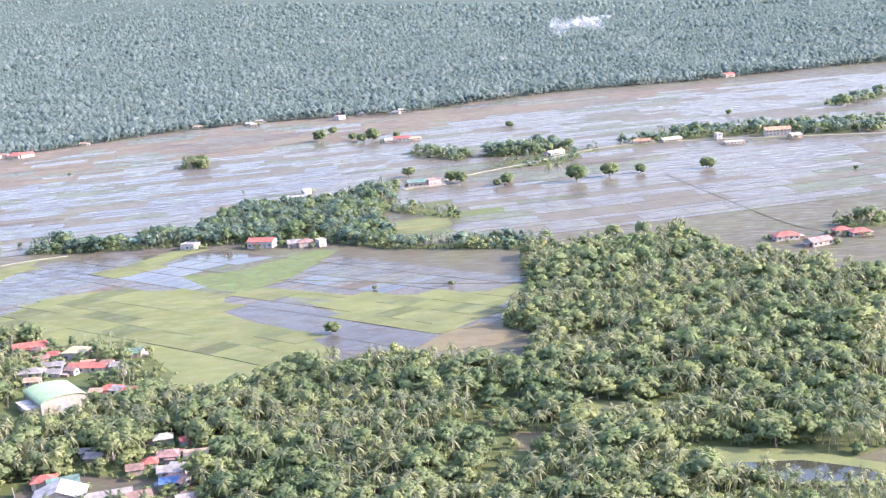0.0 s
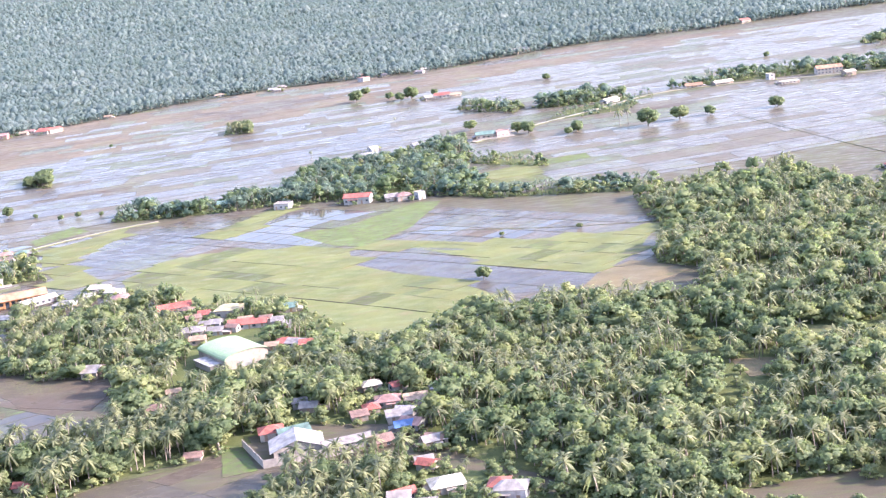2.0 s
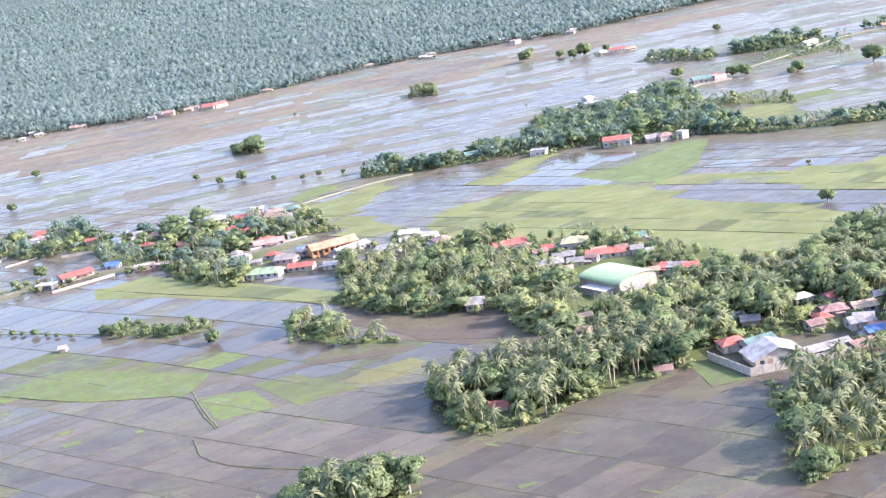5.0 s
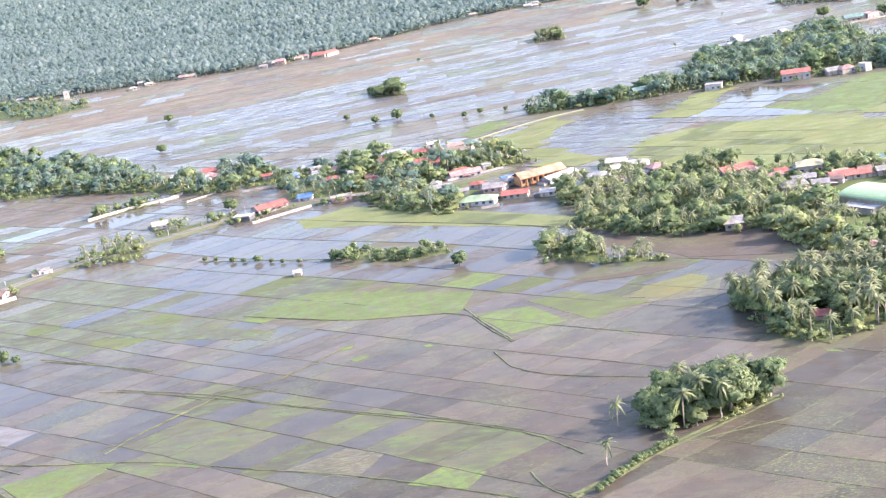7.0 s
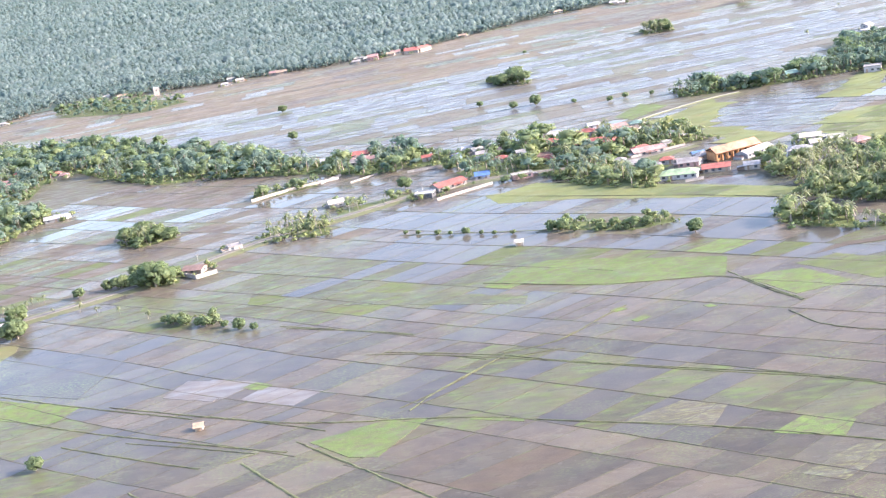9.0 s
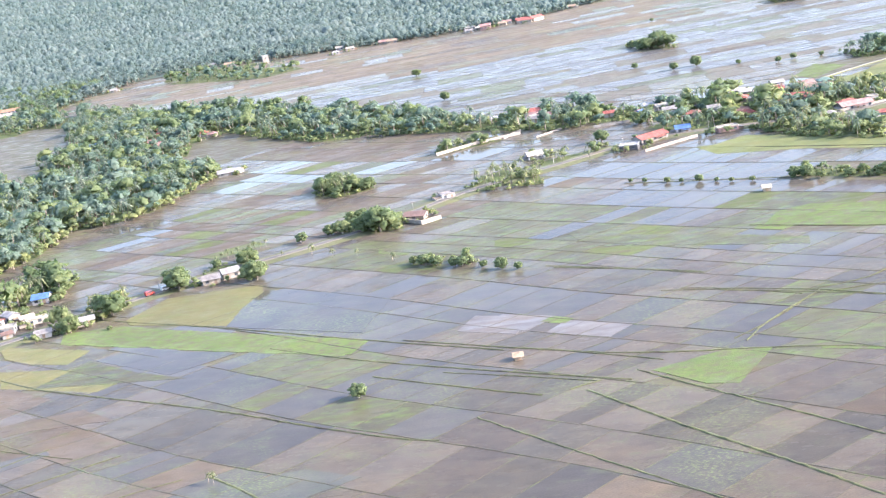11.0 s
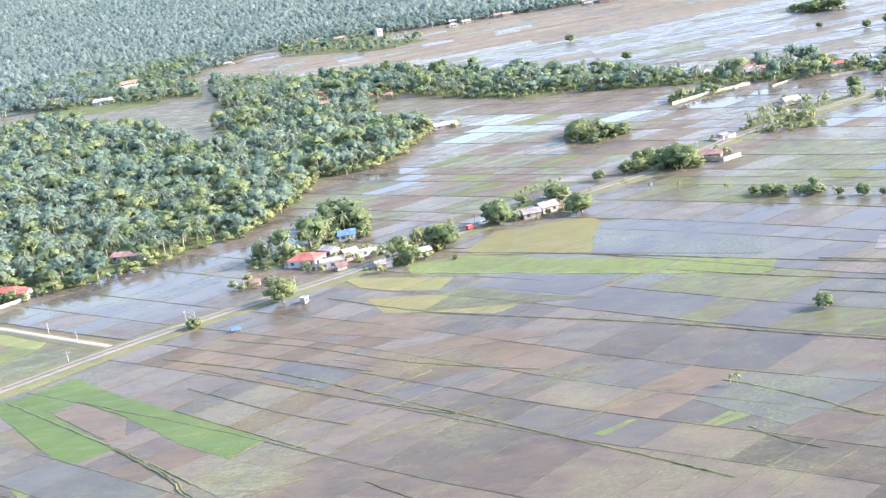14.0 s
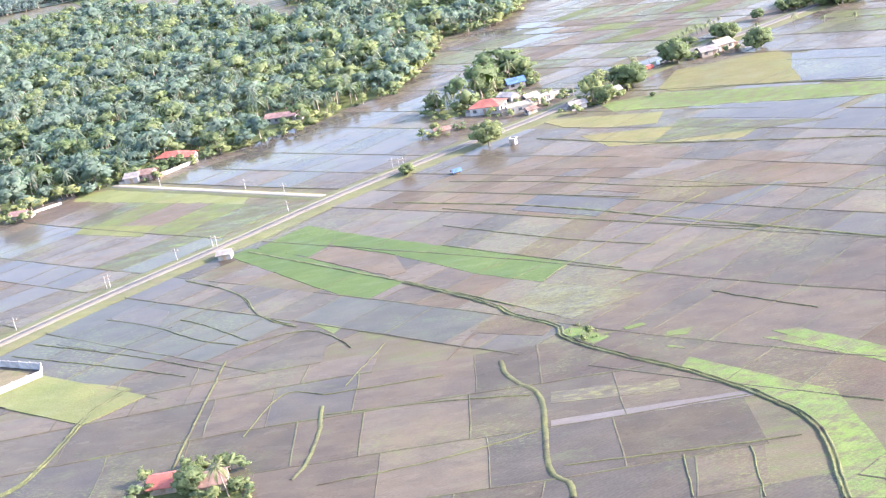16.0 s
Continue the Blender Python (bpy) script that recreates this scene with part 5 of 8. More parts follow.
BLOCKS += [(4, 3, 'water', [(-445.2, 585.5), (-359.6, 542.4), (-346.5, 487.7), (-422.2, 522.2)]), (3, 3, 'brown', [(-267.2, 441), (-217.8, 435.2), (-207.2, 417.1), (-235.8, 413.3)])]
PATCHES = []
PATCHES += [('meadow', [(-245, 588.8), (-236.1, 607.7), (-218.4, 627.8), (-175.4, 620.2), (-144.4, 601.1), (-140.6, 572.1), (-112.3, 539.2), (-89.7, 512.9), (-78.4, 494.6), (-99.6, 469.7), (-132.2, 452.3), (-166.8, 501), (-235.9, 565.1)])]
PATCHES += [('meadow', [(-145.1, 604.6), (-125.8, 613), (-80.5, 584.9), (-11.1, 579.8), (-22.3, 541.1), (-63.2, 560.4), (-111.5, 590.7)])]
PATCHES += [('lagoon', [(-141.1, 574.2), (-121.6, 590), (-75.2, 539.8), (-39.2, 514.3), (-48.8, 496.2), (-76.6, 496.6), (-112.8, 542)])]
PATCHES += [('meadow', [(-111, 587.4), (-63.1, 558.4), (-24.5, 537.1), (-39.3, 516), (-75.4, 541.6)]), ('dry', [(-41.3, 513.1), (-26.5, 528.6), (-6.5, 505.5), (-21.2, 492.7), (-52.3, 487)])]
PATCHES += [('bright', [(-177.5, 650.6), (-150.5, 655.8), (-117.4, 697.9), (-105, 694.1), (-118.8, 634.6), (-137.3, 604.8), (-152.5, 614.3)])]
PATCHES += [('meadow', [(-227.2, 664.2), (-213.4, 686.8), (-196.1, 725.1), (-183.4, 713.6), (-205.2, 658.2)]), ('rice', [(-700.8, 324.0), (-696.3, 327.7), (-689.8, 323.3), (-676.4, 308.4), (-653.7, 282.8), (-661.4, 275.5), (-668.3, 281.9), (-680.6, 297.6)]), ('rice', [(-694.0, 326.8), (-682.2, 338.5), (-673.0, 328.6), (-674.8, 318.2), (-679.0, 312.1)]), ('rice', [(-673.2, 328.3), (-657.5, 313.5), (-645.6, 302.4), (-617.8, 276.7), (-623.7, 267.6), (-636.7, 278.6), (-645.7, 289.3), (-656.8, 302.0), (-674.1, 318.7)]), ('meadow', [(-730.3, 262.7), (-707.6, 248.7), (-713.7, 240.2), (-735.4, 250.4), (-737.8, 257.2)]), ('dry', [(-743, 272.2), (-732.1, 266.3), (-738.3, 258.8)])]
PATCHES += [('bright', [(-600.1, 219.2), (-580.2, 197.6), (-578.6, 183.7), (-578.3, 176.5), (-581.6, 164.4), (-585.9, 165.8), (-584.5, 185.9), (-591.6, 202.5), (-602, 215.7)])]
PATCHES += [('meadow', [(-767.3, 418.9), (-755.4, 416.5), (-704.5, 377.2), (-705.1, 371), (-766.8, 410.6)]), ('meadow', [(-753.9, 378.2), (-728.6, 364.9), (-731.5, 356.6), (-755.4, 371.8)]), ('bright', [(-586.9, 221.9), (-570.5, 204.9), (-569.4, 209), (-580.3, 221)]), ('bright', [(-602.4, 231.4), (-597.5, 231.8), (-599.2, 228.9), (-602.7, 229.6)]), ('bright', [(-622.1, 239.5), (-619.4, 241.1), (-612.5, 233.9), (-615.8, 231.4)]), ('dryweed', [(-628, 259.9), (-622, 265.1), (-604.2, 252.2), (-620.2, 245.7)]), ('dryweed', [(-624.4, 214.3), (-603.1, 211.5), (-603.2, 207.1), (-624.6, 209.9)])]
PATCHES += [('pale', [(-624.9, 203.6), (-592.4, 202.8), (-592.4, 200.7), (-625, 201)]), ('bright', [(-673.6, 268.5), (-665.6, 261.8), (-667.1, 258.8)]), ('dryweed', [(-607.9, 379.7), (-563.2, 358.1), (-569.9, 345.9), (-594.6, 358.3)]), ('bright', [(-600.6, 410.3), (-580.8, 409.3), (-494.7, 359.4), (-500.1, 350.1), (-597.1, 398.1)]), ('hay', [(-581.5, 416.2), (-578.1, 409.5), (-543.3, 394.1), (-539.1, 402.4), (-539.4, 413.1), (-538.3, 426.7), (-540.9, 437.6), (-557.3, 437.0), (-573.4, 436.5)]), ('bright', [(-547.2, 257), (-539.9, 262.1), (-538.2, 261.6), (-545.5, 255.1)])]
PATCHES += [('bright', [(-525.9, 255.1), (-520.1, 260), (-514.7, 257.5), (-523.8, 253.1)]), ('pale', [(-465.3, 370.7), (-449.8, 364), (-453.1, 349.3), (-469.7, 358.5)]), ('pale', [(-466.5, 360.7), (-457.4, 368.5), (-442.5, 360.5), (-450.7, 350.3)]), ('pale', [(-445.4, 347.1), (-440.2, 356), (-421.9, 345.8), (-428.8, 337.1)]), ('bright', [(-447, 357.4), (-443.2, 360.8), (-437.9, 356.5), (-440.2, 353.1)]), ('hay', [(-619.7, 404.5), (-583.6, 387.3), (-587, 375.8), (-600, 381), (-612, 390)]), ('hay', [(-608.3, 377.3), (-583, 370.3), (-560.7, 356), (-568.2, 346.8), (-601.5, 360.7)])]
PATCHES += [('bright', [(-505, 465.7), (-491.2, 458.3), (-493.3, 450.5), (-504, 457.6)]), ('bright', [(-584, 410.1), (-494.1, 361.3), (-498.1, 350.6), (-588.2, 395.1)]), ('bright', [(-377.8, 425.3), (-344.5, 405.8), (-308.9, 397.5), (-305.8, 417.6), (-360.4, 444.4), (-371.6, 440.2)]), ('bright', [(-305, 393.7), (-287.6, 394), (-277.2, 375.4), (-293.4, 370.2)]), ('bright', [(-381.3, 311.7), (-368.3, 305.6), (-368.1, 303.5), (-381.1, 309.5)])]
PATCHES += [('bright', [(-420.2, 309.2), (-403.3, 316.7), (-391.5, 314.3), (-401.7, 294.3), (-408.9, 296.6)]), ('bright', [(-315.4, 277.8), (-307.5, 285.3), (-297.9, 279.3), (-301.8, 271.6)]), ('dryweed', [(-313.6, 256.1), (-298.8, 267.7), (-292.4, 264.2), (-306.3, 250.8)])]
PATCHES += [('meadow', [(-385.6, 562.5), (-349.7, 558.7), (-283.4, 501.5), (-262.8, 487), (-268.1, 477.3), (-346.8, 529), (-379.3, 543)])]
PATCHES += [('sprout', [(-438.8, 448.4), (-367.3, 406.7), (-368.4, 398), (-430.7, 428.6)]), ('dryweed', [(-346.4, 294.8), (-332, 303.2), (-321.8, 297.7), (-327.3, 285)]), ('dryweed', [(-252.8, 388.2), (-231, 394.3), (-235, 378.3), (-257.3, 381.8)]), ('sprout', [(-508.6, 472.9), (-464, 461.1), (-462.7, 440.9), (-499.4, 455.2)]), ('meadow', [(-275, 668.1), (-292.5, 645.1), (-304.5, 676.6), (-273.7, 688.5)]), ('bright', [(-322.9, 704.8), (-308.2, 734.9), (-294, 716.9), (-315.1, 691.7)]), ('bright', [(-161.5, 366.1), (-154.6, 362.8), (-147.6, 344), (-156.8, 341.4)])]
PATCHES += [('meadow', [(-87.2, 287.7), (-80.9, 293.3), (-68.1, 301.1), (-57.7, 295.5), (-58.6, 292.5), (-69.2, 294.7), (-81.4, 285.8)])]
PATCHES += [('pond', [(-82.5, 286.2), (-69.2, 294.4), (-58.6, 292.5), (-62.4, 279.7)])]
PATCHES += [('meadow', [(32.6, 371.1), (42.5, 374.2), (67.8, 367.2), (87.3, 354.2), (82.9, 336.6), (46.3, 346.7), (32.8, 357.7)])]
PATCHES += [('pond', [(48.2, 359.8), (66.3, 359.4), (82.3, 350.7), (84.3, 342.3), (60.4, 343.6), (47.1, 352.3)]), ('dry', [(-12.9, 395), (3.1, 392.5), (4.4, 379), (-10.3, 377.4)]), ('meadow', [(4.1, 426.9), (23.3, 417.7), (18.7, 400.3), (5.2, 404.1)]), ('meadow', [(-45.4, 451.4), (-33.5, 447.3), (-34.8, 436.8), (-43.4, 438.4)]), ('meadow', [(-85.1, 762), (-54, 777.8), (-48.8, 741.1), (-72.3, 724.6)]), ('lagoon', [(-313.1, 533.4), (-274.9, 519.7), (-268.6, 499.4), (-290.2, 499.5)])]
PATCHES += [('meadow', [(-364.4, 572.5), (-312.8, 531.4), (-272.7, 497.7), (-271.1, 481.3), (-309.3, 510.1), (-385.2, 556.6)]), ('bright', [(-196.9, 326), (-192.2, 322.7), (-191.5, 320.9), (-196.1, 324.2)]), ('bright', [(-197.3, 314.1), (-191.4, 308.6), (-190.7, 307), (-196.6, 312.4)]), ('bright', [(-208.6, 295.2), (-204.4, 296.9), (-203.6, 295.3), (-207.8, 293.7)]), ('bright', [(-216.5, 324.8), (-212.8, 322.4), (-212, 320.6), (-215.7, 322.9)]), ('bright', [(-181.8, 285.1), (-177.4, 281.9), (-176.9, 280.5), (-181.2, 283.7)]), ('bright', [(-318.7, 371.6), (-316.5, 372), (-314.9, 369.6), (-317.1, 369.2)])]
PATCHES += [('bright', [(-338.9, 367.8), (-334.8, 370.9), (-333.1, 368.5), (-337.2, 365.5)]), ('bright', [(-344.1, 379.5), (-340.9, 381.3), (-339.1, 378.8), (-342.3, 377)]), ('bright', [(-263.9, 361.1), (-259.4, 355.1), (-258.2, 352.9), (-262.7, 358.8)]), ('bright', [(-609.9, 236.7), (-606.1, 237.5), (-605.6, 236.1), (-609.4, 235.4)]), ('bright', [(-603.4, 225.9), (-600.7, 224), (-600.3, 222.8), (-603, 224.7)])]
PATCHES += [('bright', [(-584.9, 224.1), (-580, 223.4), (-567.4, 208.5), (-560.6, 198.6), (-556.7, 191.2), (-559, 182.7), (-563.6, 193.6), (-571.5, 206.3), (-579.2, 215.9)])]
PATCHES += [('rice', [(-564.8, 188.3), (-556.5, 192.1), (-556.1, 183.6), (-558.8, 174.2), (-564.5, 176)])]
PATCHES += [('brown', [(-678.4, 311.0), (-672.9, 316.8), (-656.7, 300.8), (-653.4, 288.8), (-657.2, 287.8)])]
PATCHES += [('water', [(-595.7, 294.1), (-567.5, 306.6), (-565.2, 303.3), (-587.5, 286.1)])]
PATCHES += [('water', [(-629.1, 320.6), (-621.8, 328.9), (-601.5, 313.1), (-609.6, 303.8)])]
PATCHES += [('grey', [(-733.1, 282.1), (-722.7, 292.5), (-705.7, 279.8), (-718.3, 271.0)])]
PATCHES += [('water', [(-723.5, 292.8), (-718.3, 299.3), (-708.8, 290.6), (-709.5, 282.1)])]
PATCHES += [('brown', [(-643.1, 235.2), (-637.2, 246.2), (-624.8, 239.4), (-621.3, 244.8), (-631.0, 252.7), (-636.7, 250.3)])]
PATCHES += [('dryweed', [(-630.4, 257.9), (-623.7, 266.9), (-605.2, 253.6), (-619.1, 245.2)])]
PATCHES += [('brown', [(-597.3, 314.7), (-577.8, 322.1), (-555.2, 322.1), (-566.8, 333.1), (-592.9, 327.6), (-610.1, 325.3)])]
PATCHES += [('brown', [(-622.0, 352.0), (-598.0, 359.7), (-580.5, 345.4), (-590.9, 333.4)])]
PATCHES += [('grey', [(-526.5, 268.6), (-497.0, 275.1), (-483.4, 267.3), (-510.0, 249.1)])]
PATCHES += [('water', [(-541.9, 412.4), (-538.1, 429.4), (-492.0, 404.7), (-497.5, 368.7), (-542.7, 392.8)])]
PATCHES += [('sprout', [(-580.0, 376.5), (-589.8, 356.6), (-543.3, 348.7), (-561.0, 359.8)])]
PATCHES += [('water', [(-578.0, 375.7), (-567.8, 381.8), (-532.9, 365.6), (-549.3, 353.2)])]
PATCHES += [('meadow', [(-304.7, 668.2), (-286.9, 696.9), (-271.3, 718.2), (-273.1, 679.8), (-281.2, 652.0), (-284.5, 635.5), (-295.6, 636.8)])]
PATCHES += [('lagoon', [(-277.1, 630.6), (-276.8, 662.0), (-256.6, 689.0), (-239.4, 693.6), (-214.0, 668.4), (-225.2, 641.1), (-234.9, 622.6), (-249.1, 603.9), (-262.0, 603.2)])]
PATCHES += [('meadow', [(-287.7, 619.8), (-276.7, 628.0), (-259.1, 600.2), (-267.3, 582.7), (-277.0, 599.5)])]
PATCHES += [('hay', [(-258.9, 388.3), (-253.6, 397.2), (-239.1, 402.8), (-234.7, 398.1), (-237.0, 388.9), (-249.9, 383.5)]), ('green', [(-288.5, 399.1), (-275.2, 403.4), (-253.1, 382.2), (-270.3, 373.3)]), ('brown', [(-265.9, 452.1), (-254.4, 459.1), (-206.7, 439.0), (-210.7, 409.6), (-238.1, 420.8), (-243.2, 429.6)]), ('water', [(-276.7, 404.7), (-269.1, 408.7), (-254.4, 408.0), (-260.9, 398.4), (-268.8, 396.5)]), ('brown', [(-282.9, 405.4), (-272.7, 413.7), (-240.0, 416.6), (-239.1, 410.7), (-255.9, 409.7), (-270.6, 410.0)])]
SMOKE_AT = (35, 2168, 14)
SOUTH_PLAIN = [(-728.6, 196.9), (-740.7, 233.2), (-735.1, 249.5), (-714.1, 240.3), (-707.5, 248.1), (-688.9, 254.2), (-664.9, 248.4), (-642, 234.7), (-633, 231), (-620.7, 236.2), (-602.6, 214.7), (-592.6, 201.8), (-584.9, 188.3), (-585.8, 174), (-588.2, 155.2), (-648.6, 167.2)]
VEHICLES = [(-581.9, 441.8, 'red'), (-576.4, 449.4, 'white'), (-606.0, 413.5, 'white')]

# ---- mesh helpers ----
rng = np.random.default_rng(7)


def mesh_object(name, verts, tris, materials, index=None, parent=None, smooth=False, normals=None):
    """One mesh object out of triangle arrays."""
    verts, tris = np.asarray(verts, np.float32), np.asarray(tris, np.int32)
    me = bpy.data.meshes.new(name)
    me.vertices.add(len(verts))
    me.vertices.foreach_set("co", verts.ravel())
    me.loops.add(tris.size)
    me.loops.foreach_set("vertex_index", tris.ravel())
    me.polygons.add(len(tris))
    me.polygons.foreach_set("loop_start", np.arange(0, tris.size, 3, dtype=np.int32))
    for m in materials:
        me.materials.append(m)
    if index is not None:
        me.polygons.foreach_set("material_index", np.asarray(index, np.int32))
    if smooth:
        me.polygons.foreach_set("use_smooth", np.ones(len(tris), bool))
    me.update(calc_edges=True)
    if normals is not None:
        me.attributes.new("custom_normal", "FLOAT_VECTOR", "POINT").data.foreach_set("vector", np.asarray(normals, np.float32).ravel())
    ob = new(name, me)
    if parent is not None:
        ob.parent = parent
    return ob


def part(name, bm, material, parent, label=""):
    """A bmesh as one mesh under a thing or a part."""
    me = bpy.data.meshes.new(name)
    bmesh.ops.recalc_face_normals(bm, faces=bm.faces)
    bm.to_mesh(me)
    bm.free()
    me.materials.append(material)
    ob = new(name, me)
    ob.parent = parent
    return tagged(ob, label)


def empty(name, m, label, category, group=""):
    ob = new(name)
    ob.matrix_world = m
    return tagged(ob, label, category, group)


def box(bm, x0, x1, y0, y1, z0, z1):
    v = [bm.verts.new((x, y, z)) for z in (z0, z1) for x, y in ((x0, y0), (x1, y0), (x1, y1), (x0, y1))]
    for f in ((3, 2, 1, 0), (4, 5, 6, 7), (0, 1, 5, 4), (1, 2, 6, 5), (2, 3, 7, 6), (3, 0, 4, 7)):
        bm.faces.new([v[i] for i in f])


def boxed(*sizes):
    bm = bmesh.new()
    for s in sizes:
        box(bm, *s)
    return bm


def prism(bm, ring, y0, y1):
    """A closed outline in x and z, drawn out along y."""
    a = [bm.verts.new((x, y0, z)) for x, z in ring]
    b = [bm.verts.new((x, y1, z)) for x, z in ring]
    bm.faces.new(a)
    bm.faces.new(b[::-1])
    for i in range(len(ring)):
        j = (i + 1) % len(ring)
        bm.faces.new((a[j], a[i], b[i], b[j]))


def slab(name, outline, z0, z1, material, parent=None):
    """A flat piece of land with its own edge: outline in x and y, drawn up from z0 to z1."""
    q = np.array(outline)
    if (q[:, 0] * np.roll(q[:, 1], -1) - q[:, 1] * np.roll(q[:, 0], -1)).sum() < 0:
        outline = outline[::-1]
    bm = bmesh.new()
    a = [bm.verts.new((x, y, z0)) for x, y in outline]
    b = [bm.verts.new((x, y, z1)) for x, y in outline]
    bm.faces.new(b)
    for i in range(len(a)):
        j = (i + 1) % len(a)
        bm.faces.new((a[i], a[j], b[j], b[i]))
    bm.normal_update()
    bmesh.ops.triangulate(bm, faces=[f for f in bm.faces if len(f.verts) > 4])
    me = bpy.data.meshes.new(name)
    bm.to_mesh(me)
    bm.free()
    me.materials.append(material)
    ob = new(name, me)
    ob.parent = parent
    return ob


def inside(poly, pts):
    """Which of the points lie in the polygon."""
    x, y = pts[:, 0], pts[:, 1]
    hit = np.zeros(len(pts), bool)
    for (ax, ay), (bx, by) in zip(poly, poly[1:] + poly[:1]):
        cross = (ay > y) != (by > y)
        hit ^= cross & (x < (bx - ax) * (y - ay) / ((by - ay) or 1e-9) + ax)
    return hit


def smooth_line(line, step=4.0, wobble=0.0):
    """A soft line through the corners given."""
    p = np.array(line)
    for _ in range(2):
        q = np.empty((2 * len(p), 2))
        q[0], q[-1] = p[0], p[-1]
        q[1:-1:2], q[2:-1:2] = p[:-1] * 0.75 + p[1:] * 0.25, p[:-1] * 0.25 + p[1:] * 0.75
        p = q
    d = np.r_[0, np.cumsum(np.hypot(*np.diff(p, axis=0).T))]
    s = np.linspace(0, d[-1], max(3, int(d[-1] / step)))
    p = np.c_[np.interp(s, d, p[:, 0]), np.interp(s, d, p[:, 1])]
    return p + rng.normal(0, wobble, p.shape) if wobble else p


def ribbon(line, profile):
    """Vertices and triangles of a strip along a line; profile: (offset across, height) pairs."""
    line = np.asarray(line)
    t = np.gradient(line, axis=0)
    t /= np.maximum(np.hypot(t[:, 0], t[:, 1]), 1e-6)[:, None]
    nrm = np.c_[-t[:, 1], t[:, 0]]
    k, n = len(profile), len(line)
    v = np.concatenate([np.c_[line + nrm * o, np.full(n, h)] for o, h in profile]).reshape(k, n, 3)
    tri = []
    for a in range(k - 1):
        i = np.arange(n - 1)
        p0, p1, q0, q1 = a * n + i, a * n + i + 1, (a + 1) * n + i, (a + 1) * n + i + 1
        tri += [np.c_[p0, q0, p1], np.c_[p1, q0, q1]]
    return v.reshape(-1, 3), np.concatenate(tri)[:, ::-1]


def rise(x, y):
    """The height of the land: flat plain, then a long wooded slope."""
    far = np.maximum(0, np.asarray(y, float) - 1480)
    return 0.020 * far + 0.000028 * np.maximum(0, far - 1200) ** 2


# ---- ground ----
gx = np.r_[np.linspace(-5200, -1300, 18), np.linspace(-1250, 700, 40), np.linspace(760, 4600, 18)]
gy = np.r_[np.linspace(-1500, 0, 8), np.linspace(50, 1450, 29), np.linspace(1500, 5400, 60)]
GX, GY = np.meshgrid(gx, gy)
gv = np.c_[GX.ravel(), GY.ravel(), rise(GX, GY).ravel()]
gi = np.arange(len(gx) * len(gy)).reshape(len(gy), len(gx))
quad = np.stack([gi[:-1, :-1], gi[:-1, 1:], gi[1:, 1:], gi[1:, :-1]], -1).reshape(-1, 4)
ground = mesh_object("ground", gv, np.concatenate([quad[:, [0, 1, 2]], quad[:, [0, 2, 3]]]), [GROUND])
tagged(ground, "flat brown flood plain of wet mud and grass", "ground", kind="structure")

# ---- paddy blocks: staggered cells behind low bunds ----
MIX = {
    "water": (("water", 6), ("mud", 2), ("grey", 1), ("sprout", 1)),
    "mud": (("brown", 2), ("mud", 4), ("dark", 2), ("mud", 2), ("water", 2), ("brown", 2)),
    "brown": (("brown", 6), ("mud", 2), ("sprout", 1)),
    "grey": (("grey", 5), ("water", 2), ("mud", 2)),
    "dark": (("dark", 6), ("mud", 2), ("sprout", 1)),
    "mix": (("mud", 3), ("water", 3), ("sprout", 3), ("green", 1), ("brown", 1)),
    "green": (("green", 4), ("sprout", 4), ("bright", 1), ("mud", 1)),
    "verdant": (("sprout", 4), ("green", 1), ("brown", 3), ("sprout", 2), ("mud", 3), ("green", 1), ("grey", 2), ("water", 2)),
    "tan": (("silt", 4), ("brown", 2), ("tanflat", 5), ("sprout", 2), ("flood", 2), ("tanflat", 2), ("silt", 3)),
    "blue": (("flood", 2), ("sheet", 6), ("sprout", 1), ("sheet", 3), ("silt", 2), ("sheet", 2), ("brown", 1), ("sheet", 2), ("flood", 2)),
    "flood": (("brown", 2), ("silt", 4), ("sprout", 2), ("flood", 4), ("silt", 1), ("flood", 5), ("silt", 1), ("flood", 2), ("sprout", 2), ("silt", 3), ("green", 1)),
}


ROADPTS = np.concatenate([smooth_line(q, 5.0) for q in (MAIN_ROAD, SIDE_ROAD, VILLAGE_LANE, FAR_ROAD)])

# the near plain: long rows of paddies on one grid, the rows running away from the road
def grid(x, y, row, cross):
    a, c = radians(row), radians(cross)
    return np.array((x, y)), np.array((math.cos(a), math.sin(a))), np.array((math.cos(c), math.sin(c)))


NEAR_GRID, FAR_GRID, SOUTH_GRID = grid(-560.0, 330.0, -37.0, 42.0), grid(-560.0, 900.0, 17.0, 98.0), grid(-650.0, 200.0, 1.3, 88.0)
FAR_PLAIN = [(-820, 1000), (-720, 930), (-640, 830), (-560, 800), (-430, 720), (-300, 705), (-200, 725), (-20, 645), (30, 660), (120, 660), (180, 560), (320, 640), (420, 1300), (390, 1555)] + FOREST_EDGE[1:18]
PLAIN = [(-900, 440), (-640, 900), (-300, 700), (-200, 720), (-20, 640), (20, 560), (-80, 470), (-200, 560), (-255, 470), (-215, 420), (-140, 345), (-120, 260), (-300, 150), (-820, 120)]
WOOD_POLYS = [row[4] for row in WOODS]
MEADOWS = [outline for kind, outline in PATCHES if kind == "meadow"]
GROWN = [outline for kind, outline in PATCHES if kind in ("meadow", "bright", "rice", "hay")]


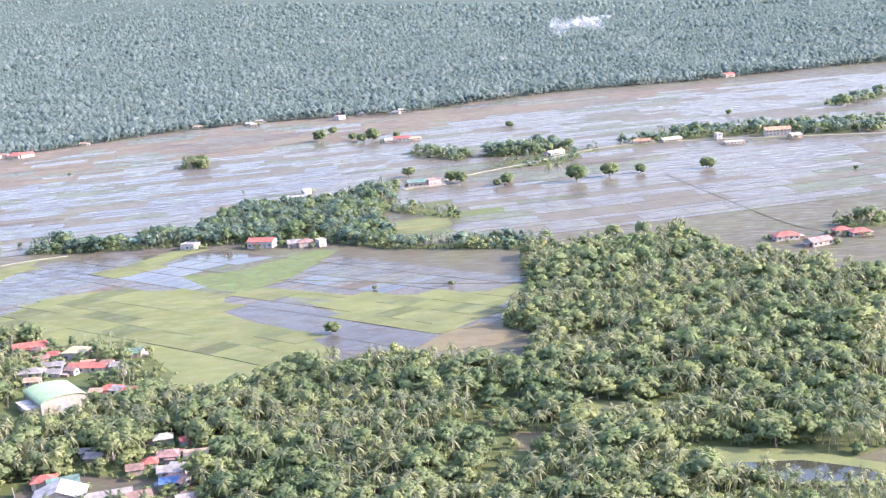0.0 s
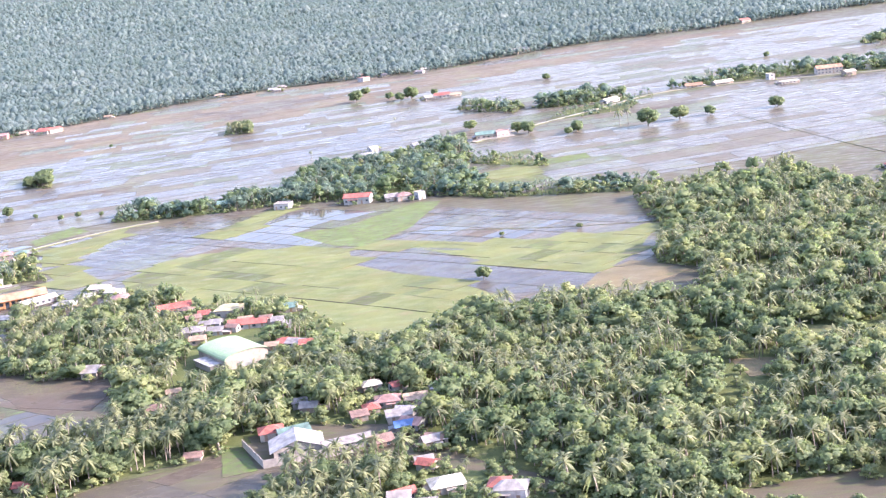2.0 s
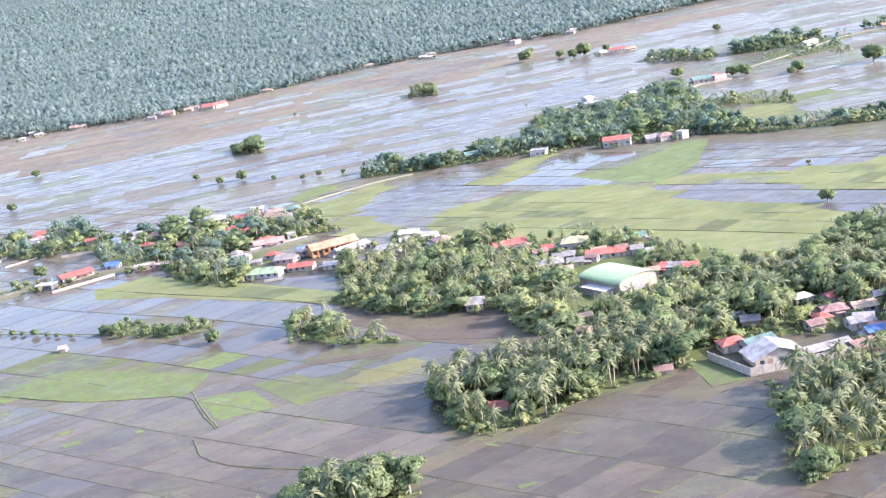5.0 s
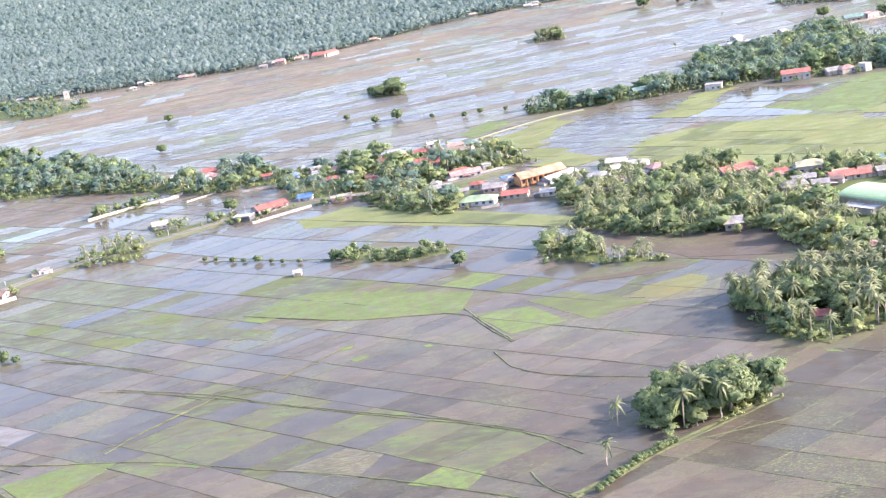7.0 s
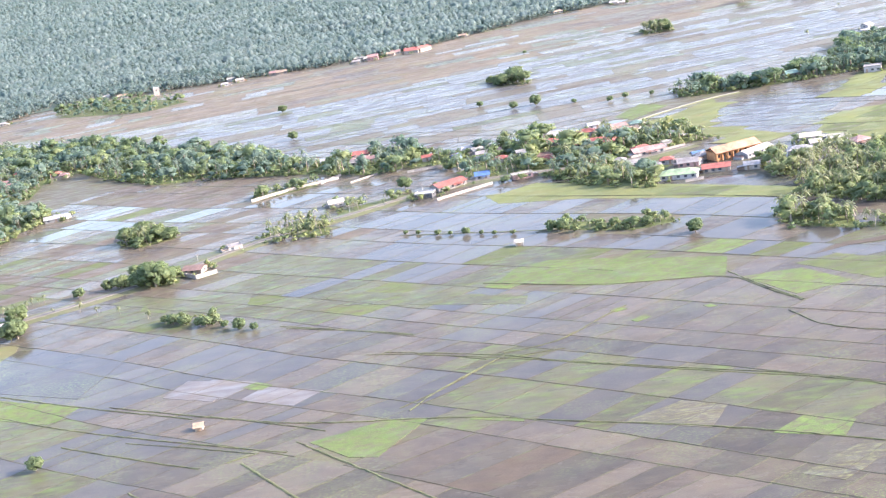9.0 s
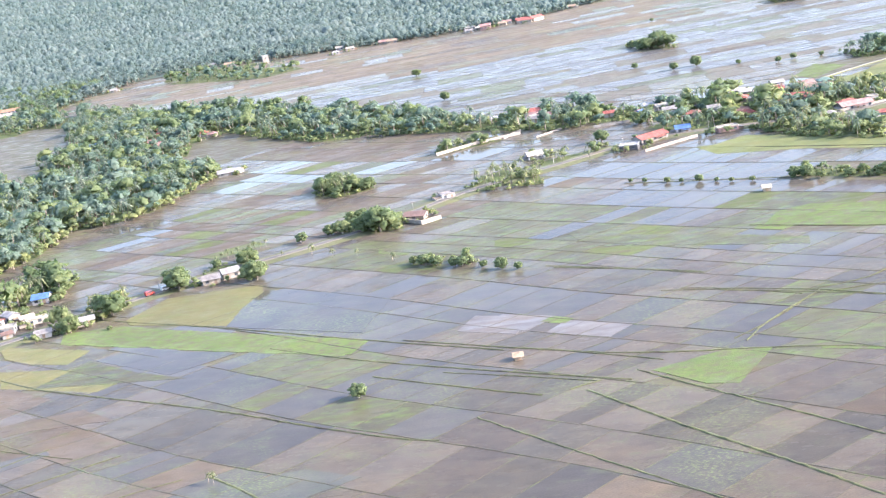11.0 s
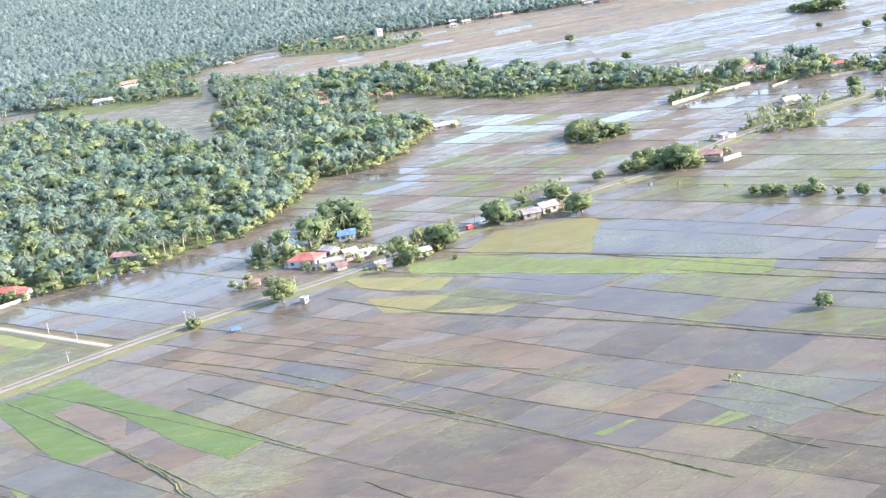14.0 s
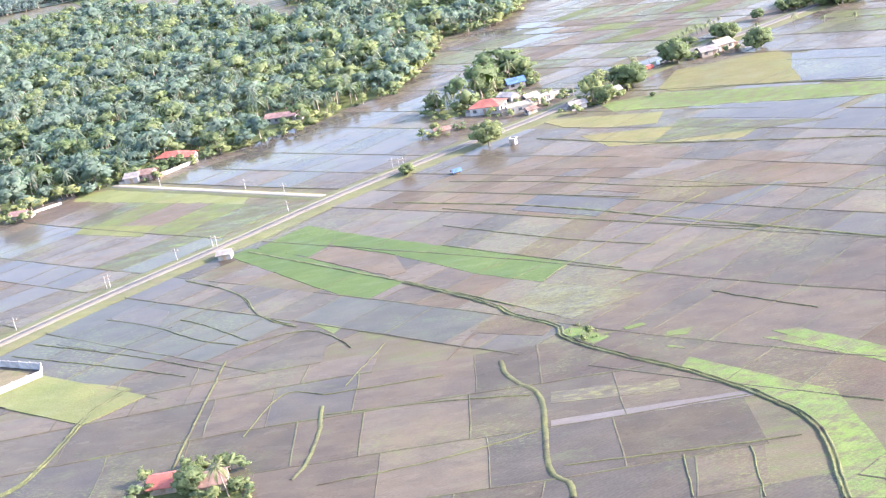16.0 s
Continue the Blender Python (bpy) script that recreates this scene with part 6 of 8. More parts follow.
def warped(g, u, v):
    """Grid coordinates to the plan, with slow bends."""
    ORIGIN, ROW, CROSS = g
    a = noise.noise(Vector((u * 0.009, v * 0.009, 3.0))) * 3.5
    c = noise.noise(Vector((u * 0.011, v * 0.011, 9.0))) * 3.0
    return ORIGIN + ROW * (u + a) + CROSS * (v + c)


def paddy_kind(p, r, kind="mud"):
    q = np.array([p])
    for _, _, k, corners in BLOCKS:
        if inside(list(corners), q)[0]:
            kind = k
            break
    names, weights = zip(*MIX[kind])
    share = np.cumsum(weights) / sum(weights)
    wide = 0.007 if kind in ("flood", "tan", "blue") else 0.02
    pick = 0.65 * (0.5 + 0.9 * noise.noise(Vector((p[0] * wide, p[1] * wide, 5.0)))) + 0.35 * r.random()
    return names[int(np.searchsorted(share, min(max(pick, 0.0), 0.999)))]


def paddy_row(number, g, region, v0, v1, u0, u1, width, heavy, kind):
    r = np.random.default_rng(1500 + number)
    z = 0.05 + 0.03 * r.random()
    cells, cuts, u = [], [], u0 + r.uniform(0, 10)
    typical = r.uniform(0.8, 1.4) * width
    while u < u1:
        w = typical * r.uniform(0.6, 1.5)
        cells.append((u, u + w))
        u += w
    bv, bt, count, made = [], [], 0, []
    def bund(ua, va, ub, vb, w, h):
        nonlocal count
        n = max(2, int(math.hypot(ub - ua, vb - va) / (5 * heavy * heavy)) + 1)
        line = np.array([warped(g, ua + (ub - ua) * k / (n - 1), va + (vb - va) * k / (n - 1)) for k in range(n)])
        line += r.normal(0, 0.10, line.shape)
        v, t = ribbon(line, ((-w, z - 0.02), (-w * 0.35, z + h), (w * 0.35, z + h), (w, z - 0.02)))
        bv.append(v), bt.append(t + count)
        count += len(v)
    root = None
    skew = r.uniform(-0.12, 0.12)
    for ua, ub in cells:
        centre = warped(g, (ua + ub) / 2, (v0 + v1) / 2)
        q = np.array([centre])
        if region is PLAIN and inside(SOUTH_PLAIN, q)[0]:
            continue
        if not inside(region, q)[0] or any(inside(w, q)[0] for w in WOOD_POLYS):
            continue
        if np.min(np.hypot(ROADPTS[:, 0] - centre[0], ROADPTS[:, 1] - centre[1])) < 4.0:
            continue
        if root is None:
            root = tagged(empty("paddy_row", Matrix(), "", ""), "row of flooded rice paddies between low mud bunds", "rice field", kind="structure")
        s = skew * (v1 - v0)
        corners = [warped(g, ua, v0), warped(g, ub, v0), warped(g, ub + s, v1), warped(g, ua + s, v1)]
        if any(inside(w, q)[0] for w in MEADOWS):
            growth = ("meadow", "meadow", "meadow", "meadow", "meadow", "green")[int(r.integers(0, 6))]
            slab("meadow_plot", [tuple(c) for c in corners], 0.0, 0.2 + 0.02 * r.random(), FIELD[growth], root)
            if r.random() < 0.3:
                bund(ua, v0, ub, v0, r.uniform(0.12, 0.22), 0.26)
            continue
        if any(inside(w, q)[0] for w in GROWN) and r.random() < 0.72:
            continue
        slab("paddy", [tuple(c) for c in corners], 0.0, z, FIELD[paddy_kind(centre, r, kind)], root)
        bund(ua, v0, ua + s, v1, r.uniform(0.12, 0.26), r.uniform(0.04, 0.09))
        bund(ua, v0, ub, v0, heavy * r.uniform(0.18, 0.36), r.uniform(0.08, 0.14))
    if root is not None and bv:
        mesh_object("bund", np.concatenate(bv), np.concatenate(bt), [BUND], parent=root)


v, number = -420.0, 0
while v < 560.0:
    step = random.Random(number).choice((11.0, 14.0, 16.0, 18.0, 22.0, 26.0))
    paddy_row(number, NEAR_GRID, PLAIN, v, v + step, -330.0, 440.0, 10.0, 1.0, "mud")
    v += step
    number += 1
v = -110.0
while v < 90.0:
    step = random.Random(number).choice((9.0, 12.0, 15.0, 17.0))
    paddy_row(number, SOUTH_GRID, SOUTH_PLAIN, v, v + step, -140.0, 160.0, 17.0, 1.0, "mud")
    v += step
    number += 1
v = -360.0
while v < 640.0:
    step = random.Random(number).choice((9.0, 13.0, 18.0, 24.0))
    paddy_row(number, FAR_GRID, FAR_PLAIN, v, v + step, -420.0, 1120.0, 32.0, 1.5, "flood")
    v += step
    number += 1

def ragged(outline, seed):
    """The outline with its long sides broken by small bays."""
    r, out = np.random.default_rng(8000 + seed), []
    for (x0, y0), (x1, y1) in zip(outline, outline[1:] + outline[:1]):
        d = math.hypot(x1 - x0, y1 - y0)
        n = min(24, max(1, int(d / 3.0)))
        for k in range(n):
            s = r.normal(0, 0.12 if d < 60 else 0.4) if k else 0.0
            out.append((x0 + (x1 - x0) * k / n - (y1 - y0) / d * s, y0 + (y1 - y0) * k / n + (x1 - x0) / d * s))
    return out


PATCH_LABEL = {"green": "grassy paddy with patches of mud", "brown": "brown muddy ploughed paddy", "water": "flooded paddy that mirrors the pale sky", "grey": "flooded grey-green paddy", "sprout": "muddy paddy with thin green sprouts", "meadow": "yellow-green grassy meadow beside flooded fields", "lagoon": "shallow sheet of brown flood water", "dry": "patch of dry tan stubble", "hay": "yellowing grass meadow beside the road", "bright": "bright green patch of young rice seedlings", "rice": "dense green field of growing rice", "dryweed": "muddy field with yellow weeds", "pale": "pale grey silted paddy", "pond": "still dark green pond water"}
for number, (kind, outline) in enumerate(PATCHES):
    outline = ragged(outline, number)
    ob = slab("water" if kind in ("pond", "lagoon") else "field", outline, 0.0, 0.086 + 0.0003 * number, FIELD[kind])
    tagged(ob, PATCH_LABEL[kind], "pond" if kind in ("pond", "lagoon") else "field", kind="structure")

# ---- long dikes and grassy canal banks ----
for number, (w, h, line) in enumerate(DIKES):
    p = smooth_line(line, 1.6, 0.08)
    r = np.random.default_rng(500 + number)
    w *= 0.25
    if w > 0.5:     # an irrigation ditch between two low banks
        prof = ((-w * 1.2, 0.1), (-w * 0.9, 0.18 + h * 0.2), (-w * 0.5, 0.18 + h * 0.18), (-w * 0.25, 0.11), (w * 0.3, 0.11), (w * 0.55, 0.16 + h * 0.16), (w * 0.8, 0.16 + h * 0.16), (w * 1.15, 0.1))
    else:
        prof = ((-w, 0.1), (-w * 0.5, 0.17 + h * 0.14), (w * 0.4, 0.17 + h * 0.14), (w, 0.1))
    v, t = ribbon(p, prof)
    lift, rough = v[:, 2] > 0.13, min(1.0, w / 0.45)
    v[lift, 2] += r.normal(0, 0.05 * rough, lift.sum())
    v[lift, :2] += r.normal(0, 0.08 * rough, (lift.sum(), 2))
    tagged(mesh_object("dike", v, t, [BANK]), "long earth dike overgrown with grass", "dike", kind="structure")

# ---- roads ----
def road(name, line, half, verge, surface, label, z=0.5):
    p = smooth_line(line, 6.0)
    v, t = ribbon(p, ((-half, z - 0.3), (-half, z), (half, z), (half, z - 0.3)))
    ob = tagged(mesh_object(name, v, t, [surface]), label, "road", kind="structure")
    if half > 1.8:
        for side in (-1, 1):
            prof = sorted(((side * (half - 0.8), z + 0.004), (side * (half + 0.25), z + 0.004)))
            v, t = ribbon(p, prof)
            tagged(mesh_object("shoulder", v, t, [SHOULDER]), "sandy shoulder of the road with tufts of grass", "shoulder", kind="structure")
    if verge:
        for side in (-1, 1):
            prof = [(side * half * 0.98, z - 0.06), (side * (half + verge * 0.6), z - 0.12), (side * (half + verge), 0.0)]
            v, t = ribbon(p, prof if side < 0 else prof)
            if side > 0:
                t = t[:, ::-1]
            tagged(mesh_object("verge", v, t[:, ::-1], [VERGE]), "grassy shoulder of the raised road", "verge", kind="structure")
    return p


main_line = road("road", MAIN_ROAD, 2.05, 4.4, ASPHALT, "straight raised concrete road across the fields")
road("road", SIDE_ROAD, 1.3, 1.6, SIDE_CONCRETE, "narrow pale sandy concrete side road", 0.34)
road("road", VILLAGE_LANE, 0.8, 0.9, CONCRETE, "narrow village lane on a bank", 0.45)
road("road", FAR_ROAD, 1.3, 1.5, CONCRETE, "distant pale road between hamlets", 0.45)

# ---- houses ----
ROOF_WORD = {"red": "red metal", "grey": "grey metal", "white": "whitish metal", "green": "pale green metal", "teal": "teal metal", "blue": "blue metal", "yellow": "yellow tiled", "cream": "cream", "tan": "tan", "rust": "rusty metal", "pink": "faded pink", "orange": "orange"}


def roof_mesh(style, w, d, h, over=0.45, thick=0.09):
    """Gable with the ridge along x, hip, or flat slab with a parapet."""
    bm = bmesh.new()
    a, b = w / 2 + over, d / 2 + over
    top = h + 0.30 * d * 0.5 + 0.25
    if style == "flat":
        box(bm, -w / 2 - 0.15, w / 2 + 0.15, -d / 2 - 0.15, d / 2 + 0.15, h, h + 0.12)
        for s in ((-w / 2 - 0.15, w / 2 + 0.15, -d / 2 - 0.15, -d / 2 + 0.03), (-w / 2 - 0.15, w / 2 + 0.15, d / 2 - 0.03, d / 2 + 0.15), (-w / 2 - 0.15, -w / 2 + 0.03, -d / 2 + 0.03, d / 2 - 0.03), (w / 2 - 0.03, w / 2 + 0.15, -d / 2 + 0.03, d / 2 - 0.03)):
            box(bm, *s, h + 0.12, h + 0.4)
        return bm, h + 0.4
    eave = h - over * (top - h) / (d / 2)
    if style == "gable":
        ring = ((-b, eave), (0, top), (b, eave), (b, eave + thick), (0, top + thick), (-b, eave + thick))
        p = [bm.verts.new((-a, y, z)) for y, z in ring]
        q = [bm.verts.new((a, y, z)) for y, z in ring]
        for i in range(6):
            j = (i + 1) % 6
            bm.faces.new((p[i], p[j], q[j], q[i]))
        for e in (p, q):
            bm.faces.new((e[0], e[1], e[4], e[5]))
            bm.faces.new((e[1], e[2], e[3], e[4]))
        return bm, top
    ridge = max(0.15, a - b * 0.85)
    layers = []
    for t in (0, thick):
        layers.append([bm.verts.new(c) for c in ((-a, -b, eave + t), (a, -b, eave + t), (a, b, eave + t), (-a, b, eave + t), (-ridge, 0, top + t), (ridge, 0, top + t))])
    for k, L in enumerate(layers):
        for f in ((0, 1, 5, 4), (1, 2, 5), (2, 3, 4, 5), (3, 0, 4)):
            bm.faces.new([L[i] for i in (f if k else f[::-1])])
    for i in range(4):
        j = (i + 1) % 4
        bm.faces.new((layers[0][i], layers[0][j], layers[1][j], layers[1][i]))
    return bm, top


def house(x, y, turn, w, d, h, style, roof, wall, seed):
    r = np.random.default_rng(seed)
    storeys = 2 if h > 4.2 else 1
    size = "two-storey" if storeys == 2 else ("small" if w < 6 else "low")
    root = empty("house", pose(x, y, 0, 0, 0, turn), f"{size} {wall} house with a {ROOF_WORD[roof]} {style} roof", "house", "houses of the plain")
    bm = bmesh.new()
    rb, top = roof_mesh(style, w, d, h)
    if style == "gable":
        ring = [(-d / 2, 0), (d / 2, 0), (d / 2, h - 0.02), (0, top - 0.04), (-d / 2, h - 0.02)]
        a = [bm.verts.new((-w / 2, yy, zz)) for yy, zz in ring]
        b = [bm.verts.new((w / 2, yy, zz)) for yy, zz in ring]
        bm.faces.new(a), bm.faces.new(b[::-1])
        for i in range(5):
            j = (i + 1) % 5
            bm.faces.new((a[j], a[i], b[i], b[j]))
    else:
        box(bm, -w / 2, w / 2, -d / 2, d / 2, 0, h - 0.02)
    part("wall", bm, WALLM[wall], root)
    part("roof", rb, ROOF[roof], root)
    n = max(1, int(w / 2.6))
    door_at = int(r.integers(0, n))
    for s in range(storeys):
        base = s * h / storeys
        for i in range(n):
            cx = -w / 2 + (i + 0.5) * w / n
            if s == 0 and i == door_at:
                part("door", boxed((cx - 0.45, cx + 0.45, -d / 2 - 0.05, -d / 2 + 0.04, 0.05, min(2.0, h - 0.35))), TIMBER, root)
                continue
            zz = base + 0.35 * h / storeys
            win = part("window", boxed((cx - 0.6, cx + 0.6, -d / 2 - 0.03, -d / 2 + 0.04, zz, zz + 0.95)), DARKGLASS, root)
            part("sill", boxed((cx - 0.7, cx + 0.7, -d / 2 - 0.14, -d / 2 - 0.031, zz - 0.1, zz - 0.01)), WALLM["white"], win)
    for side in (-1, 1):
        e = side * w / 2
        for k in range(max(1, int(d / 3.5))):
            cy = -d / 2 + (k + 0.5) * d / max(1, int(d / 3.5))
            part("window", boxed((min(e - side * 0.04, e + side * 0.03), max(e - side * 0.04, e + side * 0.03), cy - 0.55, cy + 0.55, 0.38 * h, 0.38 * h + 0.85)), DARKGLASS, root)
    if w > 4.5 and r.random() < 0.6:
        s, dl = (-1, 1)[int(r.integers(0, 2))], r.uniform(1.6, 3.0)
        x0, x1 = sorted((s * (w / 2 + 0.03), s * (w / 2 + dl)))
        y0, y1 = -d * r.uniform(0.2, 0.5), d * r.uniform(0.15, 0.5)
        part("lean_to", boxed((x0 + 0.05, x1 - 0.05, y0 + 0.1, y1 - 0.1, 0, h * 0.52)), WALLM[("tan", "grey", "rust")[int(r.integers(0, 3))]], root)
        bm = boxed((x0, x1, y0 - 0.15, y1 + 0.15, h * 0.55, h * 0.55 + 0.07))
        for q in bm.verts:
            q.co.z += h * 0.14 * (1 - (abs(q.co.x) - w / 2) / dl)
        part("lean_to_roof", bm, ROOF[("rust", "grey", "tan", "white")[int(r.integers(0, 4))]], root, "weathered sheet roof")
    if style != "flat" and r.random() < 0.5 and w > 6:
        o = r.uniform(-0.2, 0.2) * w
        part("porch_roof", boxed((o - w * 0.2, o + w * 0.2, -d / 2 - 1.5, -d / 2 - 0.06, h * 0.72, h * 0.72 + 0.08)), ROOF[roof], root)
        for k in (-1, 1):
            part("porch_post", boxed((o + k * w * 0.18 - 0.06, o + k * w * 0.18 + 0.06, -d / 2 - 1.4, -d / 2 - 1.28, 0, h * 0.72 - 0.005)), WALLM["white"], root)


for number, (x, y, turn, w, d, h, style, roof, wall) in enumerate(HOUSES):
    house(x, y, turn, w, d, h * 0.76, style, roof, wall, 900 + number)

# ---- vaulted green warehouse ----
ax, ay, turn = -172.0, 436.5, 36.0
WH_W, WH_L, WH_H = 16.0, 20.5, 3.8
ware = empty("warehouse", pose(ax, ay, 0, 0, 0, turn), "large warehouse with a pale green vaulted metal roof", "warehouse")
arc = [(WH_W / 2 - (WH_W / 2 + 0.3) * math.cos(k / 12 * math.pi), WH_H + 1.9 * math.sin(k / 12 * math.pi)) for k in range(13)]
bm = bmesh.new()
prism(bm, [(0, 0), (WH_W, 0), (WH_W, WH_H - 0.1)] + [(x, z - 0.15) for x, z in arc[::-1] if 0 < x < WH_W] + [(0, WH_H - 0.1)], 0, WH_L)
part("wall", bm, WALLM["tan"], ware)
bm = bmesh.new()
prism(bm, arc + [(x, z - 0.12) for x, z in arc[::-1]], -0.5, WH_L + 0.5)
part("roof", bm, plain("vault_sheet", (0.185, 0.262, 0.135), 0.7, 0.0, 0.14, 4.0, 0.3), ware)
part("gate", boxed((5.2, 9.8, -0.08, 0.06, 0, 3.6)), WALLM["grey"], ware)
part("lean_to", boxed((-4.2, -0.02, 3, 15, 0, 2.3)), WALLM["cream"], ware)
part("lean_to_roof", boxed((-4.6, -0.05, 2.6, 15.4, 2.32, 2.42)), ROOF["white"], ware)

# ---- orange school with an open arcade ----
(ax, ay), (bx, by) = SCHOOL
turn, SL = math.degrees(math.atan2(by - ay, bx - ax)), math.hypot(bx - ax, by - ay)
school = empty("school", pose(ax, ay, 0, 0, 0, turn), "long orange building with an open arcade and tan roof", "school")
part("wall", boxed((0, SL, 1.6, 8.5, 0, 3.4)), WALLM["orange"], school)
bm = bmesh.new()
prism(bm, [(-0.5, 3.3), (4.2, 5.4), (9.2, 3.3), (9.2, 3.42), (4.2, 5.52), (-0.5, 3.42)], -0.6, SL + 0.6)
bmesh.ops.transform(bm, matrix=Matrix(((0, 1, 0, 0), (1, 0, 0, 0), (0, 0, 1, 0), (0, 0, 0, 1))), verts=bm.verts)
part("roof", bm, ROOF["orange"], school)
for k in range(9):
    x = k * SL / 8
    part("column", boxed((x - 0.22, x + 0.22, 0.02, 0.4, 0, 3.28)), WALLM["orange"], school)
    if k < 8:
        part("door" if k % 2 else "window", boxed((x + 0.5, x + SL / 8 - 0.5, 1.54, 1.66, 0.1 if k % 2 else 1.0, 2.4)), DARKGLASS, school)
part("beam", boxed((0, SL, 0.05, 0.35, 2.9, 3.26)), WALLM["orange"], school)

# ---- white hall with its gable to the water, inside the walled yard ----
(ax, ay), (bx, by) = GABLE_HALL
turn, HW = math.degrees(math.atan2(by - ay, bx - ax)), math.hypot(bx - ax, by - ay)
hall = empty("house", pose(ax, ay, 0, 0, 0, turn), "white hall with a broad whitish gable roof in a walled yard", "house", "houses of the plain")
bm = bmesh.new()
prism(bm, [(0.4, 0), (HW - 0.4, 0), (HW - 0.4, 2.6), (HW / 2, 4.9), (0.4, 2.6)], 1.5, 11)
part("wall", bm, WALLM["cream"], hall)
bm = bmesh.new()
prism(bm, [(-0.6, 2.2), (HW / 2, 5.0), (HW + 0.6, 2.2), (HW + 0.6, 2.32), (HW / 2, 5.12), (-0.6, 2.32)], 0.6, 11.6)
part("roof", bm, ROOF["white"], hall)
part("door", boxed((HW * 0.28, HW * 0.28 + 1.3, 1.44, 1.55, 0, 2.1)), TIMBER, hall)
for k in (0.12, 0.5, 0.72):
    part("window", boxed((HW * k, HW * k + 1.2, 1.45, 1.55, 1.0, 2.0)), DARKGLASS, hall)

# ---- yard walls ----
for h, colour, line in WALLS:
    p = np.array(line)
    root = tagged(empty("yard_wall", pose(p[0][0], p[0][1], 0), "", ""), f"{colour} plastered masonry boundary wall", "wall")
    for (x0, y0), (x1, y1) in zip(line, line[1:]):
        n = max(1, round(math.hypot(x1 - x0, y1 - y0) / 3.2))
        turn = math.atan2(y1 - y0, x1 - x0)
        seg = math.hypot(x1 - x0, y1 - y0) / n
        for k in range(n):
            m = Matrix.Translation((x0 + (x1 - x0) * k / n - p[0][0], y0 + (y1 - y0) * k / n - p[0][1], 0)) @ Matrix.Rotation(turn, 4, "Z")
            a = part("wall_panel", boxed((0.14, seg - 0.14, -0.08, 0.08, 0, h)), WALLM[colour], root)
            b = part("post", boxed((-0.139, 0.139, -0.14, 0.14, 0, h + 0.15)), WALLM[colour], root)
            a.matrix_local = b.matrix_local = m

# ---- utility poles along the road ----
def utility_pole(x, y, h):
    root = empty("utility_pole", pose(x, y, 0), "pale concrete utility pole beside the road", "utility pole", "poles along the road")
    bm = bmesh.new()
    bmesh.ops.create_cone(bm, segments=8, radius1=0.12, radius2=0.08, depth=h, cap_ends=True, matrix=Matrix.Translation((0, 0, h / 2)))
    part("pole", bm, POLE, root)
    part("crossarm", boxed((-0.9, 0.9, -0.06, 0.06, h - 0.7, h - 0.58)), TIMBER, root)
    for k in (-0.8, 0, 0.8):
        part("insulator", boxed((k - 0.05, k + 0.05, -0.05, 0.05, h - 0.579, h - 0.4)), POLE, root)


for x, y in POLES:
    utility_pole(x, y, 3.5)
for s in range(14, len(main_line) - 4, 6):
    d = main_line[s + 1] - main_line[s]
    nx, ny = -d[1] / math.hypot(*d), d[0] / math.hypot(*d)
    utility_pole(main_line[s][0] + nx * 4.3, main_line[s][1] + ny * 4.3, 3.5)

# ---- trees ----
def leaf_tris(r, centres, radii, count, size):
    """Loose leaf sprays over the lobes of a crown."""
    k = r.integers(0, len(centres), count)
    d = r.normal(0, 1, (count, 3))
    d /= np.linalg.norm(d, axis=1)[:, None]
    d[:, 2] = np.abs(d[:, 2]) * 0.9 + d[:, 2] * 0.1
    c = centres[k] + d * radii[k] * r.uniform(0.70, 1.28, (count, 1))
    a = np.cross(d, r.normal(0, 1, (count, 3)))
    a /= np.linalg.norm(a, axis=1)[:, None] + 1e-6
    b = np.cross(d, a)
    tilt = d * r.uniform(-0.9, 0.9, (count, 1))
    s = size * r.uniform(0.6, 1.4, (count, 1))
    v = np.stack([c + (a + tilt) * s, c - a * s * 0.6 + b * s * 0.8, c - a * s * 0.6 - (b + tilt) * s * 0.8], 1).reshape(-1, 3)
    return v, np.arange(3 * count).reshape(-1, 3)


def ball(sub):
    bm = bmesh.new()
    bmesh.ops.create_icosphere(bm, subdivisions=sub, radius=1.0)
    v = np.array([p.co[:] for p in bm.verts])
    t = np.array([[q.index for q in f.verts] for f in bm.faces])
    bm.free()
    return v, t


BALL = {1: ball(1), 2: ball(2)}


def tube(path, radii, sides=5):
    v = []
    for (x, y, z), rad in zip(path, radii):
        for s in range(sides):
            q = 2 * math.pi * s / sides
            v.append((x + rad * math.cos(q), y + rad * math.sin(q), z))
    t = []
    for i in range(len(path) - 1):
        for s in range(sides):
            a, b = i * sides + s, i * sides + (s + 1) % sides
            t += [(a, b, a + sides), (b, b + sides, a + sides)]
    return np.array(v), np.array(t)


def joined(pieces):
    vs, ts, ms, n = [], [], [], 0
    for v, t, m in pieces:
        vs.append(v), ts.append(t + n), ms.append(np.full(len(t), m))
        n += len(v)
    return np.concatenate(vs), np.concatenate(ts), np.concatenate(ms)


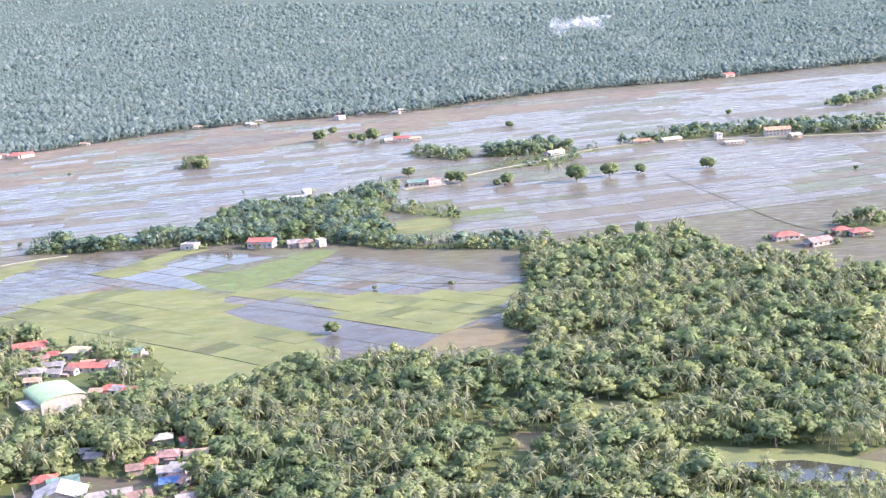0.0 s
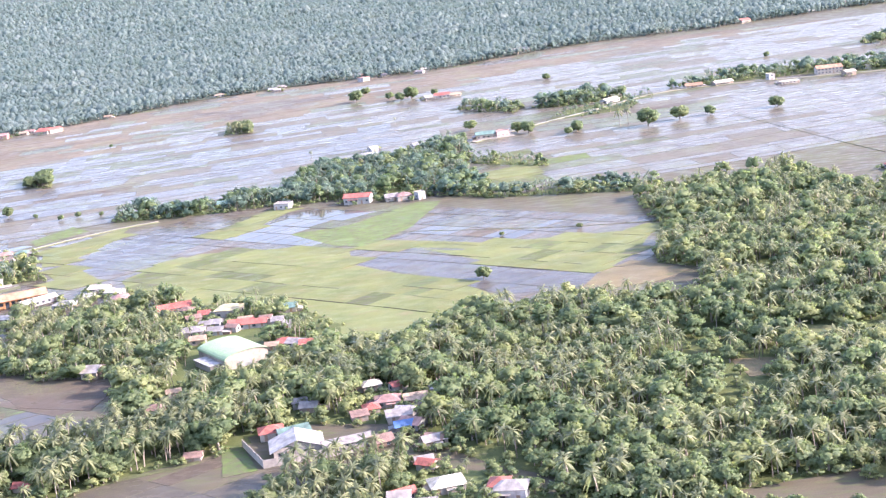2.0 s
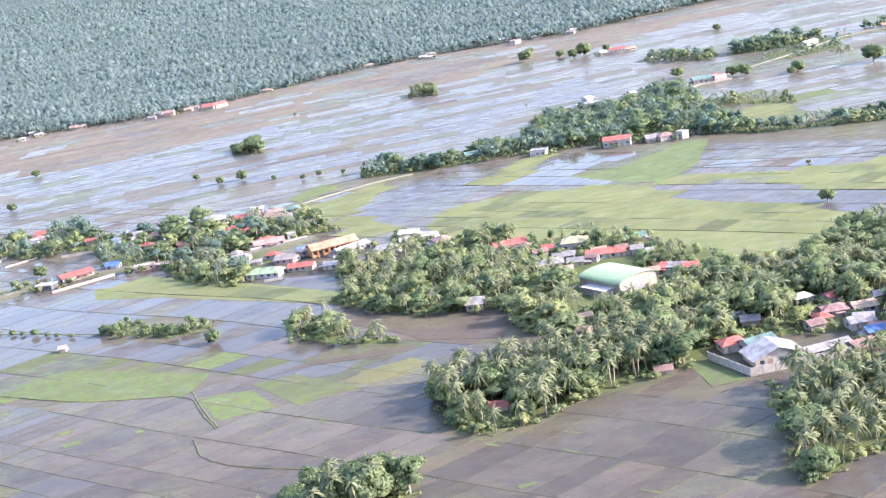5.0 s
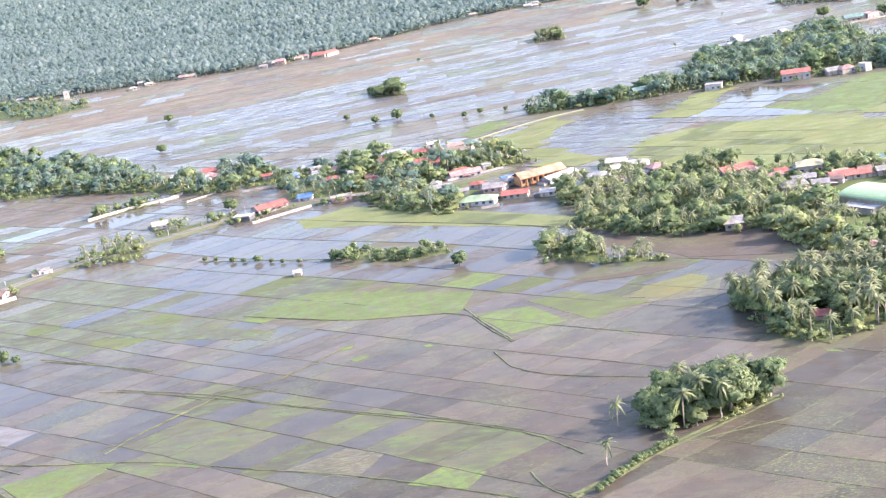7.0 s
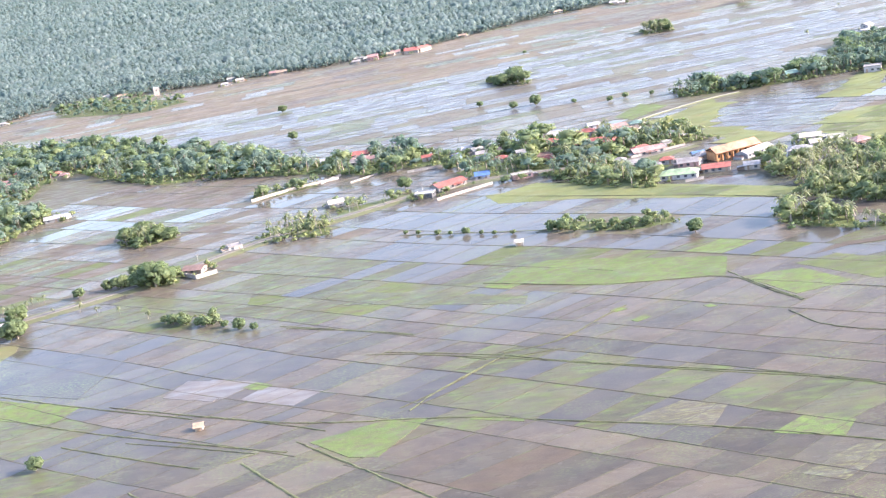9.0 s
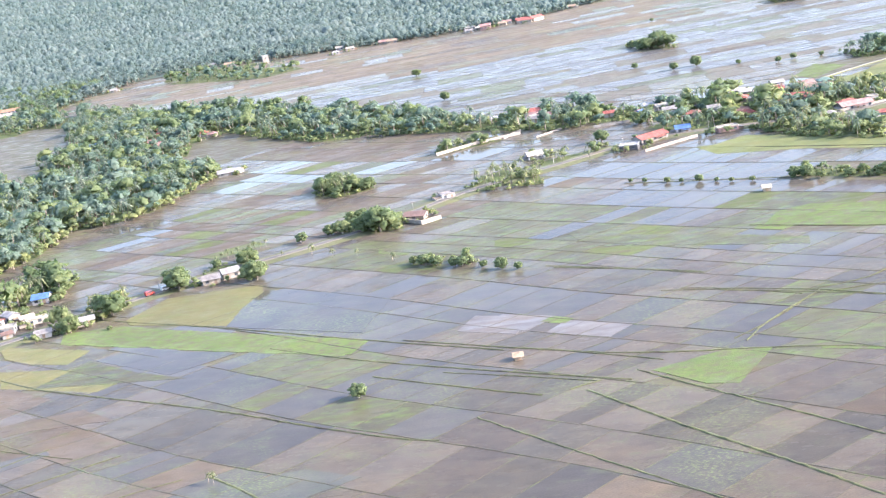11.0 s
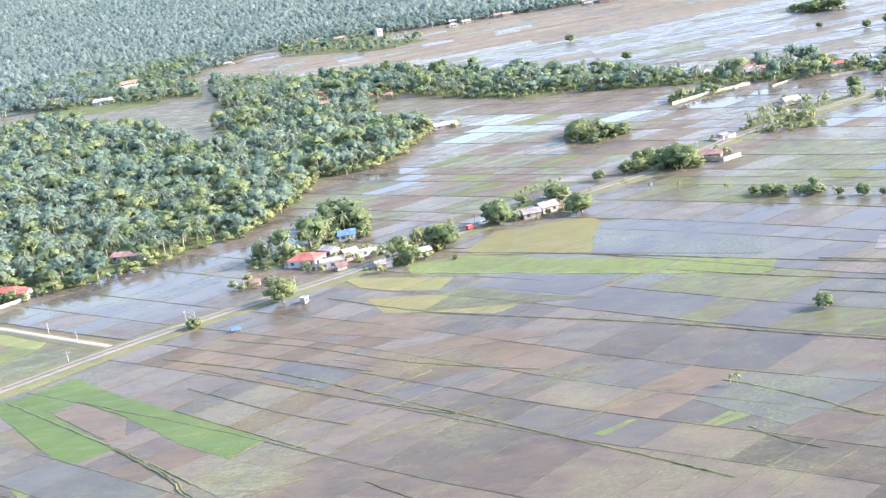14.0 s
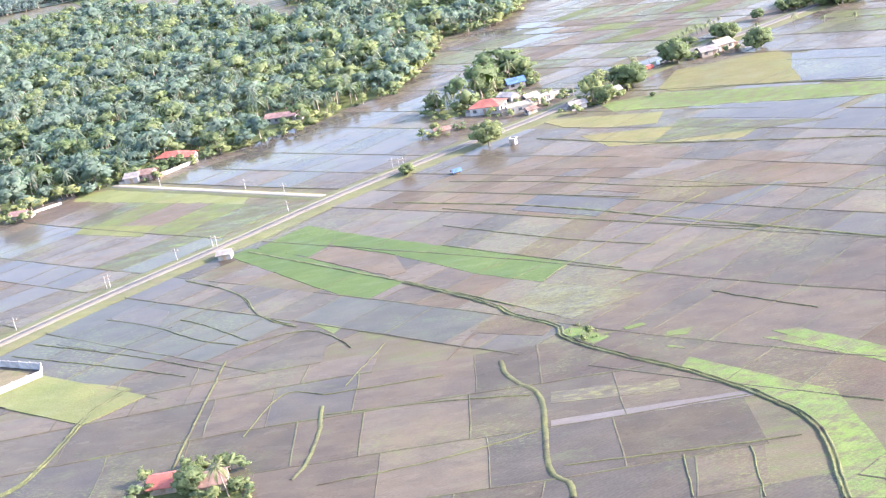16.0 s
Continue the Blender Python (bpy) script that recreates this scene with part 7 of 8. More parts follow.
def dressed(v, t, m, centres, sizes, heart, seed, leaf=1):
    """A tree with the soft, rounded shading of foliage: leaves face out of their lobe and their crown."""
    r = np.random.default_rng(seed)
    d = (v[:, None, :] - centres[None]) / sizes[None]
    k = np.argmin((d ** 2).sum(-1), axis=1)
    lobe = d[np.arange(len(v)), k] / sizes[k]
    crown = v - heart
    n = 0.6 * lobe / (np.linalg.norm(lobe, axis=1)[:, None] + 1e-6) + 0.5 * crown / (np.linalg.norm(crown, axis=1)[:, None] + 1e-6) + np.array((0, 0, 0.12))
    n += r.normal(0, 0.30, n.shape)
    wood = np.ones(len(v), bool)
    wood[np.unique(t[m == leaf])] = False
    n[wood] = v[wood] * (1, 1, 0) + r.normal(0, 0.004, (int(wood.sum()), 3))
    n /= np.linalg.norm(n, axis=1)[:, None] + 1e-9
    face = np.cross(v[t[:, 1]] - v[t[:, 0]], v[t[:, 2]] - v[t[:, 0]])
    away = (face * n[t].mean(1)).sum(1) < 0
    t = t.copy()
    t[away] = t[away][:, ::-1]
    return v, t, m, n


def broadleaf(seed, level):
    """A broad tree one unit high: trunk and limbs, lobes of foliage, loose sprays. Level 2 near, 1 middle."""
    r = np.random.default_rng(seed)
    n = {4: 4, 3: 8, 2: 10, 1: 5, 0: 3}[level]
    bushy = seed % 2 == 0
    n += 3 if bushy and level == 2 else 0
    spread = r.uniform(0.32, 0.40) if bushy else r.uniform(0.24, 0.36)
    ang = r.uniform(0, 6.28) + np.arange(n) * 2.4
    rad = spread * np.sqrt((np.arange(n) + 0.3) / n)
    c = np.c_[rad * np.cos(ang), rad * np.sin(ang), r.uniform(0.20 if bushy else 0.40, 0.76, n) - rad * 0.2]
    c[0] = (0, 0, 0.74)
    if bushy and level == 2:      # a dense round crown
        up = (np.arange(n) + 0.5) / n
        rad = spread * np.sqrt(1 - 0.85 * (2 * up - 1) ** 2)
        c = np.c_[rad * np.cos(ang), rad * np.sin(ang), 0.24 + 0.56 * up]
    size = np.c_[r.uniform(0.17, 0.27, n), r.uniform(0.17, 0.27, n), r.uniform(0.16, 0.24, n)] * {4: 1.1, 3: 0.88, 2: 0.85, 1: 1.0, 0: 1.25}[level]
    bv, bt = BALL[1]
    pieces = []
    for k in range(n):
        jitter = (1 + r.normal(0, 0.30, (len(bv), 1))) * (0.86 if level == 2 else 0.74)
        pieces.append((c[k] + bv * size[k] * jitter, bt, 1))
    v, t = leaf_tris(r, c, size, {4: 70, 3: 240, 2: 1200, 1: 125, 0: 44}[level], {4: 0.085, 3: 0.056, 2: 0.044, 1: 0.070, 0: 0.12}[level])
    pieces.append((v, t, 1))
    v, t = tube([(0, 0, -0.02), (0.01, 0, 0.2), (0.0, 0.01, 0.45), (0.01, 0.0, 0.7)], (0.045, 0.032, 0.026, 0.012), 5 if level == 2 else 3)
    pieces.append((v, t, 0))
    if level == 2:
        for k in range(1, 6):
            v, t = tube([(0, 0, 0.2 + 0.04 * k), tuple(c[k] * 0.6 + np.array((0, 0, 0.1))), tuple(c[k])], (0.022, 0.015, 0.008), 4)
            pieces.append((v, t, 0))
    return dressed(*joined(pieces), c, size, np.array((0, 0, 0.40)), seed)


def palm(seed, level):
    """A coconut palm one unit high: leaning ringed trunk and arching fronds."""
    r = np.random.default_rng(seed)
    lean = r.uniform(-0.10, 0.10, 2)
    top = np.array((lean[0], lean[1], 0.80))
    path = [(0, 0, -0.02), (lean[0] * 0.25, lean[1] * 0.25, 0.3), (lean[0] * 0.6, lean[1] * 0.6, 0.58), tuple(top)]
    v, t = tube(path, (0.022, 0.015, 0.013, 0.011), 6 if level == 2 else 3)
    pieces = [(v, t, 0)]
    n, segs = {2: (26, 4), 1: (19, 2), 0: (12, 2)}[level]
    for k in range(n):
        az = k * 2.4 + r.uniform(-0.3, 0.3)
        el = r.uniform(-0.5, 1.3)
        ln = r.uniform(0.25, 0.36)
        d = np.array((math.cos(az), math.sin(az), 0))
        side = np.array((-d[1], d[0], 0))
        s = np.linspace(0, 1, segs + 1)
        drop = 0.16 + 0.14 * (1.25 - el) / 1.6
        rib = top + d * (ln * s * math.cos(el * 0.7))[:, None] + np.array((0, 0, 1.0)) * (ln * math.sin(el) * s - drop * s ** 2)[:, None]
        wid = {2: 0.028, 1: 0.030, 0: 0.040}[level] * np.sin(np.pi * np.clip(0.12 + 0.84 * s, 0, 1)) * r.uniform(0.85, 1.2)
        if level == 2:
            L = rib + side * wid[:, None] - np.array((0, 0, 0.55)) * wid[:, None]
            R = rib - side * wid[:, None] - np.array((0, 0, 0.55)) * wid[:, None]
            v = np.concatenate([L, rib, R])
            m = segs + 1
            tri = []
            for i in range(segs):
                for a, b in ((0, m), (m, 2 * m)):
                    tri += [(a + i, b + i, a + i + 1), (a + i + 1, b + i, b + i + 1)]
        else:
            L = rib + side * wid[:, None] - np.array((0, 0, 0.3)) * wid[:, None]
            R = rib - side * wid[:, None] - np.array((0, 0, 0.3)) * wid[:, None]
            v, m = np.concatenate([L, R]), segs + 1
            tri = []
            for i in range(segs):
                tri += [(i, m + i, i + 1), (i + 1, m + i, m + i + 1)]
        pieces.append((v, np.array(tri), 1))
    if level == 2:
        for k in range(5):
            v = BALL[1][0] * 0.016 + top + np.array((0.03 * math.cos(k * 1.3), 0.03 * math.sin(k * 1.3), -0.025))
            pieces.append((v, BALL[1][1], 0))
    return dressed(*joined(pieces), top[None] - (0, 0, 0.10), np.ones((1, 3)), top - (0, 0, 0.16), seed)


def place(templates, pts, heights, widths, seed):
    """Many trees as one set of arrays."""
    r = np.random.default_rng(seed)
    vs, ts, ms, ns, n = [], [], [], [], 0
    which = r.integers(0, len(templates), len(pts))
    turn = r.uniform(0, 6.28, len(pts))
    for k, (tv, tt, tm, tn) in enumerate(templates):
        sel = np.where(which == k)[0]
        if not len(sel):
            continue
        c, s = np.cos(turn[sel])[:, None], np.sin(turn[sel])[:, None]
        h, w = heights[sel][:, None], widths[sel][:, None]
        x = (tv[:, 0] * c - tv[:, 1] * s) * h * w + pts[sel, 0][:, None]
        y = (tv[:, 0] * s + tv[:, 1] * c) * h * w + pts[sel, 1][:, None]
        z = tv[:, 2] * h + pts[sel, 2][:, None]
        vs.append(np.stack([x, y, z], -1).reshape(-1, 3))
        ns.append(np.stack([tn[:, 0] * c - tn[:, 1] * s, tn[:, 0] * s + tn[:, 1] * c, np.broadcast_to(tn[:, 2], x.shape)], -1).reshape(-1, 3))
        ts.append((tt[None] + (np.arange(len(sel)) * len(tv))[:, None, None] + n).reshape(-1, 3))
        ms.append(np.tile(tm, len(sel)))
        n += len(sel) * len(tv)
    return np.concatenate(vs), np.concatenate(ts), np.concatenate(ms), np.concatenate(ns)


NEAR_BROAD = [broadleaf(11 + k, 2) for k in range(6)]
NEAR_PALM = [palm(31 + k, 2) for k in range(6)]
MID_BROAD = [broadleaf(51 + k, 1) for k in range(12)]
FINE_BROAD = [broadleaf(130 + k, 3) for k in range(10)]
MID_PALM = [palm(71 + k, 1) for k in range(10)]
LOW_BROAD = [broadleaf(160 + k, 4) for k in range(12)]
LOW_PALM = [palm(180 + k, 0) for k in range(10)]
SHRUB = [broadleaf(90 + k, 0) for k in range(8)]

def far_tree(seed, palmy):
    """A small tree of the far slope."""
    r = np.random.default_rng(seed)
    if palmy:
        v, t = [], []
        for k in range(6):
            a = k * 1.047 + r.uniform(-0.2, 0.2)
            ln, up = r.uniform(0.26, 0.4), r.uniform(-0.18, 0.16)
            d = np.array((math.cos(a), math.sin(a), 0))
            s = np.array((-d[1], d[0], 0)) * 0.07
            base, midp, tip = np.array((0, 0, 0.84)), d * ln * 0.55 + np.array((0, 0, 0.86 + up)), d * ln + np.array((0, 0, 0.72 + up))
            n = len(v)
            v += [base, midp + s, midp - s, tip]
            t += [(n, n + 1, n + 2), (n + 1, n + 3, n + 2)]
        n = len(v)
        v += [np.array((-0.03, 0, 0)), np.array((0.03, 0, 0)), np.array((0, 0, 0.85))]
        t.append((n, n + 1, n + 2))
        return dressed(np.array(v), np.array(t), np.ones(len(t), int), np.array([(0, 0, 0.6)]), np.ones((1, 3)), np.array((0, 0, 0.5)), seed)
    sides = 5
    v, t = [], []
    for ring, (rad, z) in enumerate(((0.36, 0.18), (0.42, 0.55), (0.24, 0.86))):
        for s in range(sides):
            a = 6.283 * (s + 0.5 * ring) / sides
            q = rad * r.uniform(0.65, 1.3)
            v.append((q * math.cos(a), q * math.sin(a), z * r.uniform(0.8, 1.15)))
    v.append((r.uniform(-0.1, 0.1), r.uniform(-0.1, 0.1), 1.0))
    for ring in range(2):
        for s in range(sides):
            a, b = ring * sides + s, ring * sides + (s + 1) % sides
            t += [(a, b, a + sides), (b, b + sides, a + sides)]
    for s in range(sides):
        t.append((2 * sides + s, 2 * sides + (s + 1) % sides, 3 * sides))
    return dressed(np.array(v), np.array(t), np.zeros(len(t), int), np.array([(0, 0, 0.5)]), np.ones((1, 3)), np.array((0, 0, 0.35)), seed, 0)


FARL = [far_tree(640 + k, k % 3 != 0) for k in range(18)]
house_at = np.array([(h[0], h[1], h[3], h[4]) for h in HOUSES])


def free(pts, keep_front=14.0):
    """Points clear of houses, the yards before them, roads and clearings."""
    ok = np.ones(len(pts), bool)
    for x, y, w, d in house_at:
        dx, dy = np.abs(pts[:, 0] - x), pts[:, 1] - y
        ok &= ~((dx < w / 2 + 1.4) & (dy < d / 2 + 1.4) & (dy > -d / 2 - keep_front))
    (wx, wy), (hx, hy) = (-180.0, 436.0), GABLE_HALL[0]
    ok &= ~((pts[:, 0] > wx - 8) & (pts[:, 0] < wx + 24) & (pts[:, 1] > wy - 12) & (pts[:, 1] < wy + 28))
    ok &= ~((pts[:, 0] > hx - 14) & (pts[:, 0] < hx + 24) & (pts[:, 1] > hy - 9) & (pts[:, 1] < hy + 16))
    sx, sy = SCHOOL[0]
    ok &= ~((pts[:, 0] > sx - 4) & (pts[:, 0] < sx + 24) & (pts[:, 1] > sy - 12) & (pts[:, 1] < sy + 14))
    for c in CLEARINGS:
        ok &= ~inside(c, pts)
    for s in range(0, len(pts), 4000):
        q = pts[s:s + 4000]
        ok[s:s + 4000] &= np.min(np.hypot(q[:, None, 0] - ROADPTS[None, :, 0], q[:, None, 1] - ROADPTS[None, :, 1]), axis=1) > 3.6
    return ok


def scatter(poly, spacing, seed):
    r = np.random.default_rng(seed)
    p = np.array(poly)
    x0, y0 = p.min(0) - spacing
    x1, y1 = p.max(0) + spacing
    X, Y = np.meshgrid(np.arange(x0, x1, spacing), np.arange(y0, y1, spacing))
    q = np.c_[X.ravel(), Y.ravel()] + r.uniform(-0.48, 0.48, (X.size, 2)) * spacing
    return q[inside(list(poly), q)]


# single trees and the groves passed nearest are things of their own
def tree_thing(kind, template, materials):
    v, t, m, nrm = template
    root = tagged(new(kind), "tall coconut palm with arching fronds" if kind == "coconut_palm" else "leafy green broadleaf tree with a rounded crown", "palm" if kind == "coconut_palm" else "tree", "palms of the plain" if kind == "coconut_palm" else "trees of the plain")
    for k, name in ((0, "trunk"), (1, "crown")):
        tri = t[m == k]
        used, inv = np.unique(tri, return_inverse=True)
        mesh_object(name, v[used], inv.reshape(-1, 3), [materials[k]], parent=root, smooth=True, normals=nrm[used])
    return root


palm_things = [tree_thing("coconut_palm", t, (BARK, FROND)) for t in NEAR_PALM]
broad_things = [tree_thing("broadleaf_tree", t, (BARK, GREENS[k % 3])) for k, t in enumerate(NEAR_BROAD)]
used_first = set()


def plant(kind, x, y, h, w, seed, bushy=False):
    r = random.Random(seed)
    src = r.choice(palm_things if kind == "p" else broad_things[1::2] if bushy else broad_things)
    m = pose(x, y, 0, 0, 0, r.uniform(0, 360))
    ob = src if src.name not in used_first else copy_thing(src, m)
    used_first.add(src.name)
    ob.matrix_basis = m @ Matrix.Diagonal((h * w, h * w, h, 1))


planted = {"p": 0, "b": 0}
for k, (x, y, h) in enumerate(SINGLE_PALMS):
    plant("p", x, y, max(h, 2.0), 1.0, k)
    planted["p"] += 1
for k, (x, y, h) in enumerate(SINGLE_BROADLEAF):
    plant("b", x, y, max(h, 1.5), 1.15, 300 + k, True)
    planted["b"] += 1

def crossing(poly):
    """Whether an outline crosses itself."""
    def side(a, b, c):
        return (b[0] - a[0]) * (c[1] - a[1]) - (b[1] - a[1]) * (c[0] - a[0])
    edges = list(zip(poly, poly[1:] + poly[:1]))
    for i, (a, b) in enumerate(edges):
        for c, d in edges[i + 2:len(edges) - (i == 0)]:
            if side(a, b, c) * side(a, b, d) < 0 and side(c, d, a) * side(c, d, b) < 0:
                return True
    return False


def floor_piece(name, poly, z, material):
    """The floor of a wood; where its outline folds over itself, laid in squares of three metres."""
    if not crossing(poly):
        return slab(name, poly, 0.0, z, material)
    p = np.array(poly)
    X, Y = np.meshgrid(np.arange(p[:, 0].min(), p[:, 0].max(), 3.0), np.arange(p[:, 1].min(), p[:, 1].max(), 3.0))
    q = np.c_[X.ravel(), Y.ravel()]
    q = q[inside(poly, q)]
    v = np.concatenate([np.c_[q + np.array(o), np.full(len(q), z)] for o in ((0, 0), (3, 0), (3, 3), (0, 3))])
    i, n = np.arange(len(q)), len(q)
    return mesh_object(name, v, np.concatenate([np.c_[i, i + n, i + 2 * n], np.c_[i, i + 2 * n, i + 3 * n]]), [material])


LABELS = {"W5": "dense wood of coconut palms and broadleaf trees", "W2": "dense green lowland wood with scattered palms"}
DETAILED = ("ISL7", "W7", "W6", "NTCH", "COT", "RD1", "RD2", "RD4", "RD5", "RD6", "RD7", "RD8", "RD9", "ISL5", "ISL1", "ISL2")
for number, (name, dens, share, tall, poly) in enumerate(WOODS):
    # distant woods take the leaf colours tinted for haze
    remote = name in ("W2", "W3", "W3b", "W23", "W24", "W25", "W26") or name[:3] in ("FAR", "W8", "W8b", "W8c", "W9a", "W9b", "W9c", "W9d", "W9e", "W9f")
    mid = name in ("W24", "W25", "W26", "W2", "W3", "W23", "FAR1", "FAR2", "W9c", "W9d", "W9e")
    slabbed = floor_piece("undergrowth", poly, 0.02 + 0.0016 * number, SCRUB)
    tagged(slabbed, "shaded undergrowth floor of the wood", "undergrowth", kind="structure")
    pts = scatter(poly, (5.6 if name == "W2" else 5.5 if mid else 4.3) / math.sqrt(dens), 2000 + number)
    pts = pts[free(pts, 2.0 if name in ("YD2", "YD3") else 14.0)]
    r = np.random.default_rng(3000 + number)
    if name in ("W5", "W4", "W3", "W8"):    # small glades
        glade = np.array([noise.noise(Vector((x * 0.028, y * 0.028, 40.0 + number))) for x, y in pts])
        pts = pts[(glade > -0.36) | (r.random(len(pts)) < 0.2)]
    # palms and broad trees stand in drifts, big trees beside big trees
    drift = np.array([noise.noise(Vector((x * 0.03, y * 0.03, number))) for x, y in pts])
    is_palm = drift * 0.8 + r.uniform(0, 1, len(pts)) < share
    height = np.where(is_palm, r.uniform(6.2, 9.6, len(pts)), (r.uniform(3.8, 7.0, len(pts)) + 3.4 * (r.random(len(pts)) < 0.22)) * (1.0 - 0.45 * drift)) * tall
    if name in DETAILED:
        left = []
        for k, (x, y) in enumerate(pts):
            kind = "p" if is_palm[k] else "b"
            if planted[kind] < 290:
                plant(kind, x, y, height[k], 1.0 if kind == "p" else r.uniform(0.95, 1.35), 5000 + number * 400 + k)
                planted[kind] += 1
            else:
                left.append(k)
        pts, is_palm, height = pts[left], is_palm[left], height[left]
    out = []

    def grow(templates, where, high, wide, seed, slots):
        """Trees of one kind, each in one of the greens given."""
        hue = np.random.default_rng(seed).integers(0, len(slots), len(where))
        for k, slot in enumerate(slots):
            some = hue == k
            if some.any():
                v, t, m, nrm = place(templates, where[some], high[some], wide[some], seed + k)
                out.append((v, t, np.where(m == 1, slot, 0), nrm))

    if name in ("V1", "W3b", "W4", "YARD1", "W3", "W5", "W6", "W7", "W8", "RD5", "RD7", "W9c"):
        low = scatter(poly, 8.0 if name == "W5" else 5.5, 6000 + number)
        low = low[free(low, 1.2)]
        low = low[r.random(len(low)) < 0.7]
        if len(low):
            grow(SHRUB, np.c_[low, np.zeros(len(low))], r.uniform(1.4, 3.2, len(low)), r.uniform(1.1, 1.8, len(low)), 6500 + number, (2, 3, 3, 4))
    if not mid or name in ("W2", "W3"):     # bushes along the edge of the wood
        rim = []
        for (x0, y0), (x1, y1) in zip(poly, poly[1:] + poly[:1]):
            k = np.arange(0, 1, 2.3 / max(2.3, math.hypot(x1 - x0, y1 - y0)))
            rim.append(np.c_[x0 + (x1 - x0) * k, y0 + (y1 - y0) * k])
        rim = np.concatenate(rim)
        rim += r.normal(0, 1.1, rim.shape)
        rim = rim[free(rim, 1.2)]
        rim = rim[r.random(len(rim)) < min(0.85, dens * 0.8)]
        if len(rim):
            grow(SHRUB, np.c_[rim, np.zeros(len(rim))], r.uniform(0.9, 2.8, len(rim)) * (1.6 if name == "W2" else min(1.0, tall)), r.uniform(1.1, 1.9, len(rim)), 7500 + number, (2, 3, 3, 4))
    p3 = np.c_[pts, rise(pts[:, 0], pts[:, 1])]
    far_off = np.where(pts[:, 1] > 560, 2, np.where(pts[:, 1] > 440, 1, 0))
    for flag in (True, False):
        for back, templates in ((0, MID_PALM if flag else FINE_BROAD), (1, MID_PALM if flag else MID_BROAD), (2, LOW_PALM if flag else LOW_BROAD)):
            sel = (is_palm == flag) & (far_off == back)
            if sel.any():
                wide = r.uniform(1.0, 1.2, sel.sum()) if flag else r.uniform(0.95, 1.45, sel.sum())
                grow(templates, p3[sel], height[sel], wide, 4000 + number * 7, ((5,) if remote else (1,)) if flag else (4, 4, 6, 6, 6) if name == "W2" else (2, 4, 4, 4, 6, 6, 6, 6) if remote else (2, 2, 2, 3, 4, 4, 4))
    if not out:
        continue
    vs, ts, ms, ns, n = [], [], [], [], 0
    for v, t, m, nrm in out:
        vs.append(v), ts.append(t + n), ms.append(m), ns.append(nrm)
        n += len(v)
    wood = mesh_object("woodland", np.concatenate(vs), np.concatenate(ts), [BARK, FROND, LEAF, LEAF_PALE, LEAF_DEEP, HAZE_FROND, HAZE_LEAF], np.concatenate(ms), smooth=True, normals=np.concatenate(ns))
    tagged(wood, LABELS.get(name, "grove of coconut palms and broadleaf trees"), "woodland", kind="stuff")

# ---- bushes round the houses ----
r = np.random.default_rng(61)
yard = []
for x, y, w, d in house_at:
    for _ in range(0 if w < 3.6 else 9 if y < 760 else 4):
        a = r.uniform(0, 6.283)
        yard.append((x + math.cos(a) * (w / 2 + r.uniform(1.6, 4.5)), y + math.sin(a) * (d / 2 + r.uniform(1.6, 4.5))))
yard = np.array(yard)
yard = yard[free(yard, 1.4)]
pieces = []
for k in range(3):
    q = yard[k::3]
    v, t, m, nrm = place(SHRUB, np.c_[q, np.zeros(len(q))], r.uniform(1.0, 3.0, len(q)), r.uniform(1.0, 1.6, len(q)), 6900 + k)
    pieces.append((v, t, np.where(m == 1, k + 1, 0), nrm))
vs, ts, ms, ns, n = [], [], [], [], 0
for v, t, m, nrm in pieces:
    vs.append(v), ts.append(t + n), ms.append(m), ns.append(nrm)
    n += len(v)
tagged(mesh_object("shrubbery", np.concatenate(vs), np.concatenate(ts), [BARK, LEAF, LEAF_PALE, LEAF_DEEP], np.concatenate(ms), smooth=True, normals=np.concatenate(ns)), "leafy green garden bushes round the houses", "shrubs", kind="stuff")

# ---- the wooded slope behind the plain ----
edge = sorted(FOREST_EDGE[:18])
ex, ey = np.array([e[0] for e in edge]), np.array([e[1] for e in edge])


fx = np.linspace(-3700, 1600, 60)
deep_y = np.r_[12, 60, 150, 300, 500, 800, 1200, 1700, 2400, 3400]
FXX, FYY = np.meshgrid(fx, deep_y)
FYY = FYY + np.interp(FXX, ex, ey, left=1020)
fv = np.c_[FXX.ravel(), FYY.ravel(), rise(FXX, FYY).ravel() + 0.6]
fi = np.arange(fv.shape[0]).reshape(FXX.shape)
quad = np.stack([fi[:-1, :-1], fi[:-1, 1:], fi[1:, 1:], fi[1:, :-1]], -1).reshape(-1, 4)
tagged(mesh_object("undergrowth", fv, np.concatenate([quad[:, [0, 1, 2]], quad[:, [0, 2, 3]]]), [HAZE_SLOPE_FLOOR]), "green undergrowth below the forest on the slope", "undergrowth", kind="structure")
pieces, n = [], 0
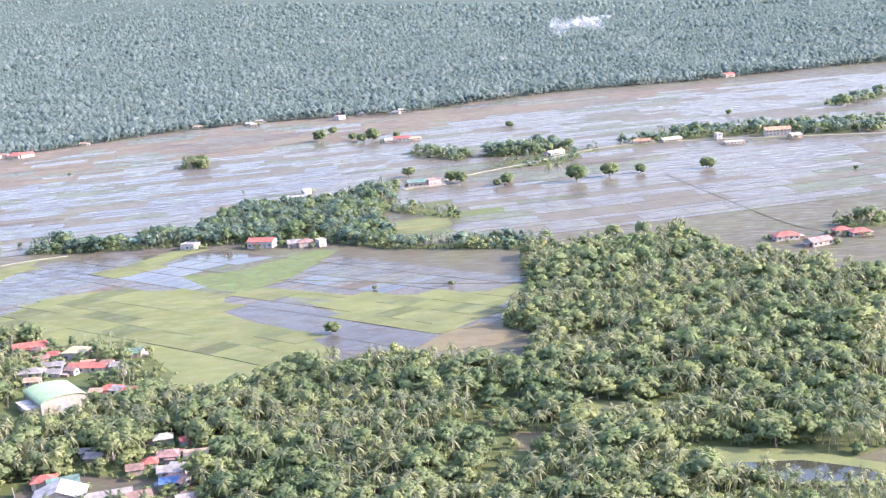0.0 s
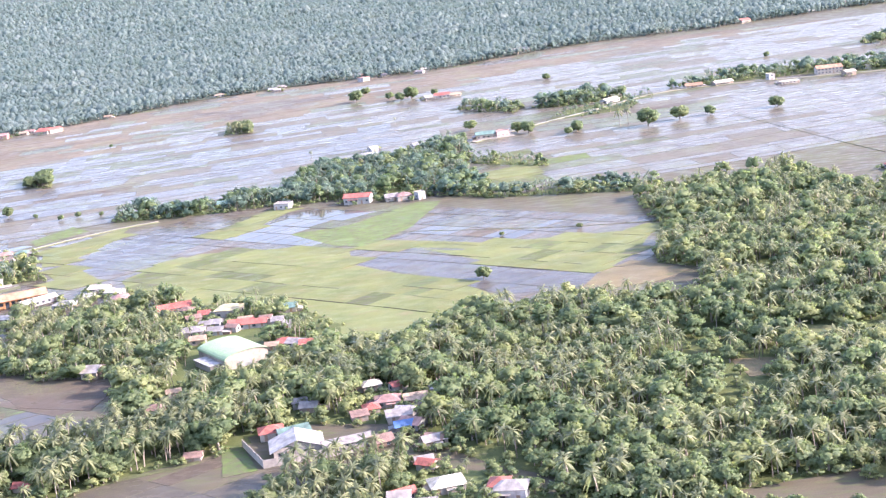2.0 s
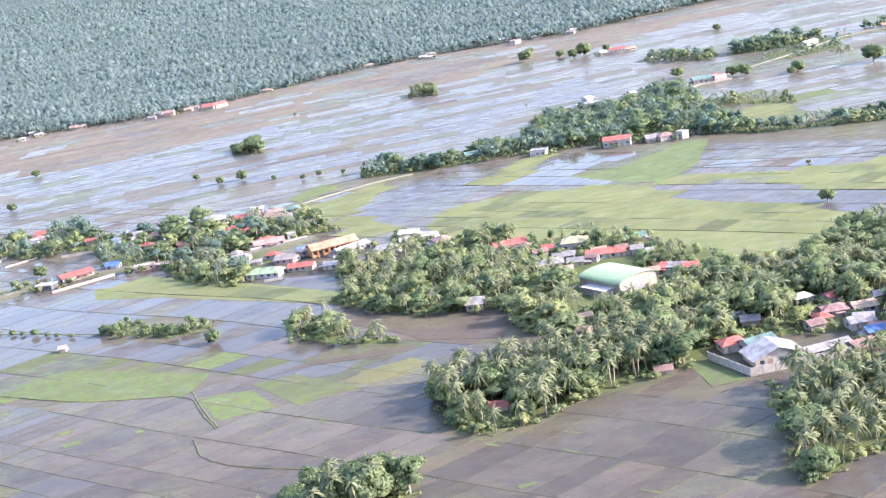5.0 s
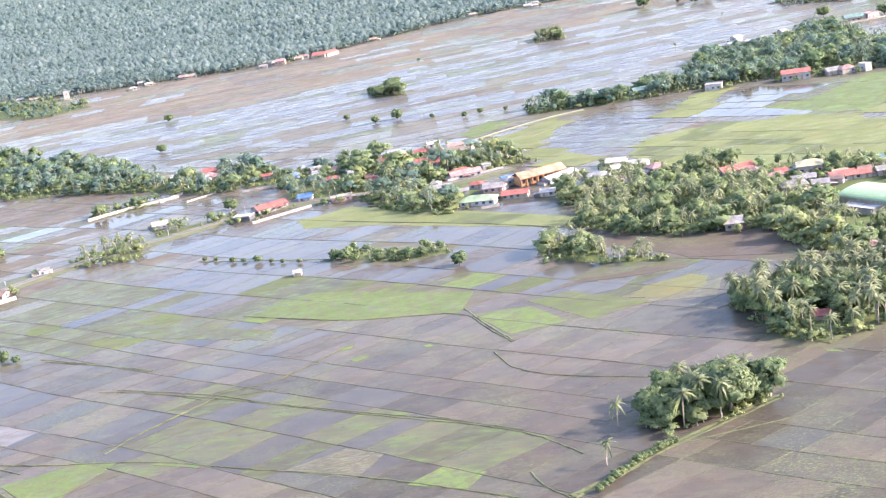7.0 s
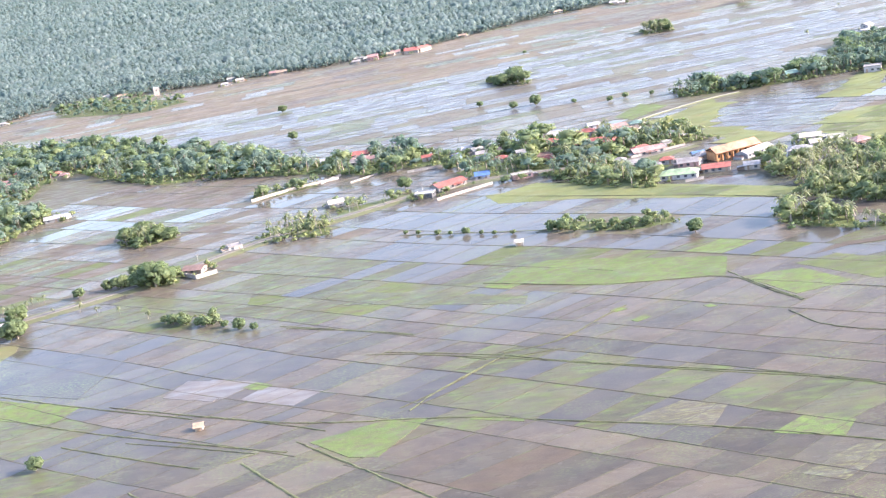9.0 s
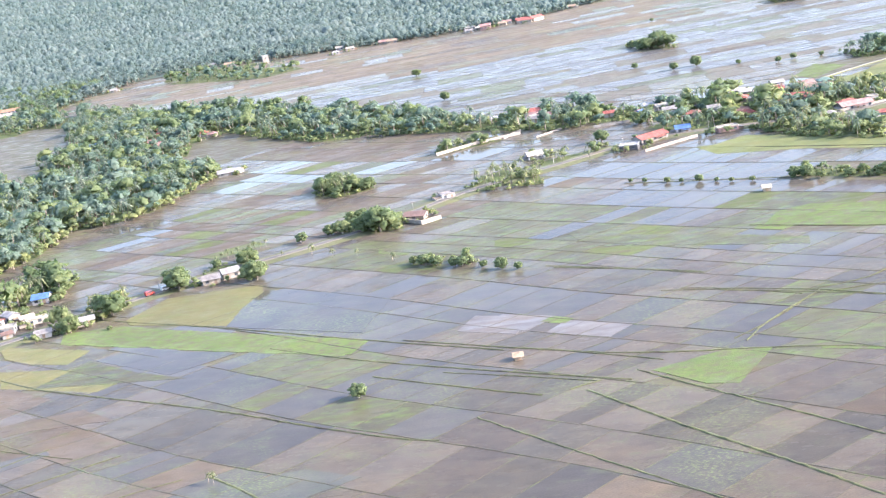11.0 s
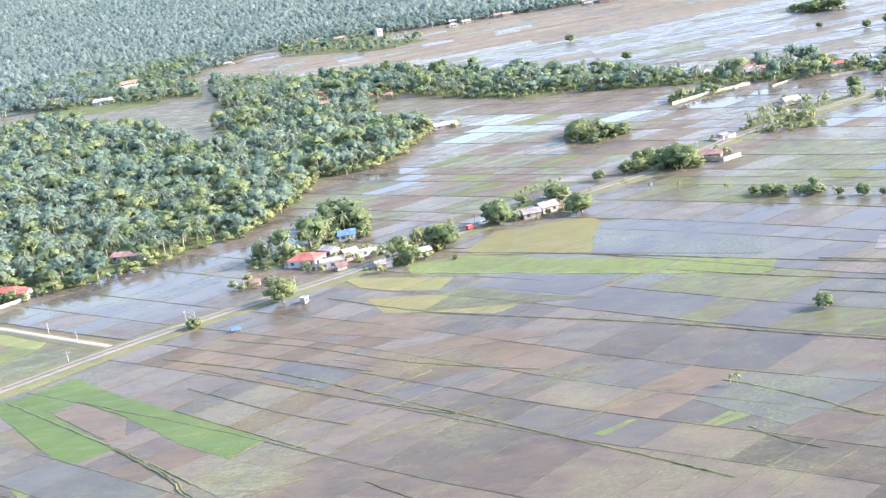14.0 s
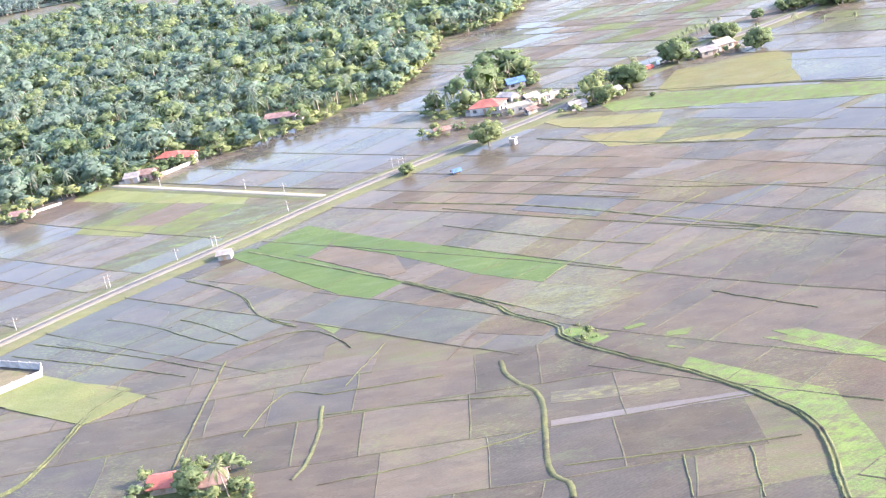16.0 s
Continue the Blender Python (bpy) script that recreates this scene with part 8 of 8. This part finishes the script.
for band, (y0, y1, spacing, hlo, hhi) in enumerate(((0, 420, 5.0, 5.0, 8.0), (420, 1200, 5.9, 5.4, 8.2), (1200, 3400, 10.2, 8.6, 11.8))):
    xs = (-1750, 760) if band < 2 else (-2300, 1000)
    X, Y = np.meshgrid(np.arange(*xs, spacing), np.arange(950 + max(0, y0 - 60), 1480 + y1, spacing))
    r = np.random.default_rng(700 + band)
    q = np.c_[X.ravel(), Y.ravel()] + r.uniform(-0.75, 0.75, (X.size, 2)) * spacing
    start = np.interp(q[:, 0], ex, ey, left=1020)
    back = q[:, 1] - start
    ok = (back > (y0 - 60 if band else 0)) & (back <= y1) & (q[:, 0] > -760 - 0.33 * q[:, 1]) & (q[:, 0] < np.minimum(60 + 0.25 * q[:, 1], 760 - 1.27 * (q[:, 1] - 2624)))
    q = q[ok]
    q = q[free(q, 5.0)] if band == 0 else q
    lie = np.array([noise.noise(Vector((x * 0.012, y * 0.012, 1.0))) + 0.6 * noise.noise(Vector((x * 0.04, y * 0.04, 2.0))) for x, y in q])
    tall = r.uniform(hlo, hhi, len(q)) * (1 + 0.34 * lie) * np.where(r.random(len(q)) < 0.12, 1.3, 1.0)
    wide, p3, back = r.uniform(0.75, 1.15, len(q)), np.c_[q, rise(q[:, 0], q[:, 1])], q[:, 1] - np.interp(q[:, 0], ex, ey, left=1020)
    front = (back < 24) | ((q[:, 0] < -640) & (back < 120)) if band == 0 else np.zeros(len(q), bool)
    leafy = r.random(len(q)) < 0.5
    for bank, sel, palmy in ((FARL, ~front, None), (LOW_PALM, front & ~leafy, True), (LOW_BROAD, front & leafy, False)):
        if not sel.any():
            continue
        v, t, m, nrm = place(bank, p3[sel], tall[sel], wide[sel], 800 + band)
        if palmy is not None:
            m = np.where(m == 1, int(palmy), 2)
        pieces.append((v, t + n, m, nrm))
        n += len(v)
# slope trees carry the leaf colours with painted haze
forest = mesh_object("forest", *(np.concatenate([p[k] for p in pieces]) for k in (0, 1)), [HAZE_SLOPE_LEAF, HAZE_SLOPE_FROND, BARK], np.concatenate([p[2] for p in pieces]), smooth=True, normals=np.concatenate([p[3] for p in pieces]))
tagged(forest, "vast green palm and broadleaf forest on a gentle slope", "forest", kind="stuff")

# ---- vehicles on the road ----
PAINT = {k: plain("vehicle_" + k, c, 0.35, 0.2, 0.15) for k, c in {"blue": (0.14, 0.18, 0.38), "grey": (0.35, 0.36, 0.38), "red": (0.42, 0.06, 0.05), "white": (0.62, 0.62, 0.60)}.items()}


def vehicle(x, y, colour):
    k = int(np.argmin(np.hypot(main_line[:, 0] - x, main_line[:, 1] - y)))
    near = math.hypot(main_line[k][0] - x, main_line[k][1] - y) < 4.0
    d = main_line[min(k + 1, len(main_line) - 1)] - main_line[max(k - 1, 0)]
    if near:
        x, y = (float(main_line[k][j]) + (d[1], -d[0])[j] / math.hypot(*d) * 0.8 for j in (0, 1))
    root = empty("van", pose(x, y, 0.505 if near else 0.09, 0, 0, math.degrees(math.atan2(d[1], d[0]))), f"small {colour} passenger van on the road", "van", "vehicles")
    bm = bmesh.new()
    prism(bm, [(-1.7, 0.35), (1.7, 0.35), (1.7, 0.85), (1.2, 0.95), (0.75, 1.55), (-1.6, 1.6), (-1.7, 0.9)], -0.72, 0.72)
    bmesh.ops.bevel(bm, geom=list(bm.edges), offset=0.06, segments=1, affect="EDGES")
    part("body", bm, PAINT[colour], root)
    for side in (-1, 1):
        part("window", boxed((-1.45, 0.7, side * 0.73 - 0.012, side * 0.73 + 0.012, 1.02, 1.45)), DARKGLASS, root)
        for wx in (-1.05, 1.05):
            bm = bmesh.new()
            bmesh.ops.create_cone(bm, segments=12, radius1=0.33, radius2=0.33, depth=0.2, cap_ends=True, matrix=Matrix.Translation((wx, side * 0.68, 0.33)) @ Matrix.Rotation(math.pi / 2, 4, "X"))
            part("wheel", bm, RUBBER, root)


for x, y, colour in VEHICLES:
    vehicle(x, y, colour)

# ---- thin smoke of a field fire on the slope ----
SMOKE, sn, sl, sp = mat("thin_smoke")
clear = sn.new("ShaderNodeBsdfTransparent")
white = sn.new("ShaderNodeBsdfDiffuse")
white.inputs["Color"].default_value = (0.85, 0.86, 0.88, 1)
blend = sn.new("ShaderNodeMixShader")
wisp = noise_tex(sn, sl, sn.new("ShaderNodeTexCoord").outputs["Object"], 0.06, 5)
thin = ramp(sn, ((0.38, (0.0, 0.0, 0.0)), (0.72, (0.17, 0.17, 0.17))))
sl.new(wisp.outputs["Fac"], thin.inputs[0])
sl.new(thin.outputs[0], blend.inputs[0])
sl.new(clear.outputs[0], blend.inputs[1])
sl.new(white.outputs[0], blend.inputs[2])
sl.new(blend.outputs[0], sn["Material Output"].inputs["Surface"])
r = np.random.default_rng(77)
pieces = []
for k in range(26):
    u = k / 25
    c = np.array((4 + u * 74 + r.normal(0, 3), r.normal(0, 8), 24 + 10 * u - 6 * u * u + r.normal(0, 3 + 2 * u)))
    s = np.array((10, 8, 8 - 5 * u)) * r.uniform(0.7, 1.2)
    pieces.append((c + BALL[2][0] * s, BALL[2][1], 0))
v, t, m = joined(pieces)
smoke = mesh_object("smoke", v + np.array(SMOKE_AT), t, [SMOKE], smooth=True)
tagged(smoke, "low drifting plume of white smoke over the forest", "smoke", kind="stuff")
